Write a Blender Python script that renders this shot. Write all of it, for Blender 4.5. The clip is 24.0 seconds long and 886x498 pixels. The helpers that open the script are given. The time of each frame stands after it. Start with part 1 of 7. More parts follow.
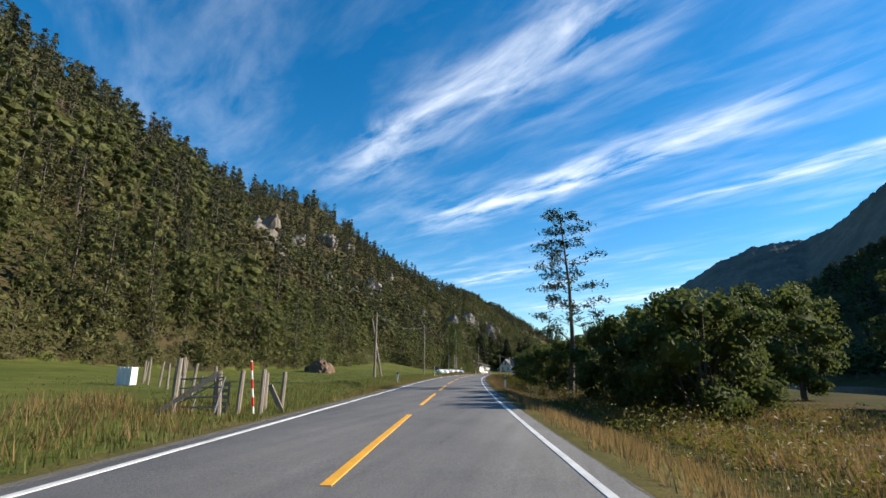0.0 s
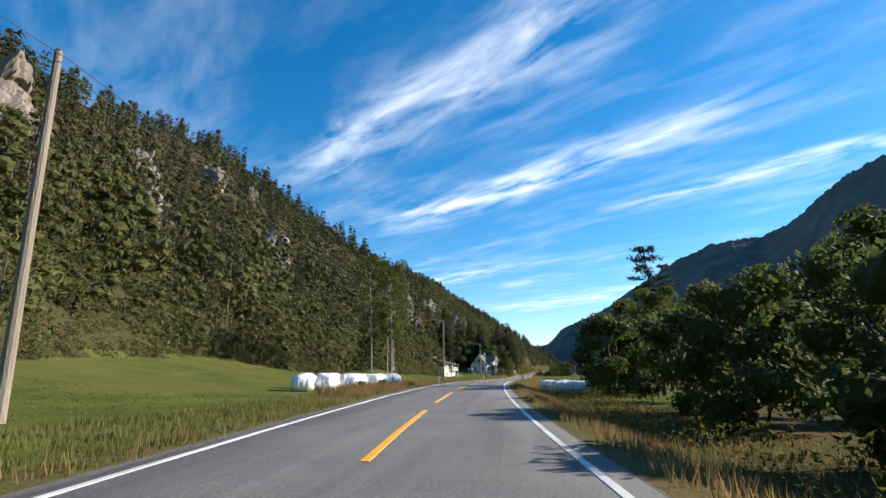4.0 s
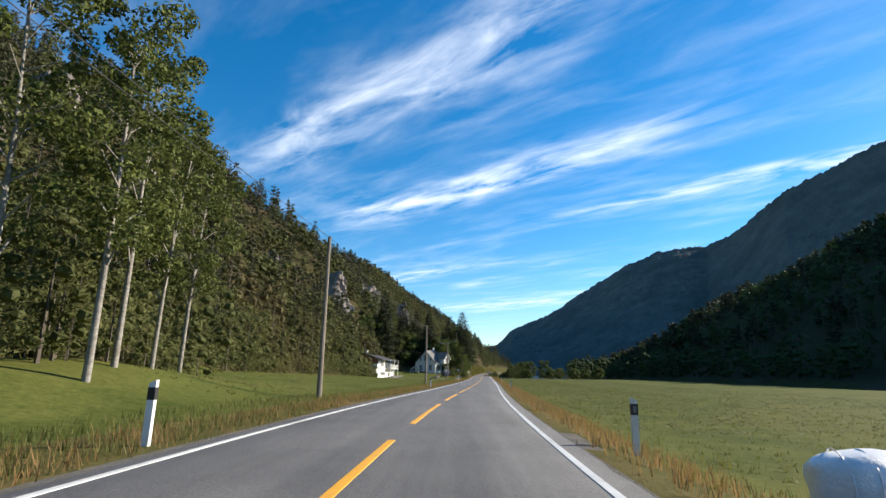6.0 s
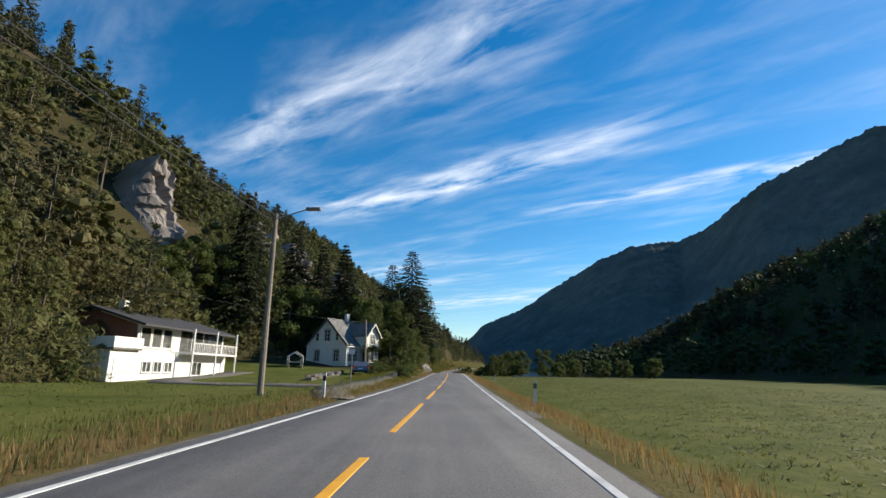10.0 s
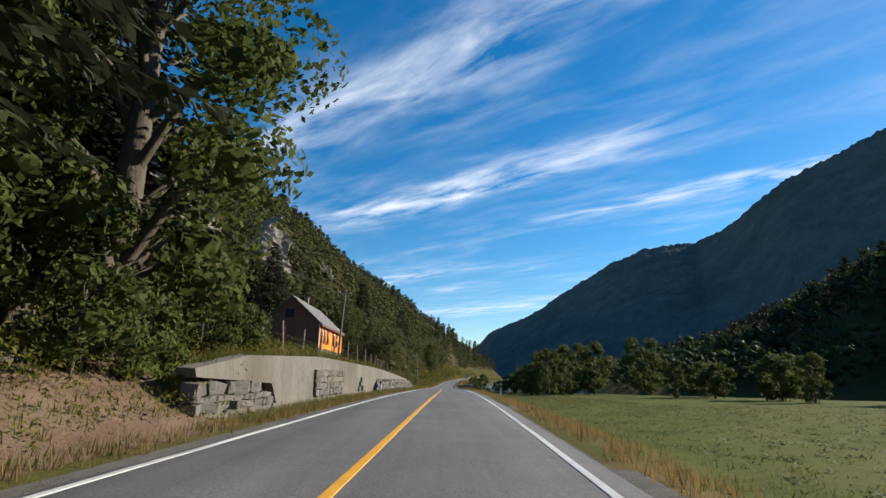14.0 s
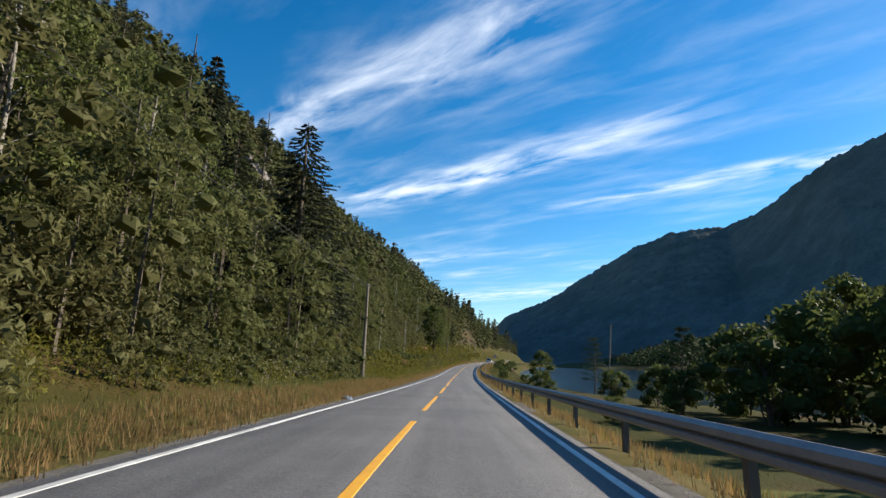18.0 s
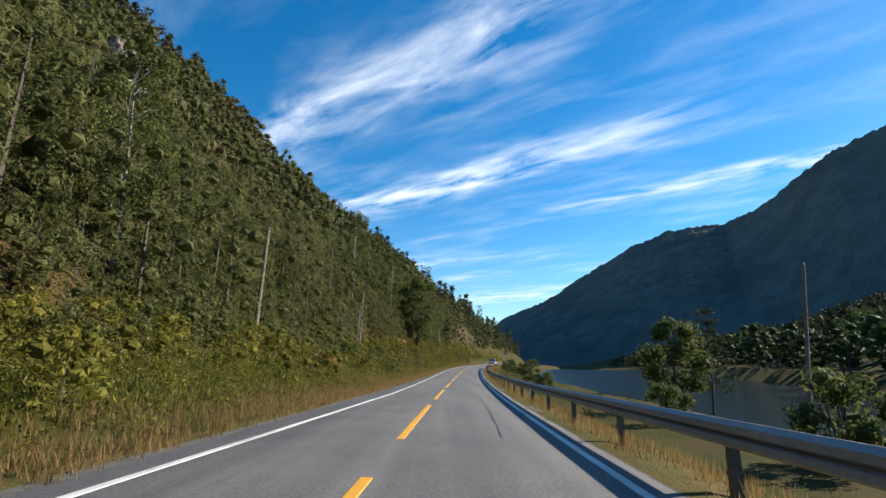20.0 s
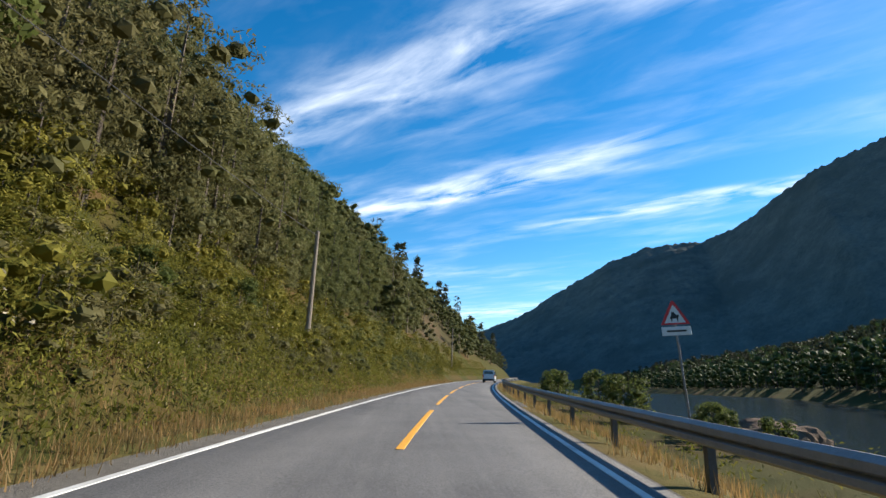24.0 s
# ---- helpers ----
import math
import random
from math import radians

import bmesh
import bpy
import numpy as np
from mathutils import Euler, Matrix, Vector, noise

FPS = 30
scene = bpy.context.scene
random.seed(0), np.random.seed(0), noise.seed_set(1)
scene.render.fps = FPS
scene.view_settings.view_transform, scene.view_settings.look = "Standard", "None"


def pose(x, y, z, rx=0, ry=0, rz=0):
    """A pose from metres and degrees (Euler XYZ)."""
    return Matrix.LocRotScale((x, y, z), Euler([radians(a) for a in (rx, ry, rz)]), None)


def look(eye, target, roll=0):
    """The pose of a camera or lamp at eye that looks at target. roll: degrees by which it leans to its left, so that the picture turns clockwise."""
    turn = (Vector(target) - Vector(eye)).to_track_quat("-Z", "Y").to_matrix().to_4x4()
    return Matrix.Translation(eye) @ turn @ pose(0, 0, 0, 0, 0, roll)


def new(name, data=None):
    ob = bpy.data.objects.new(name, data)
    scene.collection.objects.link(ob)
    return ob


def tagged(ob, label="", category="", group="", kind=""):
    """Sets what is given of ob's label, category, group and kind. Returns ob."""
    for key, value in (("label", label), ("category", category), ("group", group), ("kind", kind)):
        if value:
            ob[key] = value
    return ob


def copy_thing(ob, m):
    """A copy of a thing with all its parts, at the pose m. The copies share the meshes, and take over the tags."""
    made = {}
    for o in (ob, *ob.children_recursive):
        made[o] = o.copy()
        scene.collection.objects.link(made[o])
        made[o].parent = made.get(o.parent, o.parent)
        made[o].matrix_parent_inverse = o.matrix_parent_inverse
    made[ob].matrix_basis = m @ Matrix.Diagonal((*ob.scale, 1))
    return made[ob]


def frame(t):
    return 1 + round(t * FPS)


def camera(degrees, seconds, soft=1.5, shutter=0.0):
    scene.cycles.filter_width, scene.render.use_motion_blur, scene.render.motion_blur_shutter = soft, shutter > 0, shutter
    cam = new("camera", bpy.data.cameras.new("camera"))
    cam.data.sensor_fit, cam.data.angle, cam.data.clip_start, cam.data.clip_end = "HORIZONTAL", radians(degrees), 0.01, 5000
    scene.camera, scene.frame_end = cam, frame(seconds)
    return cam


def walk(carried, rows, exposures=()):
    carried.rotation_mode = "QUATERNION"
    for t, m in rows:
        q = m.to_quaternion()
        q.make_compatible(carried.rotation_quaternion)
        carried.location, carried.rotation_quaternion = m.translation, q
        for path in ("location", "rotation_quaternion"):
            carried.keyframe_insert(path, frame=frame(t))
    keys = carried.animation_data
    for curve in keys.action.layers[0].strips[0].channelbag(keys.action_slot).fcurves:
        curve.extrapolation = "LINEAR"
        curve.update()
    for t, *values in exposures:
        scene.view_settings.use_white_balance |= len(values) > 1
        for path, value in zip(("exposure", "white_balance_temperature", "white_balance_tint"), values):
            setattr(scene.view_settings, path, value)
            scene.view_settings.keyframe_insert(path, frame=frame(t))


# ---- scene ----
cam = camera(82.0, 24.0)
PATH = [
    (0, 0.00, 0.00, 1.20, 103.96, -0.46, -0.11),
    (0.5, 0.37, 10.89, 1.30, 103.88, 0.23, -0.19),
    (1, 0.80, 21.79, 1.41, 103.89, 0.79, -0.49),
    (1.5, 1.30, 32.67, 1.54, 104.37, 0.35, -0.93),
    (2, 1.88, 43.56, 1.71, 104.49, 0.33, -1.42),
    (2.5, 2.58, 54.44, 1.88, 104.38, 0.47, -2.17),
    (3, 3.42, 65.30, 2.05, 104.26, 0.52, -2.86),
    (3.5, 4.40, 76.16, 2.19, 104.13, 0.50, -3.52),
    (4, 5.51, 87.00, 2.33, 104.05, 0.49, -4.35),
    (4.5, 6.81, 97.82, 2.46, 104.09, 0.55, -5.54),
    (5, 8.38, 108.61, 2.60, 104.26, 0.69, -7.13),
    (5.5, 10.20, 119.36, 2.73, 104.27, -0.30, -8.47),
    (6, 12.26, 130.06, 2.83, 103.96, -0.68, -10.04),
    (6.5, 14.60, 140.71, 2.88, 103.36, -1.20, -11.67),
    (7, 17.20, 151.29, 2.89, 103.26, -1.73, -13.12),
    (7.5, 19.99, 161.83, 2.87, 103.26, -1.88, -13.79),
    (8, 22.85, 172.35, 2.86, 103.48, -1.39, -13.87),
    (8.5, 25.74, 182.86, 2.87, 103.58, -0.87, -13.88),
    (9, 28.64, 193.36, 2.89, 103.55, -0.61, -13.68),
    (9.5, 31.50, 203.88, 2.92, 103.59, -0.58, -13.45),
    (10, 34.33, 214.41, 2.95, 103.61, -0.58, -13.30),
    (10.5, 37.14, 224.94, 2.98, 103.61, -0.62, -13.23),
    (11, 39.93, 235.48, 3.02, 103.63, -0.77, -13.21),
    (11.5, 42.71, 246.01, 3.06, 103.68, -1.12, -13.24),
    (12, 45.49, 256.56, 3.13, 103.78, -1.68, -13.32),
    (12.5, 48.24, 267.10, 3.23, 104.03, -1.80, -13.23),
    (13, 50.99, 277.65, 3.36, 104.18, -0.76, -12.98),
    (13.5, 53.71, 288.20, 3.52, 104.63, -0.51, -12.67),
    (14, 56.40, 298.77, 3.70, 104.49, -0.40, -12.52),
    (14.5, 59.05, 309.34, 3.84, 104.06, -0.33, -12.24),
    (15, 61.65, 319.93, 3.93, 103.78, -0.45, -11.94),
    (15.5, 64.22, 330.52, 3.97, 103.45, -0.23, -11.90),
    (16, 66.77, 341.12, 3.94, 103.01, -0.08, -11.61),
    (16.5, 69.20, 351.74, 3.88, 103.05, -1.35, -10.92),
    (17, 71.50, 362.40, 3.79, 102.85, -1.93, -10.47),
    (17.5, 73.76, 373.06, 3.69, 102.98, -2.02, -10.72),
    (18, 76.07, 383.71, 3.57, 102.76, -1.84, -11.04),
    (18.5, 78.46, 394.35, 3.44, 102.62, -1.81, -11.52),
    (19, 80.91, 404.97, 3.32, 102.69, -1.63, -11.68),
    (19.5, 83.38, 415.58, 3.21, 102.95, -1.30, -11.57),
    (20, 85.84, 426.20, 3.14, 103.24, -0.89, -11.42),
    (20.5, 88.31, 436.82, 3.11, 103.41, -0.48, -11.49),
    (21, 90.83, 447.42, 3.11, 103.45, -0.08, -11.81),
    (21.5, 93.42, 458.01, 3.15, 103.63, -0.34, -12.20),
    (22, 96.04, 468.59, 3.23, 104.08, -1.00, -12.38),
    (22.5, 98.72, 479.16, 3.36, 104.25, -1.40, -13.08),
    (23, 101.44, 489.71, 3.54, 104.52, -1.67, -13.03),
    (23.5, 104.22, 500.25, 3.77, 104.83, -1.84, -13.80),
    (24, 107.13, 510.76, 4.03, 104.97, -1.97, -14.64),
]
walk(cam, [(t, pose(*p)) for t, *p in PATH], exposures=[(0, 0.84), (2, 0.92), (5, 0.95), (8, 0.74), (12, 0.56), (14, 0.58), (16, 0.62), (17, 0.62), (18, 0.78), (21, 0.88), (24, 0.96)])

# ---------------------------------------------------------------- world, sun
SUN_AZ, SUN_EL = 80.0, 26.5   # degrees clockwise from +y, degrees up


def nd(tree, kind, **kw):
    n = tree.nodes.new(kind)
    for k, v in kw.items():
        if k == "operation":
            n.operation = v
        elif k == "blend_type":
            n.blend_type = v
        elif k == "data_type":
            n.data_type = v
        else:
            n.inputs[k].default_value = v
    return n


def mth(tree, op, a, b=None, c=None, clamp=False):
    n = tree.nodes.new("ShaderNodeMath")
    n.operation, n.use_clamp = op, clamp
    for i, v in enumerate((a, b, c)):
        if v is None:
            continue
        if isinstance(v, (int, float)):
            n.inputs[i].default_value = v
        else:
            tree.links.new(v, n.inputs[i])
    return n.outputs[0]


def make_world():
    w = bpy.data.worlds.new("sky")
    scene.world = w
    w.use_nodes = True
    nt = w.node_tree
    nt.nodes.clear()
    L = nt.links.new
    out = nt.nodes.new("ShaderNodeOutputWorld")
    bg = nt.nodes.new("ShaderNodeBackground")
    bg.inputs["Strength"].default_value = 0.125
    sky = nt.nodes.new("ShaderNodeTexSky")
    sky.sky_type, sky.sun_disc = "NISHITA", False
    sky.sun_elevation, sky.sun_rotation = radians(SUN_EL), radians(SUN_AZ)
    sky.air_density, sky.dust_density, sky.ozone_density = 1.0, 0.12, 3.0
    # cirrus on a flat layer: direction over its height
    tc = nt.nodes.new("ShaderNodeTexCoord")
    sep = nt.nodes.new("ShaderNodeSeparateXYZ")
    L(tc.outputs["Generated"], sep.inputs[0])
    zz = mth(nt, "MAXIMUM", sep.outputs[2], 0.03)
    px, py = mth(nt, "DIVIDE", sep.outputs[0], zz), mth(nt, "DIVIDE", sep.outputs[1], zz)
    # u along the wind, v across it
    cx, cy = math.cos(radians(CLOUD_TURN)), math.sin(radians(CLOUD_TURN))
    u = mth(nt, "ADD", mth(nt, "MULTIPLY", px, cx), mth(nt, "MULTIPLY", py, cy))
    v = mth(nt, "ADD", mth(nt, "MULTIPLY", px, -cy), mth(nt, "MULTIPLY", py, cx))
    comb = nt.nodes.new("ShaderNodeCombineXYZ")
    L(mth(nt, "MULTIPLY", u, 0.9), comb.inputs[0])
    L(mth(nt, "MULTIPLY", v, 2.6), comb.inputs[1])
    warp = nd(nt, "ShaderNodeTexNoise", Scale=1.3, Detail=3.0)
    L(comb.outputs[0], warp.inputs["Vector"])
    wv = mth(nt, "MULTIPLY", mth(nt, "SUBTRACT", warp.outputs[0], 0.5), 0.55)
    fine = nd(nt, "ShaderNodeTexNoise", Scale=2.3, Detail=9.0, Roughness=0.58, Distortion=0.35)
    L(comb.outputs[0], fine.inputs["Vector"])
    vw = mth(nt, "ADD", v, wv)
    total = None
    for centre, width, u0, u1, gain in CLOUD_BANDS:
        g = mth(nt, "DIVIDE", mth(nt, "SUBTRACT", vw, centre), width)
        g = mth(nt, "EXPONENT", mth(nt, "MULTIPLY", mth(nt, "MULTIPLY", g, g), -1.0))
        a = mth(nt, "MULTIPLY", mth(nt, "SUBTRACT", u, u0), 1.6, clamp=True)
        b = mth(nt, "MULTIPLY", mth(nt, "SUBTRACT", u1, u), 1.2, clamp=True)
        g = mth(nt, "MULTIPLY", mth(nt, "MULTIPLY", g, gain), mth(nt, "MULTIPLY", a, b))
        total = g if total is None else mth(nt, "ADD", total, g)
    wisps = mth(nt, "MULTIPLY", mth(nt, "SUBTRACT", fine.outputs[0], 0.36), 3.2, clamp=True)
    veil = nd(nt, "ShaderNodeTexNoise", Scale=0.8, Detail=6.0, Roughness=0.55, Distortion=0.5)
    L(comb.outputs[0], veil.inputs["Vector"])
    thin = mth(nt, "MULTIPLY", mth(nt, "SUBTRACT", veil.outputs[0], 0.43), 0.9, clamp=True)
    amount = mth(nt, "ADD", mth(nt, "MULTIPLY", total, wisps), mth(nt, "MULTIPLY", thin, wisps), clamp=True)
    fade = mth(nt, "MULTIPLY", mth(nt, "SUBTRACT", sep.outputs[2], 0.03), 9.0, clamp=True)
    amount = mth(nt, "MULTIPLY", amount, fade, clamp=True)
    mix = nt.nodes.new("ShaderNodeMix")
    mix.data_type = "RGBA"
    L(amount, mix.inputs[0])
    sat = nt.nodes.new("ShaderNodeHueSaturation")
    sat.inputs["Saturation"].default_value = SKY_SAT
    sat.inputs["Value"].default_value = SKY_VAL
    sat.inputs["Hue"].default_value = 0.497
    L(sky.outputs[0], sat.inputs["Color"])
    L(sat.outputs[0], mix.inputs[6])
    mix.inputs[7].default_value = (5.6, 6.0, 6.6, 1)
    L(mix.outputs[2], bg.inputs[0])
    L(bg.outputs[0], out.inputs[0])


CLOUD_TURN = -52.0
CLOUD_BANDS = [(2.06, 0.15, -2.9, -0.3, 0.95), (1.10, 0.13, -2.6, 1.0, 0.62), (2.85, 0.11, -1.6, 0.8, 0.8), (3.6, 0.18, -4.6, -2.4, 0.6), (6.0, 0.4, -5.6, -1.5, 0.7), (4.4, 0.15, -4.2, -2.6, 0.35)]
SKY_SAT, SKY_VAL = 1.38, 0.80
make_world()

sun_data = bpy.data.lights.new("sun", "SUN")
sun_data.energy, sun_data.angle, sun_data.color = 5.0, radians(0.55), (1.0, 0.90, 0.75)
sun = new("sun", sun_data)
_sd = Vector((math.sin(radians(SUN_AZ)) * math.cos(radians(SUN_EL)), math.cos(radians(SUN_AZ)) * math.cos(radians(SUN_EL)), math.sin(radians(SUN_EL))))
sun.matrix_world = look(_sd * 300, (0, 0, 0))

# ---------------------------------------------------------------- materials
def mat(name, c1, c2, scale=3.0, rough=0.85, bump=0.25, fine=40.0, metal=0.0, island=0.0, rnd=0.0, c3=None, leafy=0.0, spec=0.4, stretch=(1, 1, 1)):
    """Two-scale noise between c1 and c2 (stains of c3), with fine relief; island / rnd: spread of value from piece to piece."""
    m = bpy.data.materials.new(name)
    m.use_nodes = True
    nt = m.node_tree
    L = nt.links.new
    bs = nt.nodes["Principled BSDF"]
    geo = nt.nodes.new("ShaderNodeNewGeometry")
    mp = nt.nodes.new("ShaderNodeMapping")
    mp.inputs["Scale"].default_value = stretch
    L(geo.outputs["Position"], mp.inputs["Vector"])
    n1 = nd(nt, "ShaderNodeTexNoise", Scale=scale, Detail=6.0, Roughness=0.6)
    n2 = nd(nt, "ShaderNodeTexNoise", Scale=fine, Detail=4.0, Roughness=0.65)
    L(mp.outputs[0], n1.inputs["Vector"])
    L(mp.outputs[0], n2.inputs["Vector"])
    f = mth(nt, "ADD", mth(nt, "MULTIPLY", n1.outputs[0], 0.6), mth(nt, "MULTIPLY", n2.outputs[0], 0.4))
    f = mth(nt, "MULTIPLY_ADD", mth(nt, "SUBTRACT", f, 0.5), 2.6, 0.5, clamp=True)
    mix = nt.nodes.new("ShaderNodeMix")
    mix.data_type = "RGBA"
    mix.inputs[6].default_value, mix.inputs[7].default_value = (*c1, 1), (*c2, 1)
    L(f, mix.inputs[0])
    col = mix.outputs[2]
    if c3:
        n3 = nd(nt, "ShaderNodeTexNoise", Scale=scale * 0.23, Detail=5.0, Roughness=0.6)
        L(mp.outputs[0], n3.inputs["Vector"])
        k = mth(nt, "MULTIPLY", mth(nt, "SUBTRACT", n3.outputs[0], 0.5), 6.0, clamp=True)
        mx = nt.nodes.new("ShaderNodeMix")
        mx.data_type = "RGBA"
        L(k, mx.inputs[0])
        L(col, mx.inputs[6])
        mx.inputs[7].default_value = (*c3, 1)
        col = mx.outputs[2]
    if island or rnd:
        hs = nt.nodes.new("ShaderNodeHueSaturation")
        if island:
            r, amt = geo.outputs["Random Per Island"], island
        else:
            oi = nt.nodes.new("ShaderNodeObjectInfo")
            r, amt = oi.outputs["Random"], rnd
        L(mth(nt, "MULTIPLY_ADD", r, amt * 2, 1 - amt), hs.inputs["Value"])
        L(mth(nt, "MULTIPLY_ADD", r, -amt * 0.06, 0.5 + amt * 0.03), hs.inputs["Hue"])
        L(col, hs.inputs["Color"])
        col = hs.outputs[0]
    L(col, bs.inputs["Base Color"])
    bs.inputs["Roughness"].default_value, bs.inputs["Metallic"].default_value = rough, metal
    bs.inputs["Specular IOR Level"].default_value = spec
    if bump:
        b = nd(nt, "ShaderNodeBump", Strength=bump, Distance=0.05)
        L(n2.outputs[0], b.inputs["Height"])
        L(b.outputs[0], bs.inputs["Normal"])
    if leafy:
        tr = nt.nodes.new("ShaderNodeBsdfTranslucent")
        L(col, tr.inputs[0])
        ms = nt.nodes.new("ShaderNodeMixShader")
        ms.inputs[0].default_value = leafy
        L(bs.outputs[0], ms.inputs[1])
        L(tr.outputs[0], ms.inputs[2])
        L(ms.outputs[0], nt.nodes["Material Output"].inputs[0])
    return m


def asphalt_mat():
    """Worn bitumen: pale and dark aggregate grains, streaks along the lanes, blotches and darker patches."""
    m = bpy.data.materials.new("asphalt")
    m.use_nodes = True
    nt = m.node_tree
    L = nt.links.new
    bs = nt.nodes["Principled BSDF"]
    geo = nt.nodes.new("ShaderNodeNewGeometry")
    turn = nt.nodes.new("ShaderNodeMapping")
    turn.inputs["Rotation"].default_value = (0, 0, radians(11.5))
    L(geo.outputs["Position"], turn.inputs["Vector"])
    streak = nt.nodes.new("ShaderNodeMapping")
    streak.inputs["Scale"].default_value = (1.0, 0.03, 1.0)
    L(turn.outputs[0], streak.inputs["Vector"])
    n_streak = nd(nt, "ShaderNodeTexNoise", Scale=1.5, Detail=4.0, Roughness=0.6)
    n_blot = nd(nt, "ShaderNodeTexNoise", Scale=0.35, Detail=6.0, Roughness=0.65)
    n_grain = nd(nt, "ShaderNodeTexNoise", Scale=38.0, Detail=5.0, Roughness=0.75)
    stones = nd(nt, "ShaderNodeTexVoronoi", Scale=46.0)
    L(streak.outputs[0], n_streak.inputs["Vector"])
    for n in (n_blot, n_grain, stones):
        L(turn.outputs[0], n.inputs["Vector"])
    f = mth(nt, "ADD", mth(nt, "MULTIPLY", n_streak.outputs[0], 0.55), mth(nt, "MULTIPLY", n_blot.outputs[0], 0.45))
    f = mth(nt, "MULTIPLY_ADD", mth(nt, "SUBTRACT", f, 0.5), 3.0, 0.5, clamp=True)
    g = mth(nt, "MULTIPLY_ADD", mth(nt, "SUBTRACT", n_grain.outputs[0], 0.5), 2.6, 1.0)
    spot = mth(nt, "MULTIPLY", mth(nt, "SUBTRACT", 0.22, stones.outputs["Distance"]), 2.4, clamp=True)
    g = mth(nt, "ADD", g, mth(nt, "MULTIPLY", spot, 0.7))
    mix = nt.nodes.new("ShaderNodeMix")
    mix.data_type = "RGBA"
    mix.inputs[6].default_value, mix.inputs[7].default_value = (0.095, 0.094, 0.095, 1), (0.178, 0.173, 0.168, 1)
    L(f, mix.inputs[0])
    hs = nt.nodes.new("ShaderNodeHueSaturation")
    L(g, hs.inputs["Value"])
    L(mix.outputs[2], hs.inputs["Color"])
    L(hs.outputs[0], bs.inputs["Base Color"])
    bs.inputs["Roughness"].default_value = 0.86
    bs.inputs["Specular IOR Level"].default_value = 0.3
    b = nd(nt, "ShaderNodeBump", Strength=0.6, Distance=0.02)
    L(n_grain.outputs[0], b.inputs["Height"])
    L(b.outputs[0], bs.inputs["Normal"])
    return m


ASPHALT = asphalt_mat()
LINE_WHITE = mat("white_road_paint", (0.72, 0.72, 0.7), (0.5, 0.5, 0.48), 3, 0.6, 0.2, 40, c3=(0.42, 0.42, 0.41))
LINE_YELLOW = mat("yellow_road_paint", (0.85, 0.42, 0.02), (0.62, 0.3, 0.03), 3, 0.6, 0.2, 40)
GRAVEL = mat("gravel", (0.10, 0.092, 0.08), (0.18, 0.168, 0.15), 2.5, 0.95, 0.8, 30, spec=0.1)
MEADOW = mat("meadow_grass", (0.034, 0.054, 0.010), (0.135, 0.14, 0.036), 0.35, 0.95, 1.0, 3.5, c3=(0.11, 0.112, 0.03), spec=0.05)
VERGE = mat("verge_grass", (0.062, 0.07, 0.02), (0.135, 0.108, 0.04), 0.9, 0.95, 1.0, 12, c3=(0.15, 0.108, 0.045), spec=0.05)
FLOOR = mat("forest_floor", (0.035, 0.035, 0.015), (0.075, 0.062, 0.03), 0.3, 0.95, 1.0, 5, c3=(0.085, 0.058, 0.034), spec=0.05)
BANK = mat("bank_grass", (0.032, 0.04, 0.010), (0.072, 0.064, 0.02), 0.6, 0.95, 1.0, 10, c3=(0.09, 0.056, 0.024), spec=0.05)
# far slopes' green greyed and lifted, so distance haze sits in the colour
HAZE_FOREST = mat("haze_toned_forest", (0.045, 0.06, 0.06), (0.125, 0.14, 0.125), 0.02, 0.95, 1.0, 0.12, spec=0.05, c3=(0.06, 0.075, 0.07))
EARTH = mat("bare_earth", (0.105, 0.066, 0.044), (0.21, 0.145, 0.105), 1.2, 0.95, 1.0, 12, c3=(0.16, 0.125, 0.075), spec=0.1)
ROCK = mat("granite", (0.13, 0.112, 0.098), (0.34, 0.30, 0.265), 0.5, 0.9, 1.0, 5, c3=(0.15, 0.125, 0.085), stretch=(1, 1, 0.5))
STONE = mat("wall_stone", (0.085, 0.08, 0.073), (0.225, 0.208, 0.185), 4, 0.9, 1.0, 26, rnd=0.3, c3=(0.17, 0.14, 0.10))
CONCRETE = mat("old_concrete", (0.10, 0.092, 0.078), (0.225, 0.208, 0.182), 0.9, 0.9, 0.9, 7, c3=(0.115, 0.10, 0.076), stretch=(1, 1, 0.55))
WATER = mat("river_water", (0.02, 0.035, 0.045), (0.03, 0.045, 0.055), 0.8, 0.12, 0.35, 2.2, spec=0.5)
BARK = mat("bark", (0.07, 0.056, 0.044), (0.15, 0.125, 0.10), 4, 0.95, 1.0, 22, stretch=(1, 1, 0.25))
BIRCH = mat("birch_bark", (0.38, 0.36, 0.32), (0.12, 0.105, 0.09), 3, 0.85, 0.6, 14, stretch=(1, 1, 2.5))
LEAF = mat("broad_leaves", (0.06, 0.085, 0.022), (0.12, 0.142, 0.042), 0.22, 0.7, 0, 2, island=0.25, leafy=0.42, spec=0.12)
LEAF_LIGHT = mat("light_leaves", (0.07, 0.092, 0.024), (0.13, 0.15, 0.044), 0.3, 0.7, 0, 2, island=0.35, leafy=0.3, spec=0.12)
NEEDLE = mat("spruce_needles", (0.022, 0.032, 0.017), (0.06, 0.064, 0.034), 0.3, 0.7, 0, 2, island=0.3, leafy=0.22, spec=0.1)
PINE = mat("pine_needles", (0.03, 0.045, 0.022), (0.06, 0.08, 0.036), 0.3, 0.7, 0, 2, island=0.3, leafy=0.15, spec=0.1)
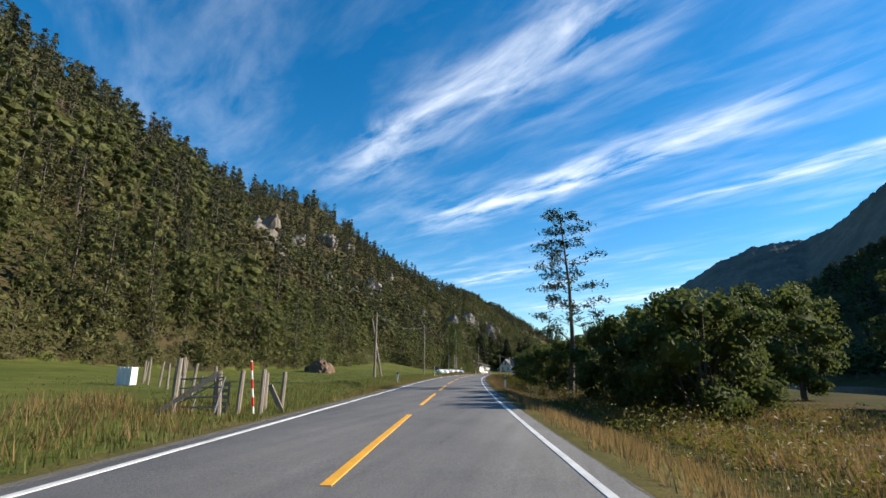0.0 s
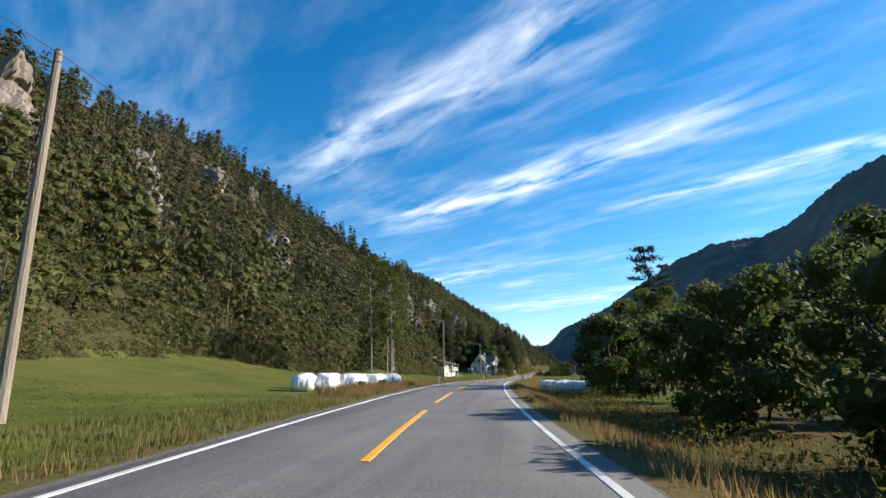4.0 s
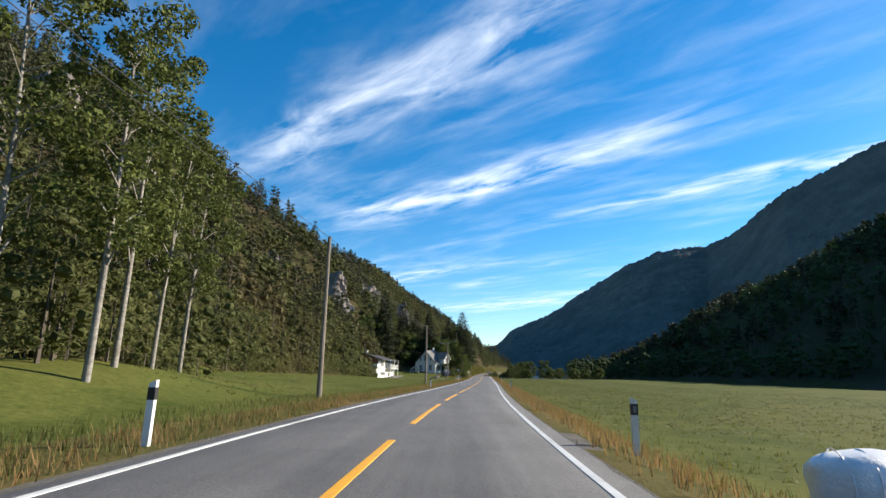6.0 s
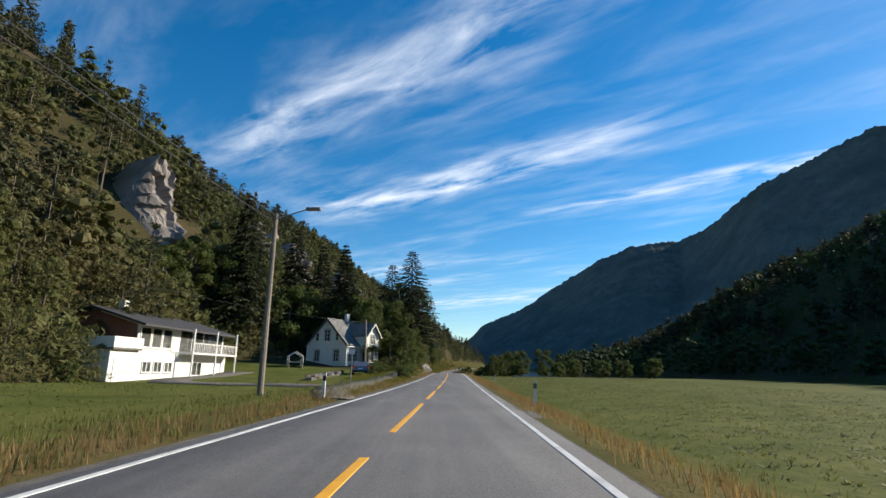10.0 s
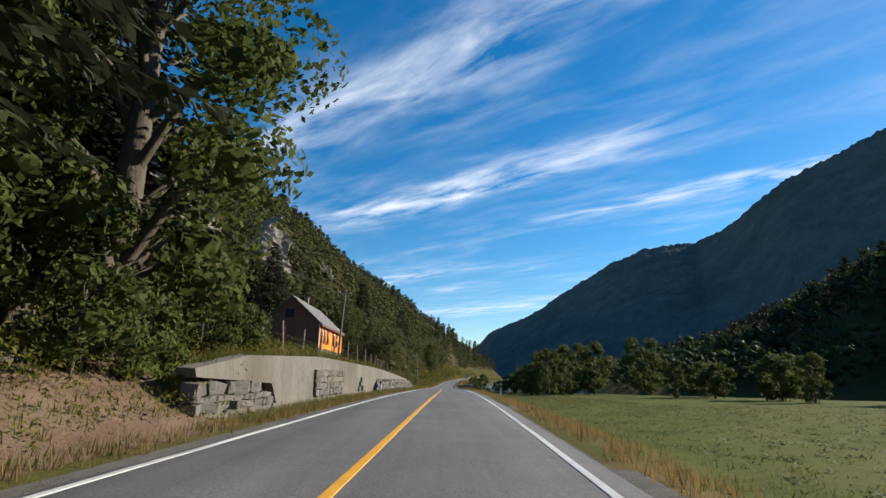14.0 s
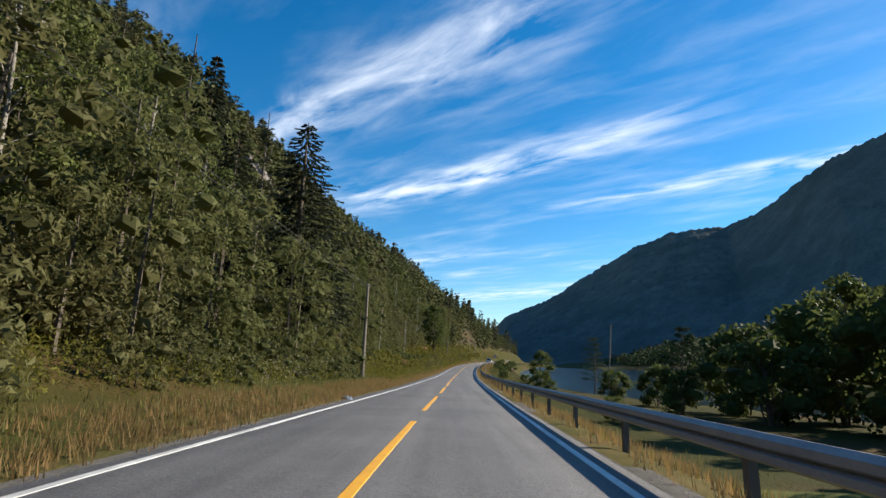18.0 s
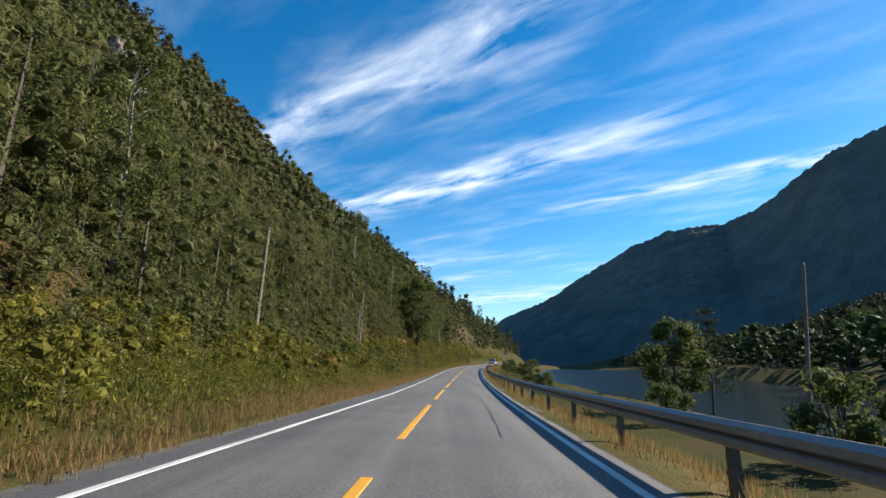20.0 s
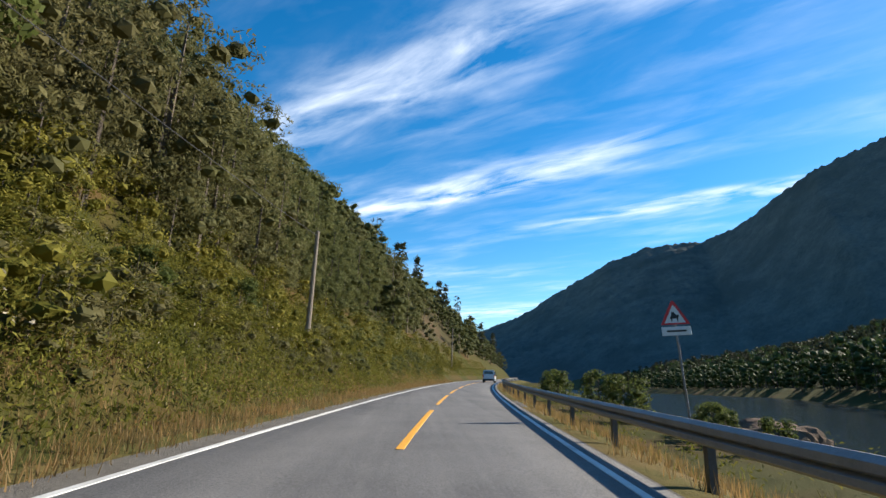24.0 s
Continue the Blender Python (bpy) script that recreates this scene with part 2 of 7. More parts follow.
HILL_LEAF = mat("hillside_leaves", (0.075, 0.09, 0.032), (0.165, 0.172, 0.062), 0.10, 0.7, 0, 0.5, island=0.16, leafy=0.42, c3=(0.15, 0.13, 0.06), spec=0.12)
HILL_NEEDLE = mat("hillside_needles", (0.045, 0.052, 0.027), (0.09, 0.092, 0.046), 0.13, 0.7, 0, 0.5, island=0.16, leafy=0.25, spec=0.1)
# leaf green darkened, the far bank's shade put into the colour
SHADE_LEAF = mat("shade_toned_leaves", (0.03, 0.055, 0.018), (0.07, 0.10, 0.03), 0.08, 0.65, 0, 0.6, island=0.3, leafy=0.25, spec=0.1)
BRIGHT_LEAF = mat("sunny_shrub_leaves", (0.115, 0.12, 0.02), (0.225, 0.198, 0.038), 0.4, 0.7, 0, 2, island=0.4, leafy=0.35, spec=0.1)
STRAW = mat("dry_grass", (0.30, 0.19, 0.075), (0.17, 0.125, 0.048), 0.5, 0.8, 0, 4, island=0.3, leafy=0.45)
BLADE = mat("green_grass", (0.09, 0.108, 0.022), (0.165, 0.16, 0.04), 0.5, 0.7, 0, 4, island=0.3, leafy=0.45)
MOWN = mat("mown_grass", (0.12, 0.14, 0.045), (0.21, 0.20, 0.085), 0.4, 0.7, 0, 4, island=0.3, leafy=0.4)
SEED = mat("seed_heads", (0.42, 0.36, 0.24), (0.55, 0.5, 0.4), 0.5, 0.8, 0, 4, island=0.3, leafy=0.3)
WEED = mat("weeds", (0.085, 0.098, 0.016), (0.19, 0.175, 0.034), 0.4, 0.7, 0, 3, island=0.4, leafy=0.4, spec=0.1)
WHITE_WOOD = mat("white_boards", (0.72, 0.71, 0.67), (0.8, 0.79, 0.76), 1.5, 0.6, 0.15, 30, stretch=(1, 1, 0.3), c3=(0.66, 0.64, 0.58))
ORANGE_WOOD = mat("orange_boards", (0.80, 0.255, 0.016), (0.88, 0.31, 0.026), 1.5, 0.6, 0.15, 30, stretch=(0.3, 0.3, 2), c3=(0.72, 0.23, 0.02))
BARE_WOOD = mat("grey_wood", (0.17, 0.14, 0.11), (0.30, 0.26, 0.215), 3, 0.85, 0.6, 30, stretch=(1, 1, 0.15))
RED_PAINT = mat("dark_red_paint", (0.17, 0.025, 0.02), (0.22, 0.035, 0.03), 3, 0.5, 0.1, 30)
SLATE = mat("slate_roof", (0.115, 0.112, 0.108), (0.21, 0.203, 0.19), 2, 0.75, 0.5, 12, rnd=0.2, c3=(0.2, 0.19, 0.16))
DARK_ROOF = mat("dark_roof", (0.035, 0.035, 0.04), (0.06, 0.06, 0.062), 2, 0.7, 0.4, 12)
STEEL = mat("galvanised_steel", (0.2, 0.2, 0.205), (0.31, 0.31, 0.315), 3, 0.62, 0.15, 25, metal=0.25, c3=(0.25, 0.24, 0.23))
DARK_STEEL = mat("dark_steel", (0.08, 0.08, 0.085), (0.14, 0.14, 0.14), 3, 0.6, 0.2, 25, metal=0.5)
BALE_FILM = mat("white_film", (0.78, 0.79, 0.8), (0.86, 0.86, 0.86), 2.0, 0.35, 0.5, 6)
WHITE_PLASTIC = mat("white_plastic", (0.75, 0.75, 0.74), (0.82, 0.82, 0.8), 3, 0.5, 0.1, 30)
BLACK_PLASTIC = mat("black_plastic", (0.02, 0.02, 0.02), (0.035, 0.035, 0.035), 3, 0.5, 0.1, 30)
RED_SIGN = mat("red_sign", (0.6, 0.02, 0.02), (0.66, 0.03, 0.03), 3, 0.45, 0, 30)
CURTAIN = mat("curtain", (0.7, 0.68, 0.64), (0.8, 0.79, 0.75), 3, 0.9, 0.1, 30)
# near-black colour stands in for the shade of unlit rooms and openings
ROOM_SHADE = mat("room_shade_black", (0.02, 0.02, 0.022), (0.035, 0.033, 0.03), 3, 0.9, 0, 30)
RUBBER = mat("tyre_rubber", (0.015, 0.015, 0.015), (0.03, 0.03, 0.03), 3, 0.8, 0.2, 30)
SILVER = mat("silver_car_paint", (0.55, 0.57, 0.6), (0.6, 0.62, 0.64), 3, 0.3, 0, 30, metal=0.2)
BLUE_CAR = mat("blue_grey_car_paint", (0.13, 0.16, 0.21), (0.16, 0.19, 0.24), 3, 0.35, 0, 30, metal=0.1)
LIGHT_RED = mat("tail_light_red", (0.5, 0.01, 0.015), (0.6, 0.02, 0.02), 3, 0.2, 0, 30)
TAR = mat("tar_seal", (0.035, 0.035, 0.037), (0.06, 0.06, 0.062), 4, 0.7, 0.3, 30)
SOIL = mat("bare_soil", (0.11, 0.062, 0.028), (0.20, 0.115, 0.05), 1.2, 0.95, 1.0, 8, spec=0.05)


def glass_mat():
    m = bpy.data.materials.new("window_glass")
    m.use_nodes = True
    bs = m.node_tree.nodes["Principled BSDF"]
    bs.inputs["Base Color"].default_value = (0.9, 0.95, 0.95, 1)
    bs.inputs["Roughness"].default_value = 0.03
    bs.inputs["Transmission Weight"].default_value = 1.0
    bs.inputs["IOR"].default_value = 1.45
    return m


GLASS = glass_mat()

# ---------------------------------------------------------------- mesh helpers
def mesh_np(name, verts, faces, mats, mat_index=None, smooth=False):
    """A mesh from arrays: verts (n, 3), faces (m, k) of one size."""
    verts, faces = np.asarray(verts, np.float32), np.asarray(faces, np.int32)
    me = bpy.data.meshes.new(name)
    k = faces.shape[1]
    me.vertices.add(len(verts))
    me.vertices.foreach_set("co", verts.ravel())
    me.loops.add(faces.size)
    me.loops.foreach_set("vertex_index", faces.ravel())
    me.polygons.add(len(faces))
    me.polygons.foreach_set("loop_start", np.arange(len(faces), dtype=np.int32) * k)
    me.polygons.foreach_set("loop_total", np.full(len(faces), k, np.int32))
    for m in mats if isinstance(mats, (list, tuple)) else [mats]:
        me.materials.append(m)
    if mat_index is not None:
        me.polygons.foreach_set("material_index", np.asarray(mat_index, np.int32))
    me.polygons.foreach_set("use_smooth", np.full(len(faces), smooth))
    me.update(calc_edges=True)
    me.validate()
    return me


def part(name, bm, material, parent=None, label="", smooth=False):
    """Links a bmesh as one mesh object under a thing or a part."""
    me = bpy.data.meshes.new(name)
    bm.to_mesh(me)
    bm.free()
    me.materials.append(material)
    if smooth:
        me.polygons.foreach_set("use_smooth", np.full(len(me.polygons), True))
    ob = new(name, me)
    if parent:
        ob.parent = parent
    if label:
        ob["label"] = label
    return ob


def link(name, me, parent=None, label=""):
    ob = new(name, me)
    if parent:
        ob.parent = parent
    if label:
        ob["label"] = label
    return ob


def thing(name, label, category, m=None, group="", kind=""):
    ob = new(name)
    ob.empty_display_size = 0.2
    if m is not None:
        ob.matrix_world = m
    return tagged(ob, label, category, group, kind)


def box(bm, x0, y0, z0, x1, y1, z1, bevel=0.0):
    r = bmesh.ops.create_cube(bm, size=1.0)["verts"]
    for v in r:
        v.co = Vector((x0 + (v.co.x + 0.5) * (x1 - x0), y0 + (v.co.y + 0.5) * (y1 - y0), z0 + (v.co.z + 0.5) * (z1 - z0)))
    if bevel:
        es = list({e for v in r for e in v.link_edges})
        bmesh.ops.bevel(bm, geom=es, offset=bevel, segments=1, affect="EDGES")
    return bm


def bx(*a, bevel=0.0):
    return box(bmesh.new(), *a, bevel=bevel)


def tube(bm, p0, p1, r0, r1=None, n=8):
    """A tapered round bar from p0 to p1."""
    p0, p1 = Vector(p0), Vector(p1)
    r1 = r0 if r1 is None else r1
    q = (p1 - p0).to_track_quat("Z", "Y")
    rings = []
    for p, r in ((p0, r0), (p1, r1)):
        rings.append([bm.verts.new(p + q @ Vector((r * math.cos(a), r * math.sin(a), 0))) for a in (i * 2 * math.pi / n for i in range(n))])
    for i in range(n):
        bm.faces.new((rings[0][i], rings[0][(i + 1) % n], rings[1][(i + 1) % n], rings[1][i]))
    bm.faces.new(rings[0][::-1])
    bm.faces.new(rings[1])
    return bm


def prism(bm, poly, a, b, axis="y"):
    """A closed prism: the polygon (u, v) swept along an axis from a to b."""
    def at(u, v, w):
        return {"y": (u, w, v), "x": (w, u, v), "z": (u, v, w)}[axis]
    lo = [bm.verts.new(at(u, v, a)) for u, v in poly]
    hi = [bm.verts.new(at(u, v, b)) for u, v in poly]
    n = len(poly)
    for i in range(n):
        bm.faces.new((lo[i], lo[(i + 1) % n], hi[(i + 1) % n], hi[i]))
    bm.faces.new(lo[::-1])
    bm.faces.new(hi)
    bmesh.ops.recalc_face_normals(bm, faces=bm.faces)
    return bm


# ---------------------------------------------------------------- the road's line
V = 21.8
LANE = [(0, 1.43), (109, 1.4), (174, 1.3), (349, 1.32), (370, 1.18), (392, 1.04), (458, 1.02), (523, 0.85)]   # how far the driven line lies beside the centre line
_pt = np.array([(t * V, x, y) for t, x, y, *_ in PATH])


def _line():
    s = np.arange(0, 523.3, 1.0)
    x, y = np.interp(s, _pt[:, 0], _pt[:, 1]), np.interp(s, _pt[:, 0], _pt[:, 2])
    k = np.hanning(17)
    k /= k.sum()

    def soft(a):
        e = 8
        a = np.concatenate([2 * a[0] - a[e:0:-1], a, 2 * a[-1] - a[-2:-e - 2:-1]])
        return np.convolve(a, k, "valid")
    x, y = soft(x), soft(y)
    head0 = math.atan2(x[1] - x[0], y[1] - y[0])
    back = np.arange(-700, 0, 1.0)
    bxx, byy = x[0] + math.sin(head0) * back, y[0] + math.cos(head0) * back
    h = math.atan2(x[-1] - x[-4], y[-1] - y[-4])
    fx, fy, fs = [], [], []
    px, py = x[-1], y[-1]
    for i in range(1, 3200):
        turn = 0.085 if i < 130 else (0.0 if i < 220 else (-0.05 if i < 420 else 0.0))
        h += radians(turn)
        px, py = px + math.sin(h), py + math.cos(h)
        fx.append(px), fy.append(py), fs.append(s[-1] + i)
    return np.concatenate([back, s, fs]), np.concatenate([bxx, x, fx]), np.concatenate([byy, y, fy])


_S, _X, _Y = _line()
_H = np.unwrap(np.arctan2(np.gradient(_X, _S), np.gradient(_Y, _S)))
_H = np.convolve(np.pad(_H, 6, mode="edge"), np.ones(13) / 13, "valid")
_HF = np.convolve(np.pad(_H, 200, mode="edge"), np.ones(401) / 401, "valid")


_RZ = np.convolve(np.pad(np.interp(_S, _pt[:, 0], [r[3] - 1.2 for r in PATH]) + np.clip(_S - 523.2, 0, 160) * 0.022, 9, mode="edge"), np.ones(19) / 19, "valid")


def rise(s):
    """How far the road climbs or falls on its way."""
    return np.interp(s, _S, _RZ)


def world(s, d, z=0.0):
    """The place s metres along the road and d metres to its right, as an array."""
    s, d, z = np.broadcast_arrays(np.asarray(s, float), np.asarray(d, float), np.asarray(z, float))
    h, hf = np.interp(s, _S, _H), np.interp(s, _S, _HF)
    x, y = np.interp(s, _S, _X), np.interp(s, _S, _Y)
    near = np.clip(d, -90, 90)
    far = d - near
    near = near - lerp(LANE, s)
    return np.stack([x + near * np.cos(h) + far * np.cos(hf), y - near * np.sin(h) - far * np.sin(hf), z + rise(s)], -1)


def heading(s):
    return float(np.degrees(np.interp(s, _S, _H)))


def lerp(table, s):
    return np.interp(s, [r[0] for r in table], [r[1] for r in table])


def wob(x, y, f, seed=0.0):
    """Cheap smooth noise of arrays, about -1 to 1."""
    a = np.sin(x * f * 1.0 + y * f * 0.7 + seed) + np.sin(x * f * -1.7 + y * f * 1.3 + seed * 2.1 + 1.3) + np.sin(x * f * 2.9 + y * f * -2.3 + seed * 0.7 + 4.1) * 0.6
    return a / 2.6


# ground: foot of the left hill (distance, height), the slope above it, the river on the other side
FOOT_D = [(-400, 45), (0, 42), (40, 34), (75, 24), (105, 27), (140, 28), (165, 23), (190, 26), (250, 26), (285, 30), (300, 24), (325, 30), (350, 34), (395, 30), (414, 27), (424, 14), (450, 11), (480, 11.5), (496, 12), (516, 10.4), (540, 9.6), (700, 9.5), (2500, 12)]
FOOT_Z = [(-400, 2.5), (40, 1.7), (56, 0.7), (100, 1.6), (138, 3.0), (146, 2.0), (157, 1.1), (180, 1.4), (228, 1.0), (240, 0.5), (256, 0.0), (270, 0.3), (283, 1.4), (296, 3.0), (330, 5.0), (350, 6.2), (395, 6.4), (414, 5.8), (424, 2.2), (450, 2.3), (480, 2.8), (496, 3.3), (516, 4.6), (540, 5.2), (700, 5), (2500, 6)]
NEAR_Z = [(-400, 0.3), (60, 0.3), (110, 0.05), (150, 0.0), (230, 0.1), (262, 0.25), (278, 0.45), (286, 0.85), (300, 1.4), (314, 1.3), (318, 1.5), (328, 1.92), (345, 1.86), (360, 1.64), (380, 1.25), (388, 0.75), (394, 0.5), (430, 0.5), (460, 0.9), (496, 1.5), (516, 2.0), (540, 2.3), (2500, 2.5)]
CREST_D = [(-400, 164), (60, 162), (120, 162), (180, 163), (240, 146), (300, 143), (350, 130), (400, 106), (450, 90), (500, 79), (560, 85), (640, 100), (760, 129), (900, 169), (1400, 250), (2600, 436)]
CREST_Z = [(-400, 112), (60, 112), (120, 112), (180, 97), (240, 100), (300, 112), (350, 86), (400, 75), (450, 72), (500, 73), (560, 81), (640, 76), (760, 90), (900, 110), (1400, 170), (2600, 240)]
BANK_R = [(-400, 12), (100, 40), (150, 70), (250, 80), (330, 60), (370, 40), (410, 27), (450, 13), (600, 13), (800, 16), (2600, 30)]
RIVER_W = [(-400, 30), (300, 34), (450, 46), (700, 60), (2600, 60)]
RCREST_Z = [(-700, 106), (0, 112), (200, 114), (350, 120), (420, 117), (500, 106), (600, 78), (760, 60), (950, 46), (1200, 38), (2600, 30)]
WATER_Z = -2.6


def ground(s, d):
    """Height of the ground at s along the road and d to its right."""
    s, d = np.broadcast_arrays(np.asarray(s, float), np.asarray(d, float))
    w = world(s, d)
    X, Y = w[..., 0], w[..., 1]
    z = np.zeros(s.shape)
    # left side
    a = -d
    fd, fz, nz = lerp(FOOT_D, s), lerp(FOOT_Z, s), lerp(NEAR_Z, s)
    cd, cz = lerp(CREST_D, s), lerp(CREST_Z, s)
    nd_ = 6.5
    verge = np.interp(np.clip((a - 3.2) / (nd_ - 3.2), 0, 1), [0, 0.35, 1], [0, 0.08, 1.0])
    walled = (s > 317.5) & (s < 388.5)
    zl = nz * np.where(walled, np.clip((a - 4.78) / 0.25, 0, 1), verge)
    t = np.clip((a - nd_) / np.maximum(fd - nd_, 0.5), 0, 1)
    steep = np.clip((s - 322) / 14.0, 0, 1) * np.clip((424 - s) / 16.0, 0, 1)
    zl = zl + (fz - nz) * (t * t * (1.6 - 0.6 * t) * (1 - steep) + t * (1.5 - 0.5 * t) * steep)
    h = np.clip((a - fd) / (cd - fd), 0, 1.0)
    zl = zl + (cz - fz) * (h ** 0.93) + (wob(X, Y, 0.06) * 3.0 + wob(X, Y, 0.021, 2.0) * 6.0) * np.clip(h * 5, 0, 1) * (1 - 0.5 * h)
    zl = zl + np.clip((a - cd), 0, 400) * 0.18
    # the grassy rise under the birches
    zl = zl + 1.3 * np.exp(-((s - 150) / 9.0) ** 2 - ((a - 13.5) / 4.5) ** 2)
    # right side
    bd, rw = lerp(BANK_R, s), lerp(RIVER_W, s)
    vr = np.clip((d - 3.4) / 3.0, 0, 1)
    zr = -0.7 * vr * vr * (3 - 2 * vr)
    drop = np.clip((d - bd) / 4.0, 0, 1)
    rise = np.clip((d - bd - rw) / 5.0, 0, 1)
    zr = zr - 3.2 * drop + 4.2 * rise
    rz, rf = lerp(RCREST_Z, s), bd + rw + 25.0
    g = np.clip((d - rf) / 200.0, 0, 1)
    zr = zr + rz * g ** 1.05 + wob(X, Y, 0.02, 5.0) * 5 * np.clip(g * 4, 0, 1)
    z = np.where(d < 0, zl, zr)
    z = z + (wob(X, Y, 0.35, 3.0) * 0.05 + wob(X, Y, 1.1, 1.0) * 0.02) * np.clip((np.abs(d) - 3.4) / 1.5, 0, 1)
    # the sheet lies below the road's own body
    return np.where(np.abs(d) < 3.35, -0.06, z)


def place(s, d, z=None, turn=0.0, sink=0.0):
    """The pose of a thing that stands at (s, d): its y runs along the road, x to the right, turned by so many degrees."""
    w = world(s, d)
    zz = (float(ground(s, d)) - sink if z is None else z) + float(rise(s))
    return pose(float(w[0]), float(w[1]), zz, 0, 0, -heading(s) + turn)

# ---------------------------------------------------------------- ground, road, river, mountains
def sheet(name, ss, dd, zf, mats, zone=None, smooth=True):
    S, D = np.meshgrid(ss, dd, indexing="ij")
    v = world(S, D, zf(S, D)).reshape(-1, 3)
    n, m = len(ss), len(dd)
    i = np.arange((n - 1) * m).reshape(n - 1, m)[:, :-1].ravel()
    f = np.stack([i, i + m, i + m + 1, i + 1], 1)[:, ::-1]
    mi = None
    if zone is not None:
        sc, dc = (S[:-1, :-1] + S[1:, 1:]) / 2, (D[:-1, :-1] + D[1:, 1:]) / 2
        mi = zone(sc, dc).ravel()
    return mesh_np(name, v, f, mats, mi, smooth)


def zones(s, d):
    """Which cover lies where: 0 meadow, 1 verge, 2 forest floor, 3 bank grass, 4 haze-toned far forest, 5 gravel."""
    w = world(s, d)
    jit = wob(w[..., 0], w[..., 1], 0.5, 2.0)
    out = np.zeros(s.shape, int)
    out[(np.abs(d) < 5.6 + jit * 0.6)] = 1
    out[(d < 0) & (s < 108) & (d < -3.9 + jit * 0.3)] = 0
    out[(d < 3.5 + jit * 0.05) & (d > -3.3)] = 5
    fd = lerp(FOOT_D, s)
    out[(d < 0) & (-d > fd + jit)] = 2
    out[(d < 0) & (s > 286.5) & (s < 317) & (-d > 3.9 + jit * 0.3) & (-d < 40)] = 2
    out[(d < 0) & (s > 297 + jit * 2) & (s < 318) & (-d > 3.8 + jit * 0.3) & (-d < 7.4)] = 6
    out[(d < 0) & (s > 297) & (s < 316) & (-d >= 7.4) & (-d < 13)] = 0
    out[(d < 0) & (s > 392) & (-d > 3.7) & (-d < fd + 2)] = 3
    out[(d < 0) & (s > 325) & (s <= 392) & (-d > 4.6) & (-d < fd)] = 3
    bd, rw = lerp(BANK_R, s), lerp(RIVER_W, s)
    out[(d > 0) & (d > bd - 2)] = 3
    out[(d > 0) & (d > bd + rw + 6)] = 2
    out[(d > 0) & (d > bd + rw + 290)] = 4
    out[(d > 0) & (s > 402) & (d > 5.2 + jit)] = 3
    out[(d > 0) & (s < 116) & (d > 5.2 + jit)] = 3
    return out


g_s = np.concatenate([np.arange(-650, -40, 20), np.arange(-40, 660, 2.5), np.arange(660, 1000, 12), np.arange(1000, 2700, 50)]).astype(float)
g_d = np.concatenate([-np.geomspace(900, 60, 26), -np.arange(57, 16, -1.0), -np.arange(16, 5.4, -0.7), np.array([-5.05, -4.78, -4.3, -3.7]), np.linspace(-3.35, 3.35, 5), np.arange(3.7, 16, 0.7), np.arange(16, 60, 2.0), np.geomspace(60, 1000, 30)])
tagged(link("ground", sheet("ground", g_s, g_d, ground, [MEADOW, VERGE, FLOOR, BANK, HAZE_FOREST, GRAVEL, EARTH], zones)),
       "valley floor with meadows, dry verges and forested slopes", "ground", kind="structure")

# road: a body with edges, crowned a little
r_s = np.concatenate([np.arange(-120, 640, 2.0), np.arange(640, 1000, 6.0)]).astype(float)
r_d = np.array([-3.3, -3.15, -1.5, 0, 1.5, 3.3, 3.45])


def road_z(S, D):
    return np.where((D < -3.2) | (D > 3.4), -0.08, 0.0) + wob(S, D * 0.1, 0.9) * 0.004


road = tagged(link("road", sheet("road", r_s, r_d, road_z, ASPHALT)), "grey worn asphalt two-lane country road", "road", kind="structure")


LEFT_LINE = [(0, -2.85), (400, -2.85), (440, -2.6), (462, -2.3), (485, -2.5), (523, -2.8), (700, -2.8)]


def strip(name, s0, s1, d, half, material, step=2.0, shift=None):
    ss = np.linspace(s0, s1, max(2, int((s1 - s0) / step) + 1))
    me = sheet(name, ss, np.array([d - half - 0.006, d - half, d + half, d + half + 0.006]), lambda S, D: np.where(np.abs(D - d) > half + 0.003, 0.0, 0.009) + wob(S, D * 0.1, 0.9) * 0.004, material, smooth=False)
    if shift:
        co = world(np.repeat(ss, 4), np.repeat(lerp(shift, ss), 4) + np.tile([-half - 0.006, -half, half, half + 0.006], len(ss)), np.tile([0.0, 0.009, 0.009, 0.0], len(ss)) + np.repeat(wob(ss, 0, 0.9) * 0.004, 4))
        me.vertices.foreach_set("co", co.astype(np.float32).ravel())
        me.update()
    return link(name, me, road)


strip("edge_line", -100, 700, 2.93, 0.056, LINE_WHITE)
strip("edge_line", -100, 700, 0.0, 0.056, LINE_WHITE, shift=LEFT_LINE)
DASH = [(-100, 5.8), (0, 5.8), (44, 9.0), (109, 11.5), (174, 12.4), (262, 12.9), (349, 11.2), (523, 16.0), (900, 16.0)]
for _i in range(-5, 54):
    _a = _i * 12 + float(lerp(DASH, _i * 12))
    strip("centre_line_dash", _a, _a + (11.95 if 286 < _a < 326 else 9.0), 0.0, 0.065, LINE_YELLOW, 3.0)

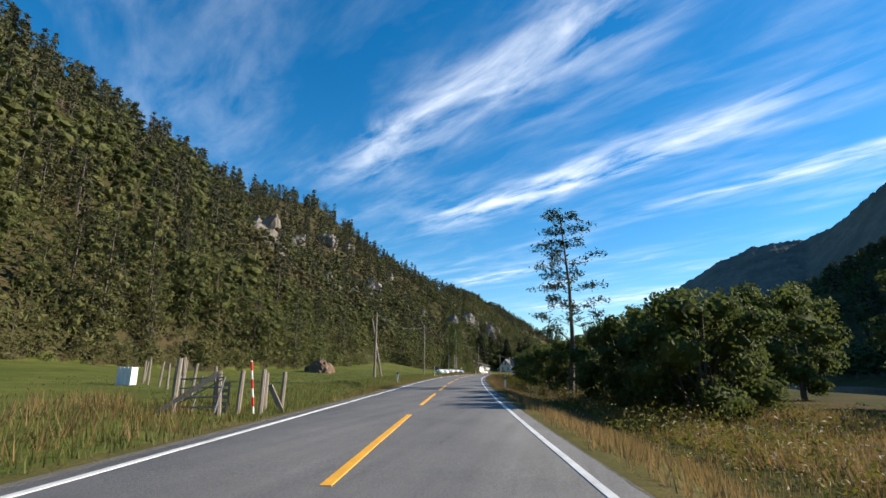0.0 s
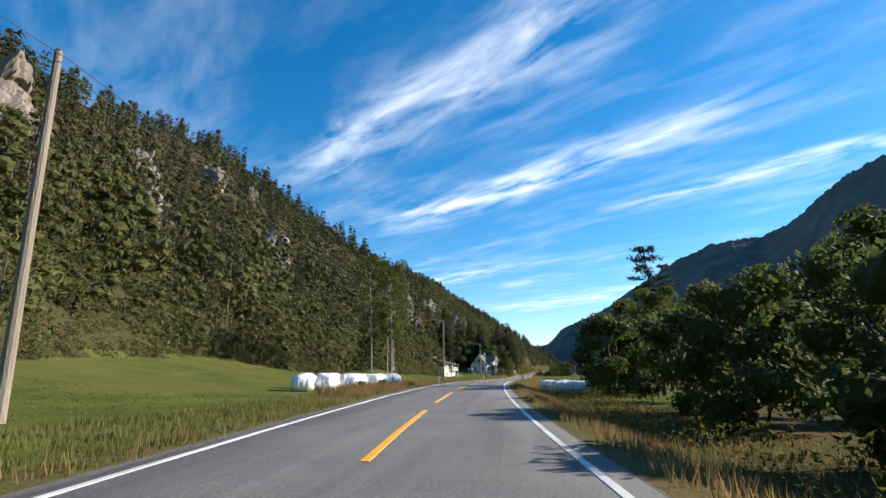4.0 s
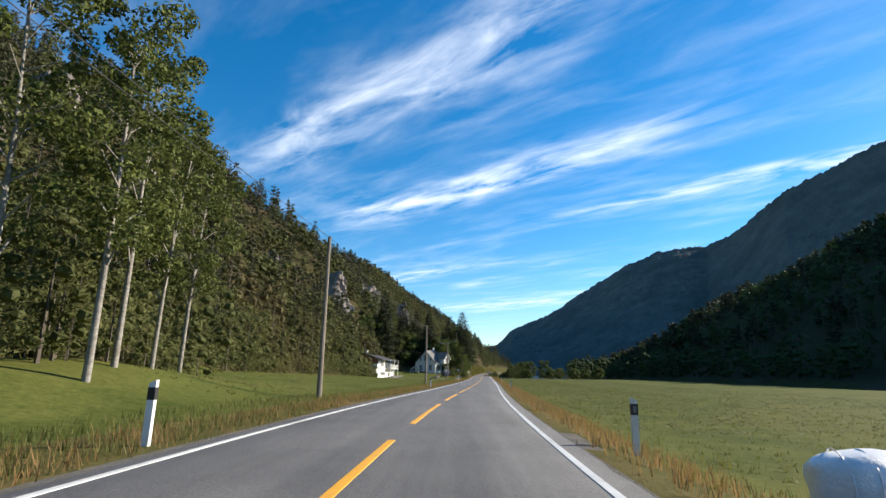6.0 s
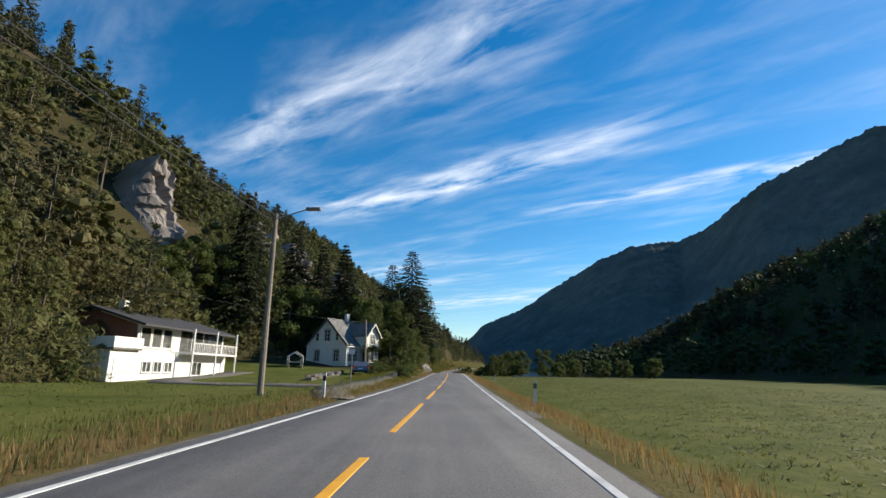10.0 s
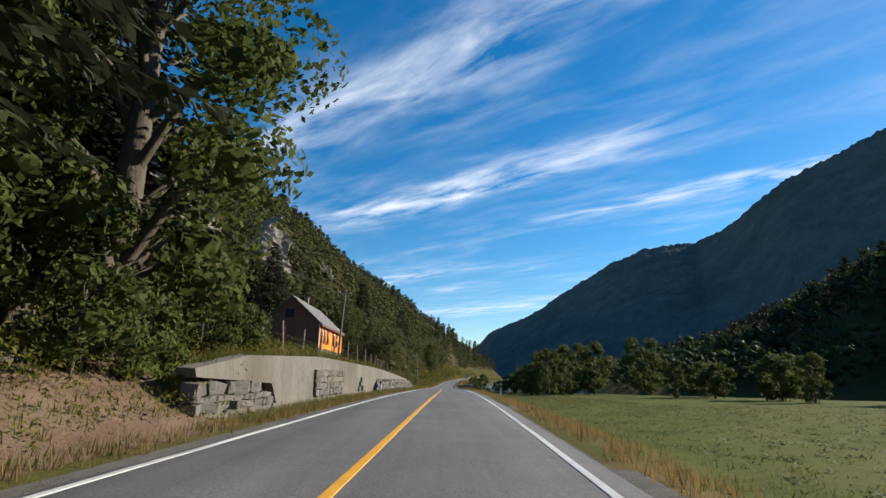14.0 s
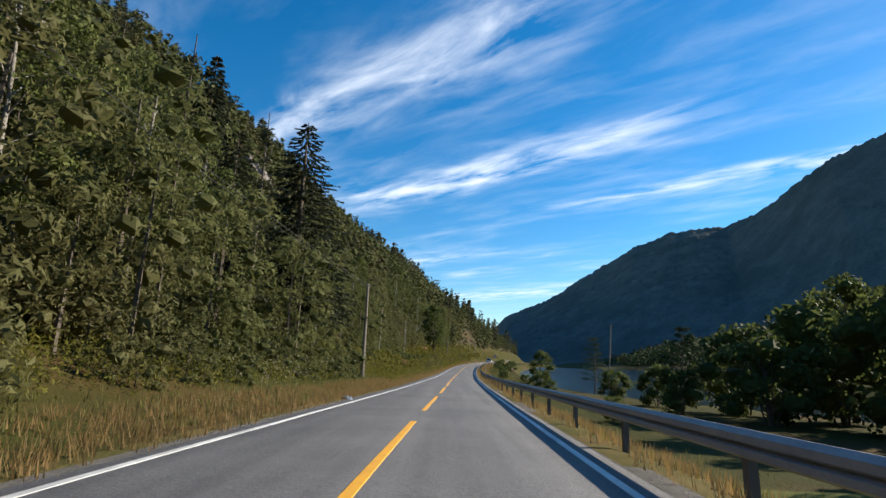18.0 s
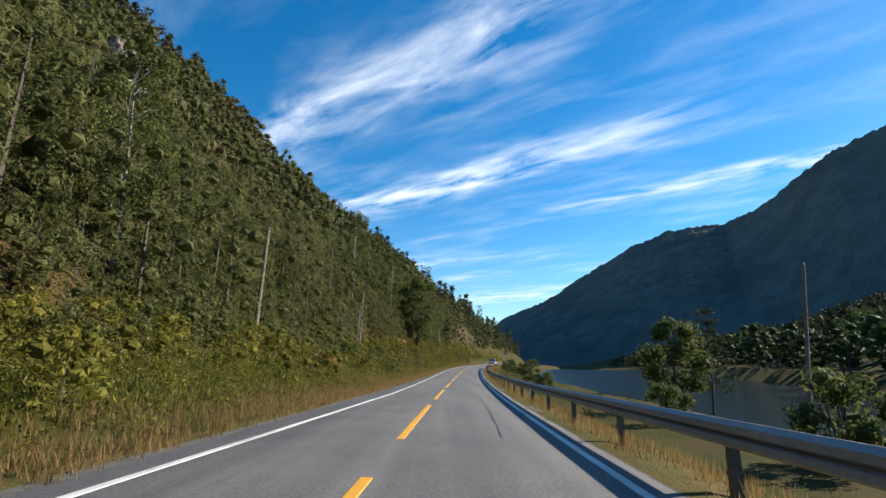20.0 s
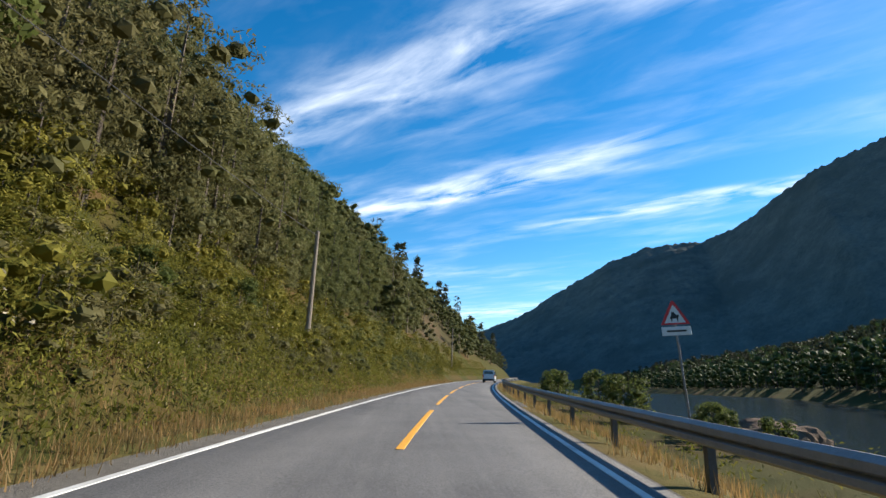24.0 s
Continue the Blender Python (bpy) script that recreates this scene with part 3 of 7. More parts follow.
# sealed cracks in the asphalt: wandering strips of tar
for _a, _b, _c in ((196, 15, 0.72), (268, 18, -1.5), (446, 14, 1.9)):
    _ss = np.arange(_a, _a + _b, 0.5)
    _dd = _c + 0.05 * np.sin(_ss * 0.35 + _a) + 0.02 * np.sin(_ss * 1.7)
    _w = 0.006 + 0.008 * np.abs(np.sin(_ss * 0.9 + _c))
    _z = wob(_ss, 0 * _ss, 0.9) * 0.004 + 0.006
    _v = np.stack([world(_ss, _dd - _w, _z), world(_ss, _dd + _w, _z)], 1).reshape(-1, 3)
    _i = np.arange(len(_ss) - 1) * 2
    link("tar_seam", mesh_np("tar_seam", _v, np.stack([_i, _i + 1, _i + 3, _i + 2], 1), TAR), road, "dark tar-sealed crack")

# river
tagged(link("water", sheet("water", np.concatenate([np.arange(-300, 700, 10), np.arange(700, 2600, 60)]).astype(float), np.linspace(0, 1, 4),
       lambda S, D: np.full(S.shape, WATER_Z), WATER)), "dark calm river below the wooded slope", "river", kind="structure")
_rv = bpy.data.objects["water"].data
_co = []
for _a in np.concatenate([np.arange(-300, 700, 10), np.arange(700, 2600, 60)]).astype(float):
    for _b in np.linspace(0, 1, 4):
        _d0 = float(lerp(BANK_R, _a)) + 1.0
        _co.append(world(_a, _d0 + _b * float(lerp(RIVER_W, _a)), WATER_Z))
_rv.vertices.foreach_set("co", np.array(_co, np.float32).ravel())
_rv.update()


# far mountains: slopes seen beyond the valley's bends, by bearing from a point on the road
def mountain(name, label, bearings, material, cx=60.0, cy=300.0, n=420, rows=110, seed=0.0):
    b = np.array(bearings, float)
    az = np.linspace(b[0, 0], b[-1, 0], n)
    foot, crest, el = (np.interp(az, b[:, 0], b[:, i]) for i in (1, 2, 3))
    t = np.linspace(0, 1.25, rows)
    A, T = np.meshgrid(az, t, indexing="ij")
    R = foot[:, None] + (crest - foot)[:, None] * T
    h = crest * np.tan(np.radians(el))
    rough = np.random.default_rng(int(seed))
    prof = np.where(T <= 1, T ** 1.15, 1 - (T - 1) * 0.6)
    X, Y = cx + np.sin(np.radians(A)) * R, cy + np.cos(np.radians(A)) * R
    Z = h[:, None] * prof + (wob(X, Y, 0.006, seed) * 16 * np.clip((1.02 - T) * 5, 0.25, 1) + wob(X, Y, 0.021, seed + 1) * 5 + rough.uniform(-4.5, 4.5, X.shape)) * np.clip(T * 3, 0, 1) - 6
    m = rows
    i = np.arange((n - 1) * m).reshape(n - 1, m)[:, :-1].ravel()
    f = np.stack([i, i + 1, i + m + 1, i + m], 1)[:, ::-1]
    return tagged(link(name, mesh_np(name, np.stack([X, Y, Z], -1).reshape(-1, 3), f, material, smooth=True)), label, "mountain", kind="structure")


# bearing (degrees right of +y), foot range, crest range, crest elevation
def lane_strip(name, label, pts, half, material):
    """A gravel drive along a line of (s, d) points, laid on the ground."""
    pts = np.array(pts, float)
    n = 60
    t = np.linspace(0, len(pts) - 1, n)
    s, d = np.interp(t, range(len(pts)), pts[:, 0]), np.interp(t, range(len(pts)), pts[:, 1])
    k = np.hanning(9) / np.hanning(9).sum()
    s, d = (np.convolve(np.pad(q, 4, mode="edge"), k, "valid") for q in (s, d))
    ts, td = np.gradient(s), np.gradient(d)
    ln = np.hypot(ts, td)
    off = np.array([-half, -half * 0.95, 0, half * 0.95, half])
    S, D = s[:, None] - (td / ln)[:, None] * off, d[:, None] + (ts / ln)[:, None] * off
    z = ground(S, D) + np.array([-0.05, 0.05, 0.07, 0.05, -0.05])
    i = np.arange((n - 1) * 5).reshape(n - 1, 5)[:, :-1].ravel()
    f = np.stack([i, i + 5, i + 6, i + 1], 1)[:, ::-1]
    return tagged(link(name, mesh_np(name, world(S, D, z).reshape(-1, 3), f, material, smooth=True)), label, "driveway", kind="structure")


lane_strip("driveway_1", "grey gravel driveway up to the farmhouse", [(288, -3.4), (283, -5.6), (277, -6.1), (268, -5.9), (256, -6.0), (246, -5.6), (239, -3.4)], 0.95, GRAVEL)
lane_strip("driveway_2", "gravel yard before the white house", [(250, -6.4), (251, -12), (255, -19), (262, -23), (277, -23)], 1.6, GRAVEL)
mountain("mountain_far", "distant forested mountain ridge, haze toned into its colour",
         [(8, 1800, 3300, 2.2), (14, 1700, 3100, 2.8), (16, 1600, 3000, 3.7), (17.8, 1500, 2900, 5.5), (19.5, 1450, 2800, 6.2), (22.2, 1400, 2700, 7.3), (27, 1300, 2600, 10.3), (31, 1200, 2500, 12.6), (34.5, 1150, 2500, 13.8), (39.8, 1100, 2400, 14.1), (42.5, 1050, 2200, 15.2), (46.2, 1000, 2000, 17.8), (48, 950, 1900, 18.9), (54.5, 900, 1900, 21.0), (57.5, 900, 1900, 22.1), (62, 900, 1900, 20), (70, 900, 1900, 15), (78, 900, 1900, 10), (110, 900, 1900, 7)], HAZE_FOREST, seed=2.0)
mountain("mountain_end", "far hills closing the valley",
         [(-30, 3000, 4200, 5.0), (0, 3000, 4200, 4.2), (14, 3000, 4200, 3.4), (24, 3000, 4200, 4.0), (60, 3000, 4200, 4.0)], HAZE_FOREST, n=240, rows=60, seed=6.0)

# ---------------------------------------------------------------- trees
rng = np.random.default_rng(7)


def leaf_quads(centres, size, rs, flat=0.0, long=1.7, facing=None, loose=0.75):
    """Small rhombic leaves or sprays at the centres, turned at random; size may vary with each."""
    n = len(centres)
    a = rs.normal(size=(n, 3))
    a[:, 2] *= 1 - flat
    b = rs.normal(size=(n, 3))
    b[:, 2] *= 1 - flat
    if facing is not None:
        # leaves look outwards from their clump, loosely
        k = facing + rs.normal(size=(n, 3)) * loose * 0.58
        k /= np.linalg.norm(k, axis=1, keepdims=True) + 1e-9
        a -= k * (a * k).sum(1, keepdims=True)
        b = np.cross(k, a)
    a /= np.linalg.norm(a, axis=1, keepdims=True) + 1e-9
    b -= a * (a * b).sum(1, keepdims=True)
    b /= np.linalg.norm(b, axis=1, keepdims=True) + 1e-9
    sz = np.broadcast_to(np.asarray(size, float), (n,))[:, None] * rs.uniform(0.6, 1.3, (n, 1))
    p = np.stack([centres - a * sz * long * 0.5, centres + b * sz * 0.5 + a * sz * 0.1, centres + a * sz * long * 0.5, centres - b * sz * 0.5 - a * sz * 0.1], 1)
    return p.reshape(-1, 3), np.arange(n * 4).reshape(-1, 4)


def crown_points(n, rs, h, r, base, lobes=9, hollow=0.55, top=1.0):
    """Points in an uneven crown: clumps about branch ends, denser outwards, with gaps between."""
    k = lobes
    zt = 0.05 + 0.92 * (np.arange(k) + rs.uniform(0.1, 0.9, k)) / k
    zt = zt - 0.4 * np.clip(zt - 0.78, 0, 1)
    ang = np.arange(k) * 2.4 + rs.uniform(-0.4, 0.4, k)
    prof = np.sin(np.pi * np.clip(zt * 0.86 + 0.1, 0, 1)) ** 0.7
    rad = r * prof * rs.uniform(0.45, 0.85, k)
    c = np.stack([np.cos(ang) * rad, np.sin(ang) * rad, base + zt * (h - base) * top], 1)
    cr = r * rs.uniform(0.32, 0.58, k) * (0.6 + 0.4 * prof) * (9 / k) ** 0.35
    which = rs.integers(0, k, n)
    d = rs.normal(size=(n, 3))
    d /= np.linalg.norm(d, axis=1, keepdims=True)
    q = hollow + (1 - hollow) * rs.uniform(0, 1, (n, 1)) ** 0.7
    pts = c[which] + d * q * cr[which][:, None] * np.array([1, 1, 0.8])
    pts[:, 2] = np.minimum(pts[:, 2], h)
    return pts, c, d, cr


_G = (1 + 5 ** 0.5) / 2
ICO_V = np.array([(-1, _G, 0), (1, _G, 0), (-1, -_G, 0), (1, -_G, 0), (0, -1, _G), (0, 1, _G), (0, -1, -_G), (0, 1, -_G), (_G, 0, -1), (_G, 0, 1), (-_G, 0, -1), (-_G, 0, 1)]) / math.hypot(1, _G)
ICO_F = np.array([(0, 11, 5), (0, 5, 1), (0, 1, 7), (0, 7, 10), (0, 10, 11), (1, 5, 9), (5, 11, 4), (11, 10, 2), (10, 7, 6), (7, 1, 8), (3, 9, 4), (3, 4, 2), (3, 2, 6), (3, 6, 8), (3, 8, 9), (4, 9, 5), (2, 4, 11), (6, 2, 10), (8, 6, 7), (9, 8, 1)])


def inner_foliage(c, cr, rs, share):
    """The dense leafy inside of each clump, rough and out of sight behind the outer leaves."""
    v = [ICO_V * rs.uniform(0.7, 1.15, (12, 1)) * r * share * np.array([1, 1, 0.8]) + q for q, r in zip(c, cr)]
    return np.concatenate(v), np.concatenate([ICO_F + 12 * i for i in range(len(v))])


def limb_mesh(trunk, limbs, n=7):
    """Trunk: list of (x, y, z, r); limbs: list of such lists. One mesh."""
    V_, F_ = [], []
    for k, poly in enumerate([trunk] + limbs):
        m = n if k == 0 else 4
        base = len(V_)
        for x, y, z, r in poly:
            for i in range(m):
                a = i * 2 * math.pi / m
                V_.append((x + r * math.cos(a), y + r * math.sin(a), z))
        for j in range(len(poly) - 1):
            for i in range(m):
                F_.append((base + j * m + i, base + j * m + (i + 1) % m, base + (j + 1) * m + (i + 1) % m, base + (j + 1) * m + i))
    return V_, F_


def make_broadleaf(name, seed, h, r, base, leaves, leaf, bark, leafmat, lobes=11, trunk_r=0.16, stems=1, core=0.0):
    rs = np.random.default_rng(seed)
    pts, c, out, cr = crown_points(leaves, rs, h, r, base, lobes)
    v, f = leaf_quads(pts, leaf, rs, facing=out, loose=1.1)
    if core:
        iv, jf = inner_foliage(c, cr, rs, core)
        f = np.concatenate([f[:, [0, 1, 2]], f[:, [0, 2, 3]], jf + len(v)])
        v = np.concatenate([v, iv])
    lean = rs.uniform(-0.05, 0.05, 2) * h
    tr = [(lean[0] * t * t, lean[1] * t * t, h * 0.86 * t - 0.3, trunk_r * (1.25 - 1.1 * t) + 0.015) for t in (0, 0.06, 0.3, 0.6, 1.0)]
    limbs = []
    for i in range(len(c)):
        t0 = np.clip((c[i][2] - r * 0.45) / (h * 0.86), 0.12, 0.9)
        p0 = np.array([lean[0] * t0 * t0, lean[1] * t0 * t0, h * 0.86 * t0])
        p1 = c[i]
        mid = (p0 + p1) / 2 + np.array([0, 0, 0.12 * r])
        q = trunk_r * (1.1 - t0) * 0.55
        limbs.append([(*p0, q + 0.02), (*mid, q * 0.6 + 0.015), (*p1, 0.012)])
    for i in range(stems - 1):
        a = rs.uniform(0, 6.28)
        limbs.append([(0.3 * math.cos(a), 0.3 * math.sin(a), -0.3, trunk_r * 0.8), (r * 0.3 * math.cos(a), r * 0.3 * math.sin(a), h * 0.4, trunk_r * 0.55), (r * 0.5 * math.cos(a), r * 0.5 * math.sin(a), h * 0.8, 0.02)])
    tv, tf = limb_mesh(tr, limbs)
    return mesh_np(name + "_trunk", tv, tf, bark, smooth=True), mesh_np(name + "_crown", v, f, leafmat)


def spruce_points(rs, h, r, whorls, per, base=0.06):
    """Drooping sprays along whorls of branches."""
    P, Sz = [], []
    for w in range(whorls):
        t = (w + rs.uniform(-0.3, 0.3)) / whorls
        z = h * (base + (1 - base) * t)
        rr = r * (1 - t) ** 0.8 * rs.uniform(0.82, 1.15) + 0.12
        nb = max(5, int(11 * (1 - t) + 4))
        for b in range(nb):
            a = b * 2 * math.pi / nb + rs.uniform(-0.3, 0.3) + w
            ln = rr * rs.uniform(0.65, 1.15)
            for k in range(per):
                u = math.sqrt((k + rs.uniform(0.1, 0.9)) / per)
                P.append((math.cos(a) * ln * u + rs.normal() * 0.08 * r, math.sin(a) * ln * u + rs.normal() * 0.08 * r, z - ln * 0.32 * u + rs.normal() * 0.05 * r + 0.1 * r * u * u))
                Sz.append(0.65 + 0.5 * (1 - u))
    return np.array(P), np.array(Sz)


def make_spruce(name, seed, h, r, whorls=34, per=6, leaf=0.5, needles=None, base=0.05, taper=0.9, stem=0.018):
    """A cone of whorled branches; each branch carries side sprays in a herring-bone that hang at the tips."""
    rs = np.random.default_rng(seed)
    P0, P1, W, limbs = [], [], [], []
    for w in range(whorls):
        t = (w + rs.uniform(-0.25, 0.25)) / whorls
        z = h * (base + (1 - base) * t)
        rr = r * (1 - t) ** taper * (0.86 + 0.22 * (w % 3 == 0)) + 0.15
        nb = max(6, int(9 * (1 - t) + 6))
        for b in range(nb):
            a = b * 2 * math.pi / nb + rs.uniform(-0.25, 0.25) + w * 1.7
            ln = rr * rs.uniform(0.72, 1.12)
            drop = ln * rs.uniform(0.22, 0.42)
            if b % 3 == 0:
                limbs.append([(0, 0, z, 0.035), (math.cos(a) * ln * 0.9, math.sin(a) * ln * 0.9, z - drop * 0.85, 0.008)])
            for k in range(per):
                u = 0.2 + 0.8 * (k + rs.uniform(0.2, 0.9)) / per
                p = np.array([math.cos(a) * ln * u, math.sin(a) * ln * u, z - drop * u + 0.12 * ln * u * u])
                for side in (-1, 1):
                    q = a + side * rs.uniform(0.35, 0.95)
                    ls = leaf * (0.55 + 0.7 * (1 - abs(u - 0.6))) * (0.45 + 0.55 * (1 - t)) * rs.uniform(0.8, 1.3)
                    P0.append(p)
                    P1.append(p + np.array([math.cos(q), math.sin(q), -rs.uniform(0.25, 0.9)]) * ls)
                    W.append(ls * rs.uniform(0.16, 0.26))
    P0, P1, W = np.array(P0), np.array(P1), np.array(W)[:, None]
    ax = P1 - P0
    b = np.cross(ax, rs.normal(size=ax.shape) + np.array([0, 0, 1.2]))
    b /= np.linalg.norm(b, axis=1, keepdims=True) + 1e-9
    m = P0 + ax * 0.45
    v = np.stack([P0, m + b * W, P1, m - b * W], 1).reshape(-1, 3)
    f = np.arange(len(v)).reshape(-1, 4)
    tr = [(0, 0, h * t - 0.3 * (t == 0), stem * h * (1 - t) + 0.02) for t in (0, 0.05, 0.4, 0.75, 1.0)]
    tv, tf = limb_mesh(tr, limbs)
    return mesh_np(name + "_trunk", tv, tf, BARK, smooth=True), mesh_np(name + "_crown", v, f, needles or NEEDLE)


def make_pine(name, seed, h, r, base, n=2600, leaf=0.3, layers=9):
    rs = np.random.default_rng(seed)
    P, limbs = [], []
    for w in range(layers):
        t = w / (layers - 1)
        z = base + (h - base) * t
        for b in range(3):
            a = w * 2.1 + b * 2.1 + rs.uniform(-0.5, 0.5)
            ln = r * (1 - 0.62 * t) * rs.uniform(0.55, 1.1)
            tip = np.array([math.cos(a) * ln, math.sin(a) * ln, z + ln * 0.08])
            limbs.append([(0, 0, z - 0.2 * ln, 0.06 * (1.2 - t)), (*(tip * np.array([0.55, 0.55, 1]) - np.array([0, 0, 0.05 * ln])), 0.035), (*tip, 0.012)])
            m = n // (layers * 3)
            u = rs.uniform(0.45, 1.05, (max(5, m // 26), 1))
            c = np.array([0, 0, z - 0.2 * ln]) * (1 - u) + tip * u + rs.normal(size=(len(u), 3)) * np.array([0.22, 0.22, 0.10]) * r * 0.5
            q = c[rs.integers(0, len(c), m)]
            P.append(q + rs.normal(size=(m, 3)) * np.array([0.16, 0.16, 0.09]) * r * 0.42)
    v, f = leaf_quads(np.concatenate(P), leaf, rs, flat=0.2, long=3.2)
    tr = [(0.02 * h * math.sin(4 * t), 0.012 * h * math.cos(5 * t), h * t - 0.3 * (t == 0), 0.016 * h * (1 - 0.85 * t)) for t in (0, 0.05, 0.3, 0.6, 0.85, 1.0)]
    tv, tf = limb_mesh(tr, limbs)
    return mesh_np(name + "_trunk", tv, tf, BARK, smooth=True), mesh_np(name + "_crown", v, f, PINE)


def tree_thing(name, meshes, label, category="tree", group=""):
    e = thing(name, label, category, group=group)
    link("trunk", meshes[0], e)
    link("crown", meshes[1], e)
    return e


def scatter(name, label, templates, S, D, scale, material_list, sink=0.2, category="forest", zf=None):
    """One joined mesh of many trees: template arrays (verts, faces, material) set down at (S, D), turned at random."""
    rs = np.random.default_rng(len(name) * 7 + len(S))
    z = (ground(S, D) if zf is None else zf(S, D)) - sink
    base = world(S, D, z)
    which = rs.integers(0, len(templates), len(S))
    VV, FF, MM, off = [], [], [], 0
    for k, (tv, tf, tm) in enumerate(templates):
        sel = np.where(which == k)[0]
        if not len(sel):
            continue
        a = rs.uniform(0, 6.283, len(sel))
        sc = scale[sel] if hasattr(scale, "__len__") else np.full(len(sel), scale)
        wx = sc * rs.uniform(0.85, 1.2, len(sel))
        ca, sa = np.cos(a)[:, None], np.sin(a)[:, None]
        x = (tv[None, :, 0] * ca - tv[None, :, 1] * sa) * wx[:, None] + base[sel, 0][:, None]
        y = (tv[None, :, 0] * sa + tv[None, :, 1] * ca) * wx[:, None] + base[sel, 1][:, None]
        zz = tv[None, :, 2] * sc[:, None] + base[sel, 2][:, None]
        VV.append(np.stack([x, y, zz], -1).reshape(-1, 3))
        nv = len(tv)
        FF.append((tf[None] + (np.arange(len(sel)) * nv)[:, None, None]).reshape(-1, tf.shape[1]) + off)
        MM.append(np.tile(tm, len(sel)))
        off += nv * len(sel)
    me = mesh_np(name, np.concatenate(VV), np.concatenate(FF), material_list, np.concatenate(MM))
    return tagged(link(name, me), label, category, kind="stuff")


def template(kind, seed, quads, leaf=1.05, core=0.66, lobes=8):
    """A cheap tree of unit-ish size (metres), as arrays for scatter: leaves of material 0 or 1, trunk of material 2."""
    rs = np.random.default_rng(seed)
    c = None
    if kind == "broad":
        h, r = rs.uniform(8, 11), rs.uniform(2.4, 3.2)
        pts, c, out, cr = crown_points(quads, rs, h, r, h * 0.10, lobes, 0.7)
        v, f = leaf_quads(pts, leaf, rs, facing=out)
        m, tr = 0, [(0, 0, -0.5, 0.16), (0.1, 0, h * 0.8, 0.04)]
    elif kind == "shrub":
        h, r = rs.uniform(3.5, 5.0), rs.uniform(1.8, 2.6)
        pts, c, out, cr = crown_points(quads, rs, h, r, 0.1, lobes, 0.7)
        v, f = leaf_quads(pts, leaf, rs, facing=out)
        m, tr = 0, [(0, 0, -0.5, 0.08), (0.1, 0, h * 0.7, 0.03)]
    elif kind == "spruce":
        h, r = rs.uniform(13, 17), rs.uniform(2.2, 2.9)
        p, sz = spruce_points(rs, h, r, 13, max(2, quads // 115))
        v, f = leaf_quads(p, leaf * sz, rs, flat=0.35, long=1.9)
        m, tr = 1, [(0, 0, -0.5, 0.2), (0, 0, h, 0.03)]
    else:
        h, r = rs.uniform(11, 14), rs.uniform(1.6, 2.2)
        pts, c, out, cr = crown_points(quads, rs, h, r, h * 0.32, 13, 0.35)
        v, f = leaf_quads(pts, leaf, rs, flat=0.2, long=2.0)
        core = core * 0.8
        m, tr = 1, [(0, 0, -0.5, 0.19), (0.15, 0.1, h * 0.95, 0.05)]
    # three-cornered sprays: half the cost of rhombi
    v = v.reshape(-1, 4, 3)[:, :3].reshape(-1, 3)
    f = np.arange(len(v)).reshape(-1, 3)
    if c is not None and core:
        iv, jf = inner_foliage(c, cr, rs, core)
        f = np.concatenate([f, jf + len(v)])
        v = np.concatenate([v, iv])
    tv, tf = limb_mesh(tr, [], 4)
    tf = [t for q in tf for t in ((q[0], q[1], q[2]), (q[0], q[2], q[3]))]
    allv = np.concatenate([v, np.array(tv)])
    allf = np.concatenate([f, np.array(tf) + len(v)])
    return allv, allf, np.concatenate([np.full(len(f), m), np.full(len(tf), 2)])


# rock faces on the hillside: (s, d, width, height)
CLIFFS = [(146, -77, 20, 15), (232, -99, 13, 10), (166, -64, 12, 8), (182, -62, 9, 8), (195, -94, 19, 12), (247, -95, 10, 9), (221, -70, 14, 12), (268, -60, 9, 7), (275, -81, 8, 8), (294, -50, 10, 15), (356, -56, 24, 20), (408, -60, 28, 21), (431, -47, 20, 15), (499, -50, 12, 11), (479, -58, 13, 9), (509, -50, 11, 7)]


def clear_of_cliffs(s, d):
    ok = ~((s > 394) & (s < 410) & (d > -31.2) & (d < -12.5))
    for cs, cd, w, h in CLIFFS:
        ok &= ~((s < cs + w * 0.5) & (s > cs - w * 0.5 - h * 0.6) & (d > cd + 1) & (d < cd + h * 0.62 + 3.5))
    return ok


def spread(n, s0, s1, d_of, rs):
    """Random (s, d) between two bounds in d that follow s."""
    s = s0 + (s1 - s0) * (rs.permutation(n) + rs.uniform(0, 1, n)) / n
    lo, hi = d_of(s)
    return s, lo + (hi - lo) * rs.uniform(0, 1, n)


rs_ = np.random.default_rng(3)
_edge = [template("broad", 60 + i, 780, 0.26, 0.52, 15) for i in range(4)] + [template("shrub", 70 + i, 520, 0.21, 0.5, 10) for i in range(3)] + [template("spruce", 77, 1000, 0.4)]
_front = [template("shrub", 180 + i, 1600, 0.155, 0.4) for i in range(3)] + [template("broad", 190 + i, 2400, 0.17, 0.4, 14) for i in range(2)]
_close = [template("broad", 80 + i, 1900, 0.19, 0.42, 15) for i in range(4)] + [template("shrub", 90, 620, 0.26), template("spruce", 93, 1000, 0.38)]
_mid = [template("broad", i, 280, 0.38, 0.74, 11) for i in range(7)] + [template("pine", 11, 420, 0.30), template("pine", 15, 420, 0.30), template("spruce", 12, 720, 0.5)]
_near = [template("broad", i, 150, 0.55, 0.72, 8) for i in range(4)] + [template("pine", 11, 190, 0.42), template("pine", 13, 190, 0.42), template("spruce", 12, 330, 0.9), template("spruce", 14, 330, 0.9)]
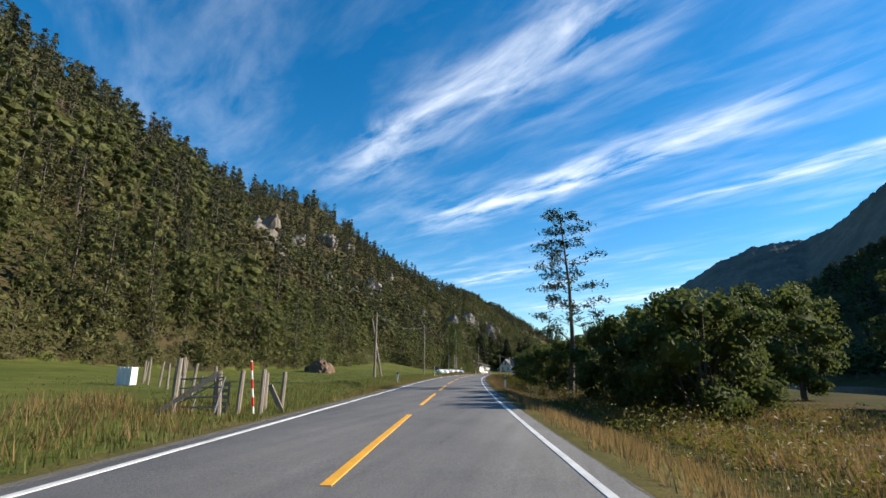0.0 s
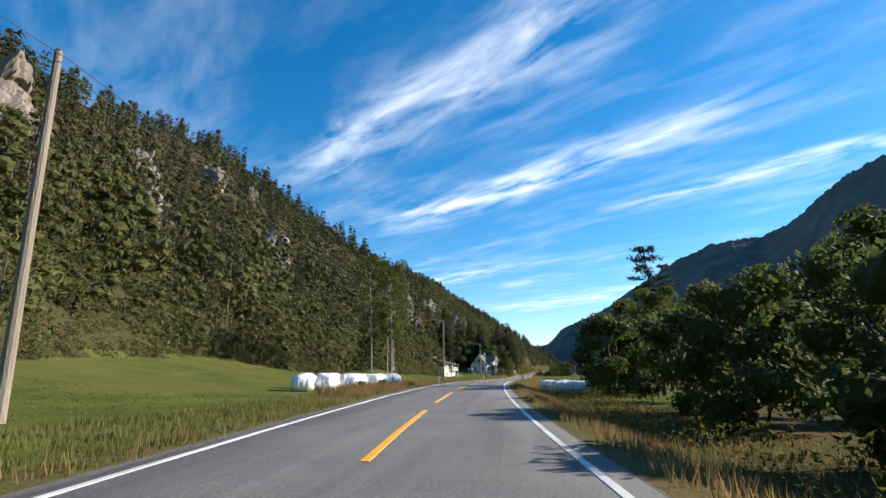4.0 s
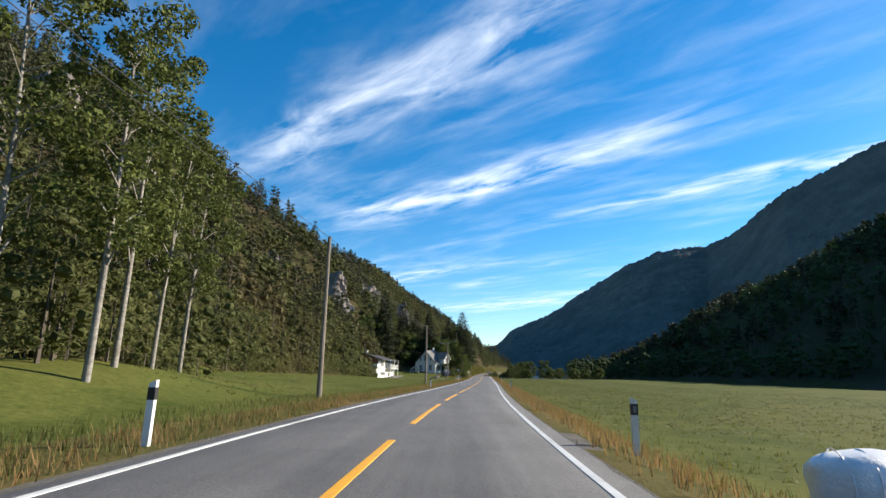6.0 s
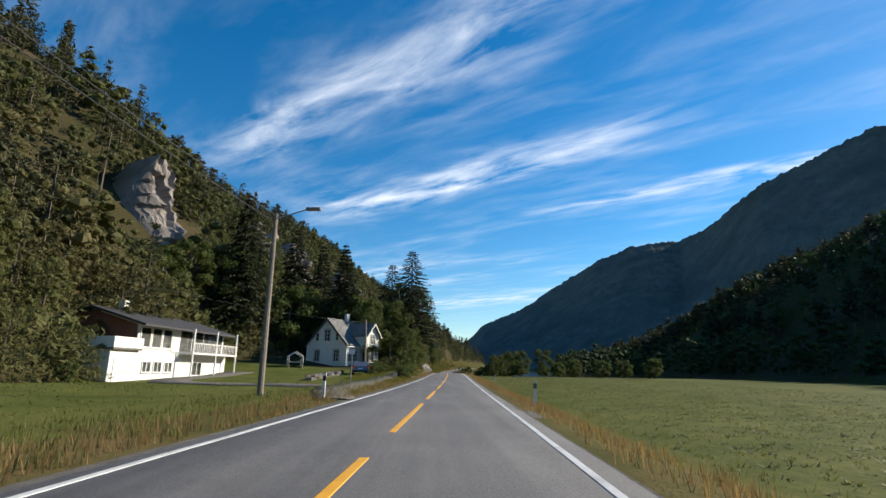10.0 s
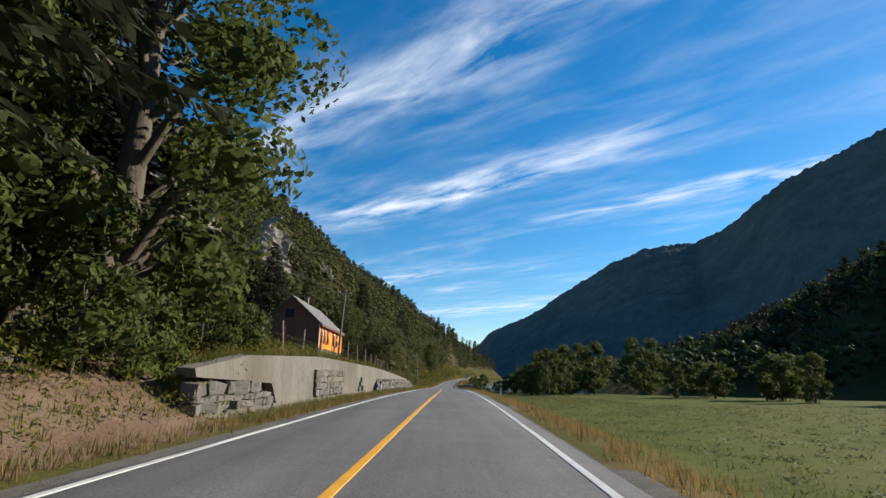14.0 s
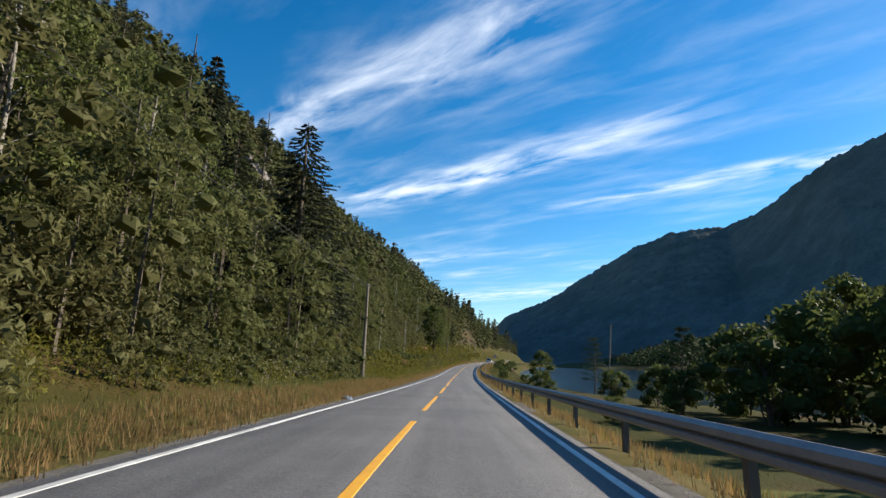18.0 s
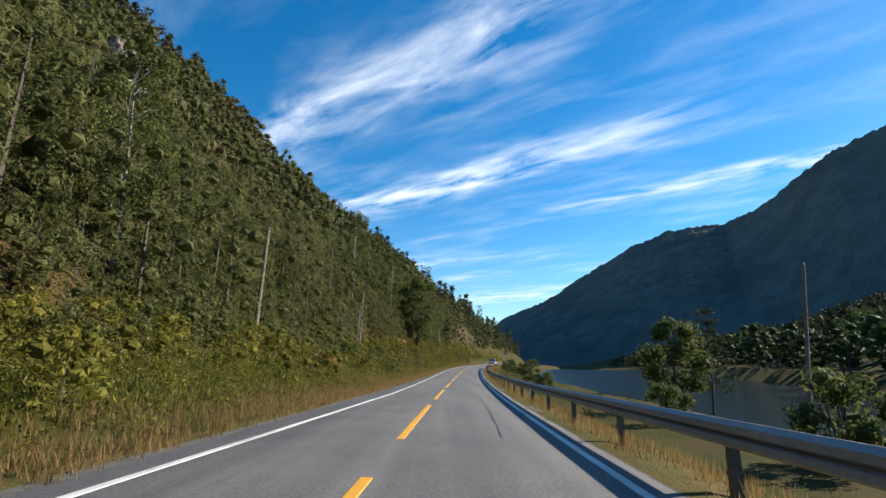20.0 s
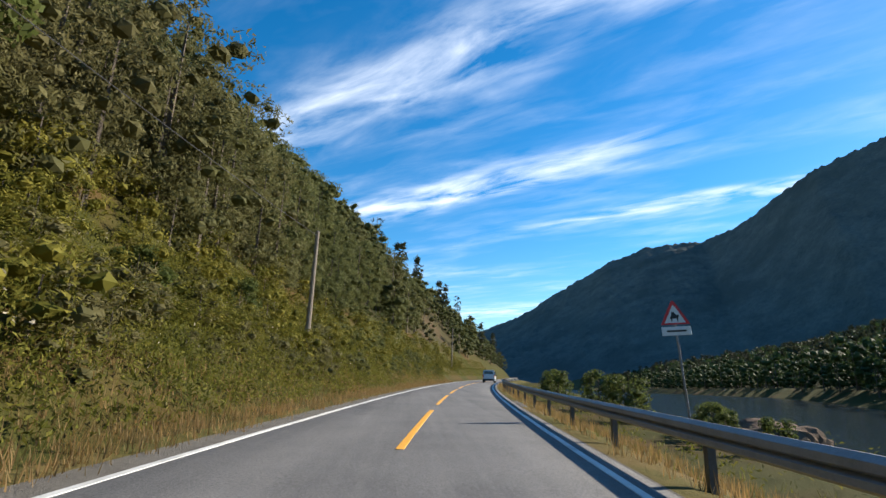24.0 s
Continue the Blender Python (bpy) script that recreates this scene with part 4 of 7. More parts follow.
_far = [template("broad", 20 + i, 64, 1.05) for i in range(2)] + [template("pine", 31, 80, 0.7, 0), template("pine", 33, 80, 0.7, 0), template("pine", 35, 80, 0.7, 0), template("spruce", 32, 150, 1.3), template("spruce", 34, 150, 1.2)]
_dark = [template("broad", 40 + i, 34, 2.0, 0) for i in range(2)] + [template("pine", 54, 44, 1.5, 0), template("pine", 56, 44, 1.5, 0)]
HILL_MATS = [HILL_LEAF, HILL_NEEDLE, BARK]


def wood(name, label, templates, n, s0, s1, d_of, lo, hi, mats=None, margin=None):
    """A stretch of forest: n trees between two distances from the road, off the rock faces; margin keeps it to what the road overlooks."""
    s, d = spread(n, s0, s1, d_of, rs_)
    k = clear_of_cliffs(s, d)
    if margin is not None:
        k &= s > -d * 0.8 - margin
    return scatter(name, label, templates, s[k], d[k], rs_.uniform(lo, hi, k.sum()), mats or HILL_MATS)


def foot(s):
    return lerp(FOOT_D, s)


# the forest's edge at the foot of the hill: shrubs and full-leaved trees
wood("forest_edge", "dense broadleaf trees and shrubs at the forest edge", _edge, 400, 12, 300, lambda s: (-foot(s) - 12, -foot(s) + 0.5), 0.5, 0.95, margin=6)
wood("roadside_forest", "dense birch and alder forest close above the road", _close[:-1], 215, 416, 620, lambda s: (-foot(s) - 11, -foot(s) - 1.5), 0.6, 1.05)
wood("roadside_thicket", "sunlit leafy shrubs and young trees above the road", _front, 130, 424, 570, lambda s: (-foot(s) - 3.0, -foot(s) + 0.3), 0.45, 0.85)
wood("slope_forest", "trees on the steep slope behind the orange house", _edge, 230, 322, 426, lambda s: (-foot(s) - 24, -foot(s) - 0.5), 0.6, 1.1)
wood("roadside_grove", "leafy trees and shrubs beside the road", _close + _front, 80, 389, 422, lambda s: (-np.minimum(21, (s - 368) * 0.55), -7.4 + s * 0), 0.5, 0.95)
wood("forest_by_the_bend", "forest above the road at the far bend", _mid[:7], 230, 590, 800, lambda s: (-foot(s) - 34, -foot(s) - 0.5), 0.5, 0.9)
_bank = [template("shrub", 200 + i, 620, 0.23, 0.5) for i in range(4)]
wood("bank_shrubs", "young leafy shrubs and ferns on the roadside bank", _bank, 350, 436, 640, lambda s: (-foot(s) - 1.5, -5.4 + s * 0), 0.16, 0.42, [BRIGHT_LEAF, HILL_NEEDLE, BARK])
wood("bank_thicket", "low mixed shrubs and brambles down the roadside bank", _bank, 220, 478, 600, lambda s: (-8.6 + s * 0, -4.9 + s * 0), 0.13, 0.34)
wood("edge_shrubs", "leafy shrubs between the bank and the forest", _bank, 70, 430, 484, lambda s: (-14 + s * 0, -8.5 + s * 0), 0.25, 0.5)
wood("sunny_shrubs", "bright yellow-green shrubs high on the roadside bank", _bank, 80, 488, 548, lambda s: (-11.5 + s * 0, -6.6 + s * 0), 0.22, 0.45, [BRIGHT_LEAF, HILL_NEEDLE, BARK])
wood("roadside_undergrowth", "leafy undergrowth between the roadside trees", _bank, 190, 420, 600, lambda s: (-foot(s) - 12, -foot(s) + 0.5), 0.3, 0.65)
wood("birch_grove", "leafy trees standing out from the forest edge", _edge[:7], 14, 145, 157, lambda s: (-16 + s * 0, -12 + s * 0), 0.38, 0.55)
wood("grove_shrubs", "leafy shrubs at the foot of the roadside trees", _bank, 90, 389, 432, lambda s: (-11 + s * 0, -6.2 + s * 0), 0.22, 0.5)
wood("litter_shrubs", "low green shrubs under the roadside trees", _bank, 55, 286, 300, lambda s: (-10 + s * 0, -4.8 + s * 0), 0.14, 0.36)
_s, _d = spread(42, 387, 421, lambda s: (-39 + s * 0, -31.8 + s * 0), rs_)
scatter("slope_trees", "young trees below the cliff behind the outbuilding", _edge, _s, _d, rs_.uniform(0.45, 0.8, len(_s)), HILL_MATS)
# a hem of low shrubs along the foot of the hill, and undergrowth that covers the slope between the trunks
_hem = [template("shrub", 160 + i, 210, 0.36, 0) for i in range(4)]
wood("foot_shrubs", "low leafy shrubs and nettles along the foot of the hill", _hem, 560, 20, 424, lambda s: (-foot(s) - 3.0, -foot(s) + 1.0), 0.3, 0.62, margin=8)
wood("slope_shrubs", "shrubs on the slope about the outbuilding", _hem, 150, 385, 426, lambda s: (-52 + s * 0, -31.5 + s * 0), 0.5, 1.0)
_under = [template("shrub", 170 + i, 100, 0.58, 0) for i in range(5)]
wood("undergrowth", "low leafy undergrowth covering the wooded slope", _under, 1700, 15, 424, lambda s: (-foot(s) - 20, -foot(s) + 0.8), 0.35, 0.85, margin=6)
wood("upper_undergrowth", "leafy undergrowth among rocks on the slope", _under, 1000, 30, 620, lambda s: (-foot(s) - 50, -foot(s) - 18), 0.45, 0.95, margin=6)
wood("hillside_forest", "mixed birch, pine and spruce forest on a steep sunny hillside", _mid, 860, 15, 430, lambda s: (-foot(s) - 36, -foot(s) - np.where(s > 420, 15, 6)), 0.5, 1.05, margin=6)
wood("leafy_hillside_forest", "leafy birch and alder forest on the slope above the road", _mid[:7], 440, 430, 640, lambda s: (-foot(s) - 36, -foot(s) - 15), 0.5, 1.05)
wood("upper_hillside_forest", "mixed forest high on the steep hillside", _near, 800, 20, 430, lambda s: (-foot(s) - 70, -foot(s) - 34), 0.5, 1.0, margin=6)
wood("upper_leafy_forest", "leafy forest high above the road", _near[:4], 450, 430, 660, lambda s: (-foot(s) - 70, -foot(s) - 34), 0.5, 1.0)
# upper hillside: pine among broadleaf, thin on the crest
wood("ridge_forest", "pine and birch forest along the rocky ridge", _far, 2100, 40, 900, lambda s: (-lerp(CREST_D, s) - 16, -foot(s) - 62), 0.5, 1.0, margin=8)
wood("far_hillside_forest", "forest on the hillside further up the valley", _far, 650, 640, 1700, lambda s: (-lerp(CREST_D, s) - 10, -foot(s) - 2), 0.8, 1.2)
# the far bank of the river and the shaded slope behind it, shade in the leaf colour
wood("riverside_forest", "riverside trees on the far bank, shade toned into their leaves", _near[:4], 450, -60, 900, lambda s: (lerp(BANK_R, s) + lerp(RIVER_W, s) + 4, lerp(BANK_R, s) + lerp(RIVER_W, s) + 34), 0.8, 1.5, [SHADE_LEAF, HILL_NEEDLE, BARK])
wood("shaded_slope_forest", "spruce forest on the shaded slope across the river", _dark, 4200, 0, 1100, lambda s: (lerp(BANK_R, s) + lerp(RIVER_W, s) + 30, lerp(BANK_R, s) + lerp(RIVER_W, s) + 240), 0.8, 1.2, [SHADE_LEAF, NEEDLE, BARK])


# ---------------------------------------------------------------- rock faces
def cliff(s, d, w, h, seed):
    """A craggy granite face let into the hillside: ledges, upright cracks and rough blocks."""
    n, m = 54, 34
    zb = float(ground(s, d + h * 0.55)) - 2.5
    V_ = []
    for i in range(n):
        u = i / (n - 1) - 0.5
        e = 1 - 0.6 * abs(u * 2) ** 2.2 + 0.30 * noise.noise((u * 6, seed * 3.1, 0)) + 0.14 * noise.noise((u * 17, seed, 0))
        for j in range(m):
            t = j / (m - 1)
            x, z = u * w, t * (h * 0.86 + 3.5) * e
            big = noise.noise((x * 0.10, z * 0.16, seed * 2.0))
            blk = noise.cell((x * 0.30 + big, z * 0.22 + 0.8 * big, seed * 1.7)) + 0.5 * noise.cell((x * 0.7 + big, z * 0.5, seed))
            crack = noise.noise((x * 0.55, z * 0.10, seed + 5.0))
            fine = noise.fractal((x * 0.5, z * 0.6, seed), 1.0, 2.0, 4)
            out = h * 0.50 - t * h * 0.28 - 2.0 * abs(u * 2) ** 3 * 2 + big * 2.6 + blk * 1.2 - max(0.0, crack - 0.2) * 4.5 + fine * 0.55
            V_.append((s + x + fine * 0.4, d + out, zb + z + fine * 0.3))
    V_ = np.array(V_)
    front, back = world(V_[:, 0], V_[:, 1], V_[:, 2]), world(V_[:, 0], V_[:, 1] - 5.0, V_[:, 2] - 1.6)
    i = np.arange((n - 1) * m).reshape(n - 1, m)[:, :-1].ravel()
    f = np.stack([i, i + m, i + m + 1, i + 1], 1)
    k = n * m
    cap = [(a * m + m - 1, (a + 1) * m + m - 1, k + (a + 1) * m + m - 1, k + a * m + m - 1) for a in range(n - 1)]
    side = [(b, b + 1, k + b + 1, k + b) for b in range(m - 1)] + [((n - 1) * m + b + 1, (n - 1) * m + b, k + (n - 1) * m + b, k + (n - 1) * m + b + 1) for b in range(m - 1)]
    ob = link("rock_face", mesh_np("rock_face", np.concatenate([front, back]), np.concatenate([f, cap, side]), ROCK))
    return tagged(ob, "bare grey-brown granite cliff among hillside trees", "cliff", "hillside cliffs")


for _i, (_a, _b, _w, _h) in enumerate(CLIFFS):
    cliff(_a, _b, _w, _h, _i)

# ---------------------------------------------------------------- windows, doors, slates
def window(parent, m, w, h, frame_mat, cols=2, rows=3, curtain=False, sill=True):
    """A casement: local x across, z up, y out of the wall. Frame, bars, pane, black sheet as room shade behind."""
    win = new("window")
    win.empty_display_size = 0.2
    win.parent = parent
    win.matrix_local = m
    link("backing", _box_mesh("backing", (-w / 2, 0.004, 0, w / 2, 0.012, h), ROOM_SHADE), win)
    b = bmesh.new()
    t = 0.09
    box(b, -w / 2 - t, 0.0, -t, -w / 2, 0.07, h + t)
    box(b, w / 2, 0.0, -t, w / 2 + t, 0.07, h + t)
    box(b, -w / 2, 0.0, h, w / 2, 0.07, h + t)
    box(b, -w / 2, 0.0, -t, w / 2, 0.07, 0)
    part("window_frame", b, frame_mat, win)
    b = bmesh.new()
    for i in range(1, cols):
        x = -w / 2 + w * i / cols
        box(b, x - 0.035, 0.03, 0, x + 0.035, 0.065, h)
    for j in range(1, rows):
        z = h * j / rows
        box(b, -w / 2, 0.032, z - 0.022, w / 2, 0.06, z + 0.022)
    part("glazing_bars", b, frame_mat, win)
    if curtain:
        for sx in (-1, 1):
            b = bmesh.new()
            n = 6
            prof = []
            for i in range(n + 1):
                prof.append((sx * (w / 2 - (w * 0.38) * i / n), 0.016 + 0.008 * (i % 2)))
            for i in range(n):
                (x0, y0), (x1, y1) = prof[i], prof[i + 1]
                z1 = h * (0.34 + 0.11 * i)
                b.faces.new([b.verts.new((x0, y0, z1)), b.verts.new((x1, y1, z1)), b.verts.new((x1, y1, h)), b.verts.new((x0, y0, h))])
            part("curtain", b, CURTAIN, win, "white gathered curtain")
    p = link("pane", _box_mesh("pane", (-w / 2, 0.036, 0, w / 2, 0.042, h), GLASS), win)
    p.visible_shadow = False
    if sill:
        link("sill", _box_mesh("sill", (-w / 2 - 0.13, 0.0, -0.13, w / 2 + 0.13, 0.14, -0.09), frame_mat), win)
    return win


_cache = {}


def _box_mesh(name, dims, material):
    key = (name, tuple(round(v, 3) for v in dims), material.name)
    if key not in _cache:
        b = bx(*dims)
        me = bpy.data.meshes.new(name)
        b.to_mesh(me)
        b.free()
        me.materials.append(material)
        _cache[key] = me
    return _cache[key]


def on_wall(x, y, z, out):
    """Pose of a window on a wall whose outward side looks along 'out' (degrees from +y, anticlockwise)."""
    return pose(x, y, z, 0, 0, out)


def slates(parent, p0, along, down, nl, nd_, material, thick=0.025):
    """Rows of slates on a roof slope: from p0, nl pieces along, nd_ rows down."""
    along, down, p0 = Vector(along), Vector(down), Vector(p0)
    nrm = along.cross(down).normalized()
    if nrm.z < 0:
        nrm = -nrm
    lw, dw = along.length / nl, down.length / nd_
    a, d = along.normalized(), down.normalized()
    me = bpy.data.meshes.new("slate")
    b = bx(-lw * 0.485, 0, 0, lw * 0.485, dw * 1.12, thick)
    b.to_mesh(me)
    b.free()
    me.materials.append(material)
    base = Matrix((a, d, nrm)).transposed().to_4x4()
    rs = random.Random(nl * 31 + nd_)
    for j in range(nd_):
        for i in range(nl):
            ob = link("slate", me, parent)
            q = p0 + a * lw * (i + 0.5 + (0.25 if j % 2 else -0.25) * (0 if i in (0, nl - 1) else 1)) + d * dw * j + nrm * (0.012 + rs.uniform(0, 0.008))
            ob.matrix_local = Matrix.Translation(q) @ base @ pose(0, 0, 0, -2.2 + rs.uniform(-0.8, 0.8), rs.uniform(-0.6, 0.6), rs.uniform(-1.5, 1.5))


def gable_house(name, label, m, x0, x1, y0, y1, eave, ridge, found, wall_mat, roof_mat, found_mat, over=0.35, end_mat=None):
    """A house whose ridge runs along y; returns the thing. Walls have their gables; roof slabs overhang."""
    e = thing(name, label, "house", m)
    xm = (x0 + x1) / 2
    part("foundation", bx(x0 + 0.06, y0 + 0.06, -0.6, x1 - 0.06, y1 - 0.06, found), found_mat, e, "grey foundation wall")
    part("wall", prism(bmesh.new(), [(x0, found), (x1, found), (x1, eave), (xm, ridge), (x0, eave)], y0 + (0.12 if end_mat else 0), y1), wall_mat, e)
    if end_mat:
        part("gable_wall", prism(bmesh.new(), [(x0, found), (x1, found), (x1, eave), (xm, ridge), (x0, eave)], y0 - 0.02, y0 + 0.117), end_mat, e, "dark brown gable boards")
    sl = (ridge - eave) / (x1 - xm)
    for sg in (-1, 1):
        xe = (x1 if sg > 0 else x0) + sg * over
        ze = eave - sl * over
        b = prism(bmesh.new(), [(xm, ridge + 0.03), (xe, ze + 0.03), (xe, ze + 0.15), (xm, ridge + 0.16)], y0 - over, y1 + over)
        part("roof", b, roof_mat, e, "weathered grey slate roof slope")
    return e


# ---------------------------------------------------------------- white farmhouse with a front gable
def farmhouse():
    m = place(290.4, -14.0, 0.85, turn=-29.5) @ Matrix.Diagonal((0.97, 0.86, 1, 1))
    e = gable_house("farmhouse", "white wooden farmhouse with slate roof and front gable", m, -7.8, 0, 0, 8.0, 3.6, 7.2, 0.55, WHITE_WOOD, SLATE, CONCRETE)
    # corner boards, verge boards
    for x, y in ((0, 0), (-7.8, 0), (0, 8.0)):
        part("corner_board", bx(x - 0.09, y - 0.09, 0.55, x + 0.03, y + 0.06, 3.55), WHITE_WOOD, e)
    for sg in (-1, 1):
        b = bmesh.new()
        xe = -3.9 + sg * 4.25
        prism(b, [(-3.9, 7.03), (xe, 7.03 - 3.27 * 4.25 / 3.27 * 0.92), (xe, 7.22 - 4.25 * 0.92), (-3.9, 7.22)], -0.40, -0.36)
        part("verge_board", b, DARK_STEEL, e, "dark painted verge board")
    part("gutter", tube(bmesh.new(), (0.40, -0.3, 3.2), (0.40, 2.7, 3.2), 0.06), WHITE_PLASTIC, e)
    # front wing over a veranda
    part("front_gable", prism(bmesh.new(), [(2.9, 3.1), (6.1, 3.1), (6.1, 5.0), (4.5, 6.6), (2.9, 5.0)], -3.6, 1.5, axis="x"), WHITE_WOOD, e)
    for sg in (-1, 1):
        ye = 4.5 + sg * 1.95
        part("gable_roof", prism(bmesh.new(), [(4.5, 6.64), (ye, 4.69), (ye, 4.83), (4.5, 6.78)], -3.4, 1.95, axis="x"), SLATE, e, "weathered slate gable roof")
        part("barge_board", prism(bmesh.new(), [(4.5, 6.45), (ye, 4.50), (ye, 4.70), (4.5, 6.64)], 1.9, 1.96, axis="x"), WHITE_WOOD, e)
    part("porch_floor", bx(0.01, 2.9, 0.1, 1.5, 6.1, 0.6), CONCRETE, e)
    part("porch_wall", bx(1.38, 2.92, 0.6, 1.48, 6.08, 1.5), WHITE_WOOD, e)
    for y in (2.98, 4.0, 5.0, 6.02):
        part("porch_post", bx(1.36, y - 0.06, 0.6, 1.5, y + 0.06, 3.1), WHITE_WOOD, e)
    # a black sheet before the solid wall gives the doorway its shade
    part("porch_back", bx(0.02, 4.0, 0.6, 0.06, 5.0, 2.7), ROOM_SHADE, e, "near-black panel for the unlit porch doorway")
    # windows: camera-side gable below and above, road side
    for x, z, w, h, r in ((-2.0, 1.25, 0.85, 1.5, 3), (-5.8, 1.25, 0.85, 1.5, 3), (-3.9, 4.1, 0.95, 1.55, 3), (-1.95, 4.15, 0.5, 1.05, 2), (-5.85, 4.15, 0.5, 1.05, 2)):
        window(e, on_wall(x, 0, z, 180), w, h, WHITE_WOOD, 2 if w > 0.6 else 1, r)
    for x, z, w, h in ((-2.0, 1.25, 0.85, 1.5), (-5.8, 1.25, 0.85, 1.5), (-3.9, 4.1, 0.95, 1.55)):
        b = bmesh.new()
        for sx in (-1, 1):
            box(b, x + sx * (w / 2 + 0.11) - 0.025, -0.075, z - 0.14, x + sx * (w / 2 + 0.11) + 0.025, 0, z + h + 0.12)
        box(b, x - w / 2 - 0.16, -0.10, z + h + 0.10, x + w / 2 + 0.16, 0, z + h + 0.17)
        part("window_casing", b, DARK_STEEL, e, "black painted window casing")
    for y in (0.85, 2.05):
        window(e, on_wall(0, y, 1.25, 270), 0.9, 1.45, WHITE_WOOD, 2, 3)
    window(e, on_wall(0, 7.1, 1.25, 270), 0.9, 1.45, WHITE_WOOD, 2, 3)
    window(e, on_wall(1.5, 4.5, 3.75, 270), 1.2, 1.3, WHITE_WOOD, 3, 2)
    for y in (3.5, 5.5):
        window(e, on_wall(1.48, y, 1.65, 270), 0.8, 1.25, WHITE_WOOD, 2, 3, sill=False)
    c = part("chimney", bx(-4.15, 4.3, 6.6, -3.6, 4.95, 8.3, bevel=0.03), WHITE_WOOD, e, "whitewashed chimney")
    link("cap", _box_mesh("cap", (-4.22, 4.23, 8.3, -3.53, 5.02, 8.38), CONCRETE), c)
    slates(e, (-3.9, -0.35, 7.37), (0, 8.7, 0), (4.2, 0, -3.88), 20, 11, SLATE)
    slates(e, (-1.2, 4.5, 6.80), (3.15, 0, 0), (0, -1.9, -1.9), 8, 6, SLATE)
    # creeper over the porch
    rs = np.random.default_rng(5)
    p = np.concatenate([rs.normal(size=(500, 3)) * np.array([0.22, 1.2, 0.2]) + np.array([1.6, 4.4, 3.05]), rs.normal(size=(240, 3)) * np.array([0.15, 0.2, 0.7]) + np.array([1.6, 2.95, 1.9])])
    v, f = leaf_quads(p, 0.16, rs)
    link("creeper", mesh_np("creeper", v, f, LEAF_LIGHT), e, "green creeper over the porch")
    return e


farmhouse()


# ---------------------------------------------------------------- orange schoolhouse above the wall
def orange_house():
    e = gable_house("orange_house", "long orange wooden house with slate roof", place(366.5, -14.5, 3.7), -7.0, 0, 0, 14.0, 3.95, 7.1, 1.08, ORANGE_WOOD, SLATE, CONCRETE, end_mat=BROWN_DARK)
    for y in (1.0, 2.75, 4.55, 8.05, 10.2, 12.35):
        w = window(e, on_wall(0, y, 1.85, 270), 0.95, 1.75, RED_PAINT, 2, 3, curtain=True)
    # black sheets on the foundation hold the cellar openings' shade in their colour
    for y in (1.2, 3.6, 5.9, 8.2, 10.4, 12.5):
        b = bx(-0.07, y - 0.5, 0.25, -0.05, y + 0.5, 0.95)
        part("cellar_window", b, ROOM_SHADE, e, "cellar window as a near-black shade panel")
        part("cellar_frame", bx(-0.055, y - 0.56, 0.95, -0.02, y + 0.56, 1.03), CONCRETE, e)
    part("gable_hatch", bx(-4.2, -0.09, 4.6, -3.2, -0.03, 5.6), ROOM_SHADE, e, "gable hatch, near-black for the loft's shade")
    for y in (-0.02, 14.0):
        part("corner_board", bx(-0.08, y - 0.08, 1.08, 0.03, y + 0.06, 3.95), WHITE_WOOD if y < 1 else ORANGE_WOOD, e, "pale corner board")
    part("eaves_board", bx(0.30, -0.35, 3.56, 0.34, 14.35, 3.72), RED_PAINT, e, "dark red eaves board")
    c = part("chimney", bx(-3.85, 6.4, 6.6, -3.3, 6.95, 8.0, bevel=0.03), CONCRETE, e, "pale chimney")
    link("cap", _box_mesh("cap", (-3.92, 6.33, 8.0, -3.23, 7.02, 8.07), CONCRETE), c)
    slates(e, (-3.5, -0.35, 7.27), (0, 14.7, 0), (3.85, 0, -3.465), 30, 10, SLATE)


BROWN_DARK = mat("dark_brown_boards", (0.17, 0.065, 0.038), (0.25, 0.10, 0.06), 1.5, 0.7, 0.2, 30, stretch=(1, 1, 0.3))
orange_house()


def small_shed():
    e = gable_house("orange_outbuilding", "small orange wooden outbuilding with a slate roof", place(402.6, -26.0, 4.9, turn=2), -4.6, 0, 0, 6.2, 2.2, 4.1, 0.25, ORANGE_WOOD, SLATE, CONCRETE, end_mat=BROWN_DARK)
    part("door", bx(0.0, 1.4, 0.25, 0.05, 2.3, 1.9), BROWN_DARK, e, "brown plank door")
    slates(e, (-2.3, -0.35, 4.27), (0, 6.9, 0), (2.65, 0, -2.19), 14, 7, SLATE)


small_shed()


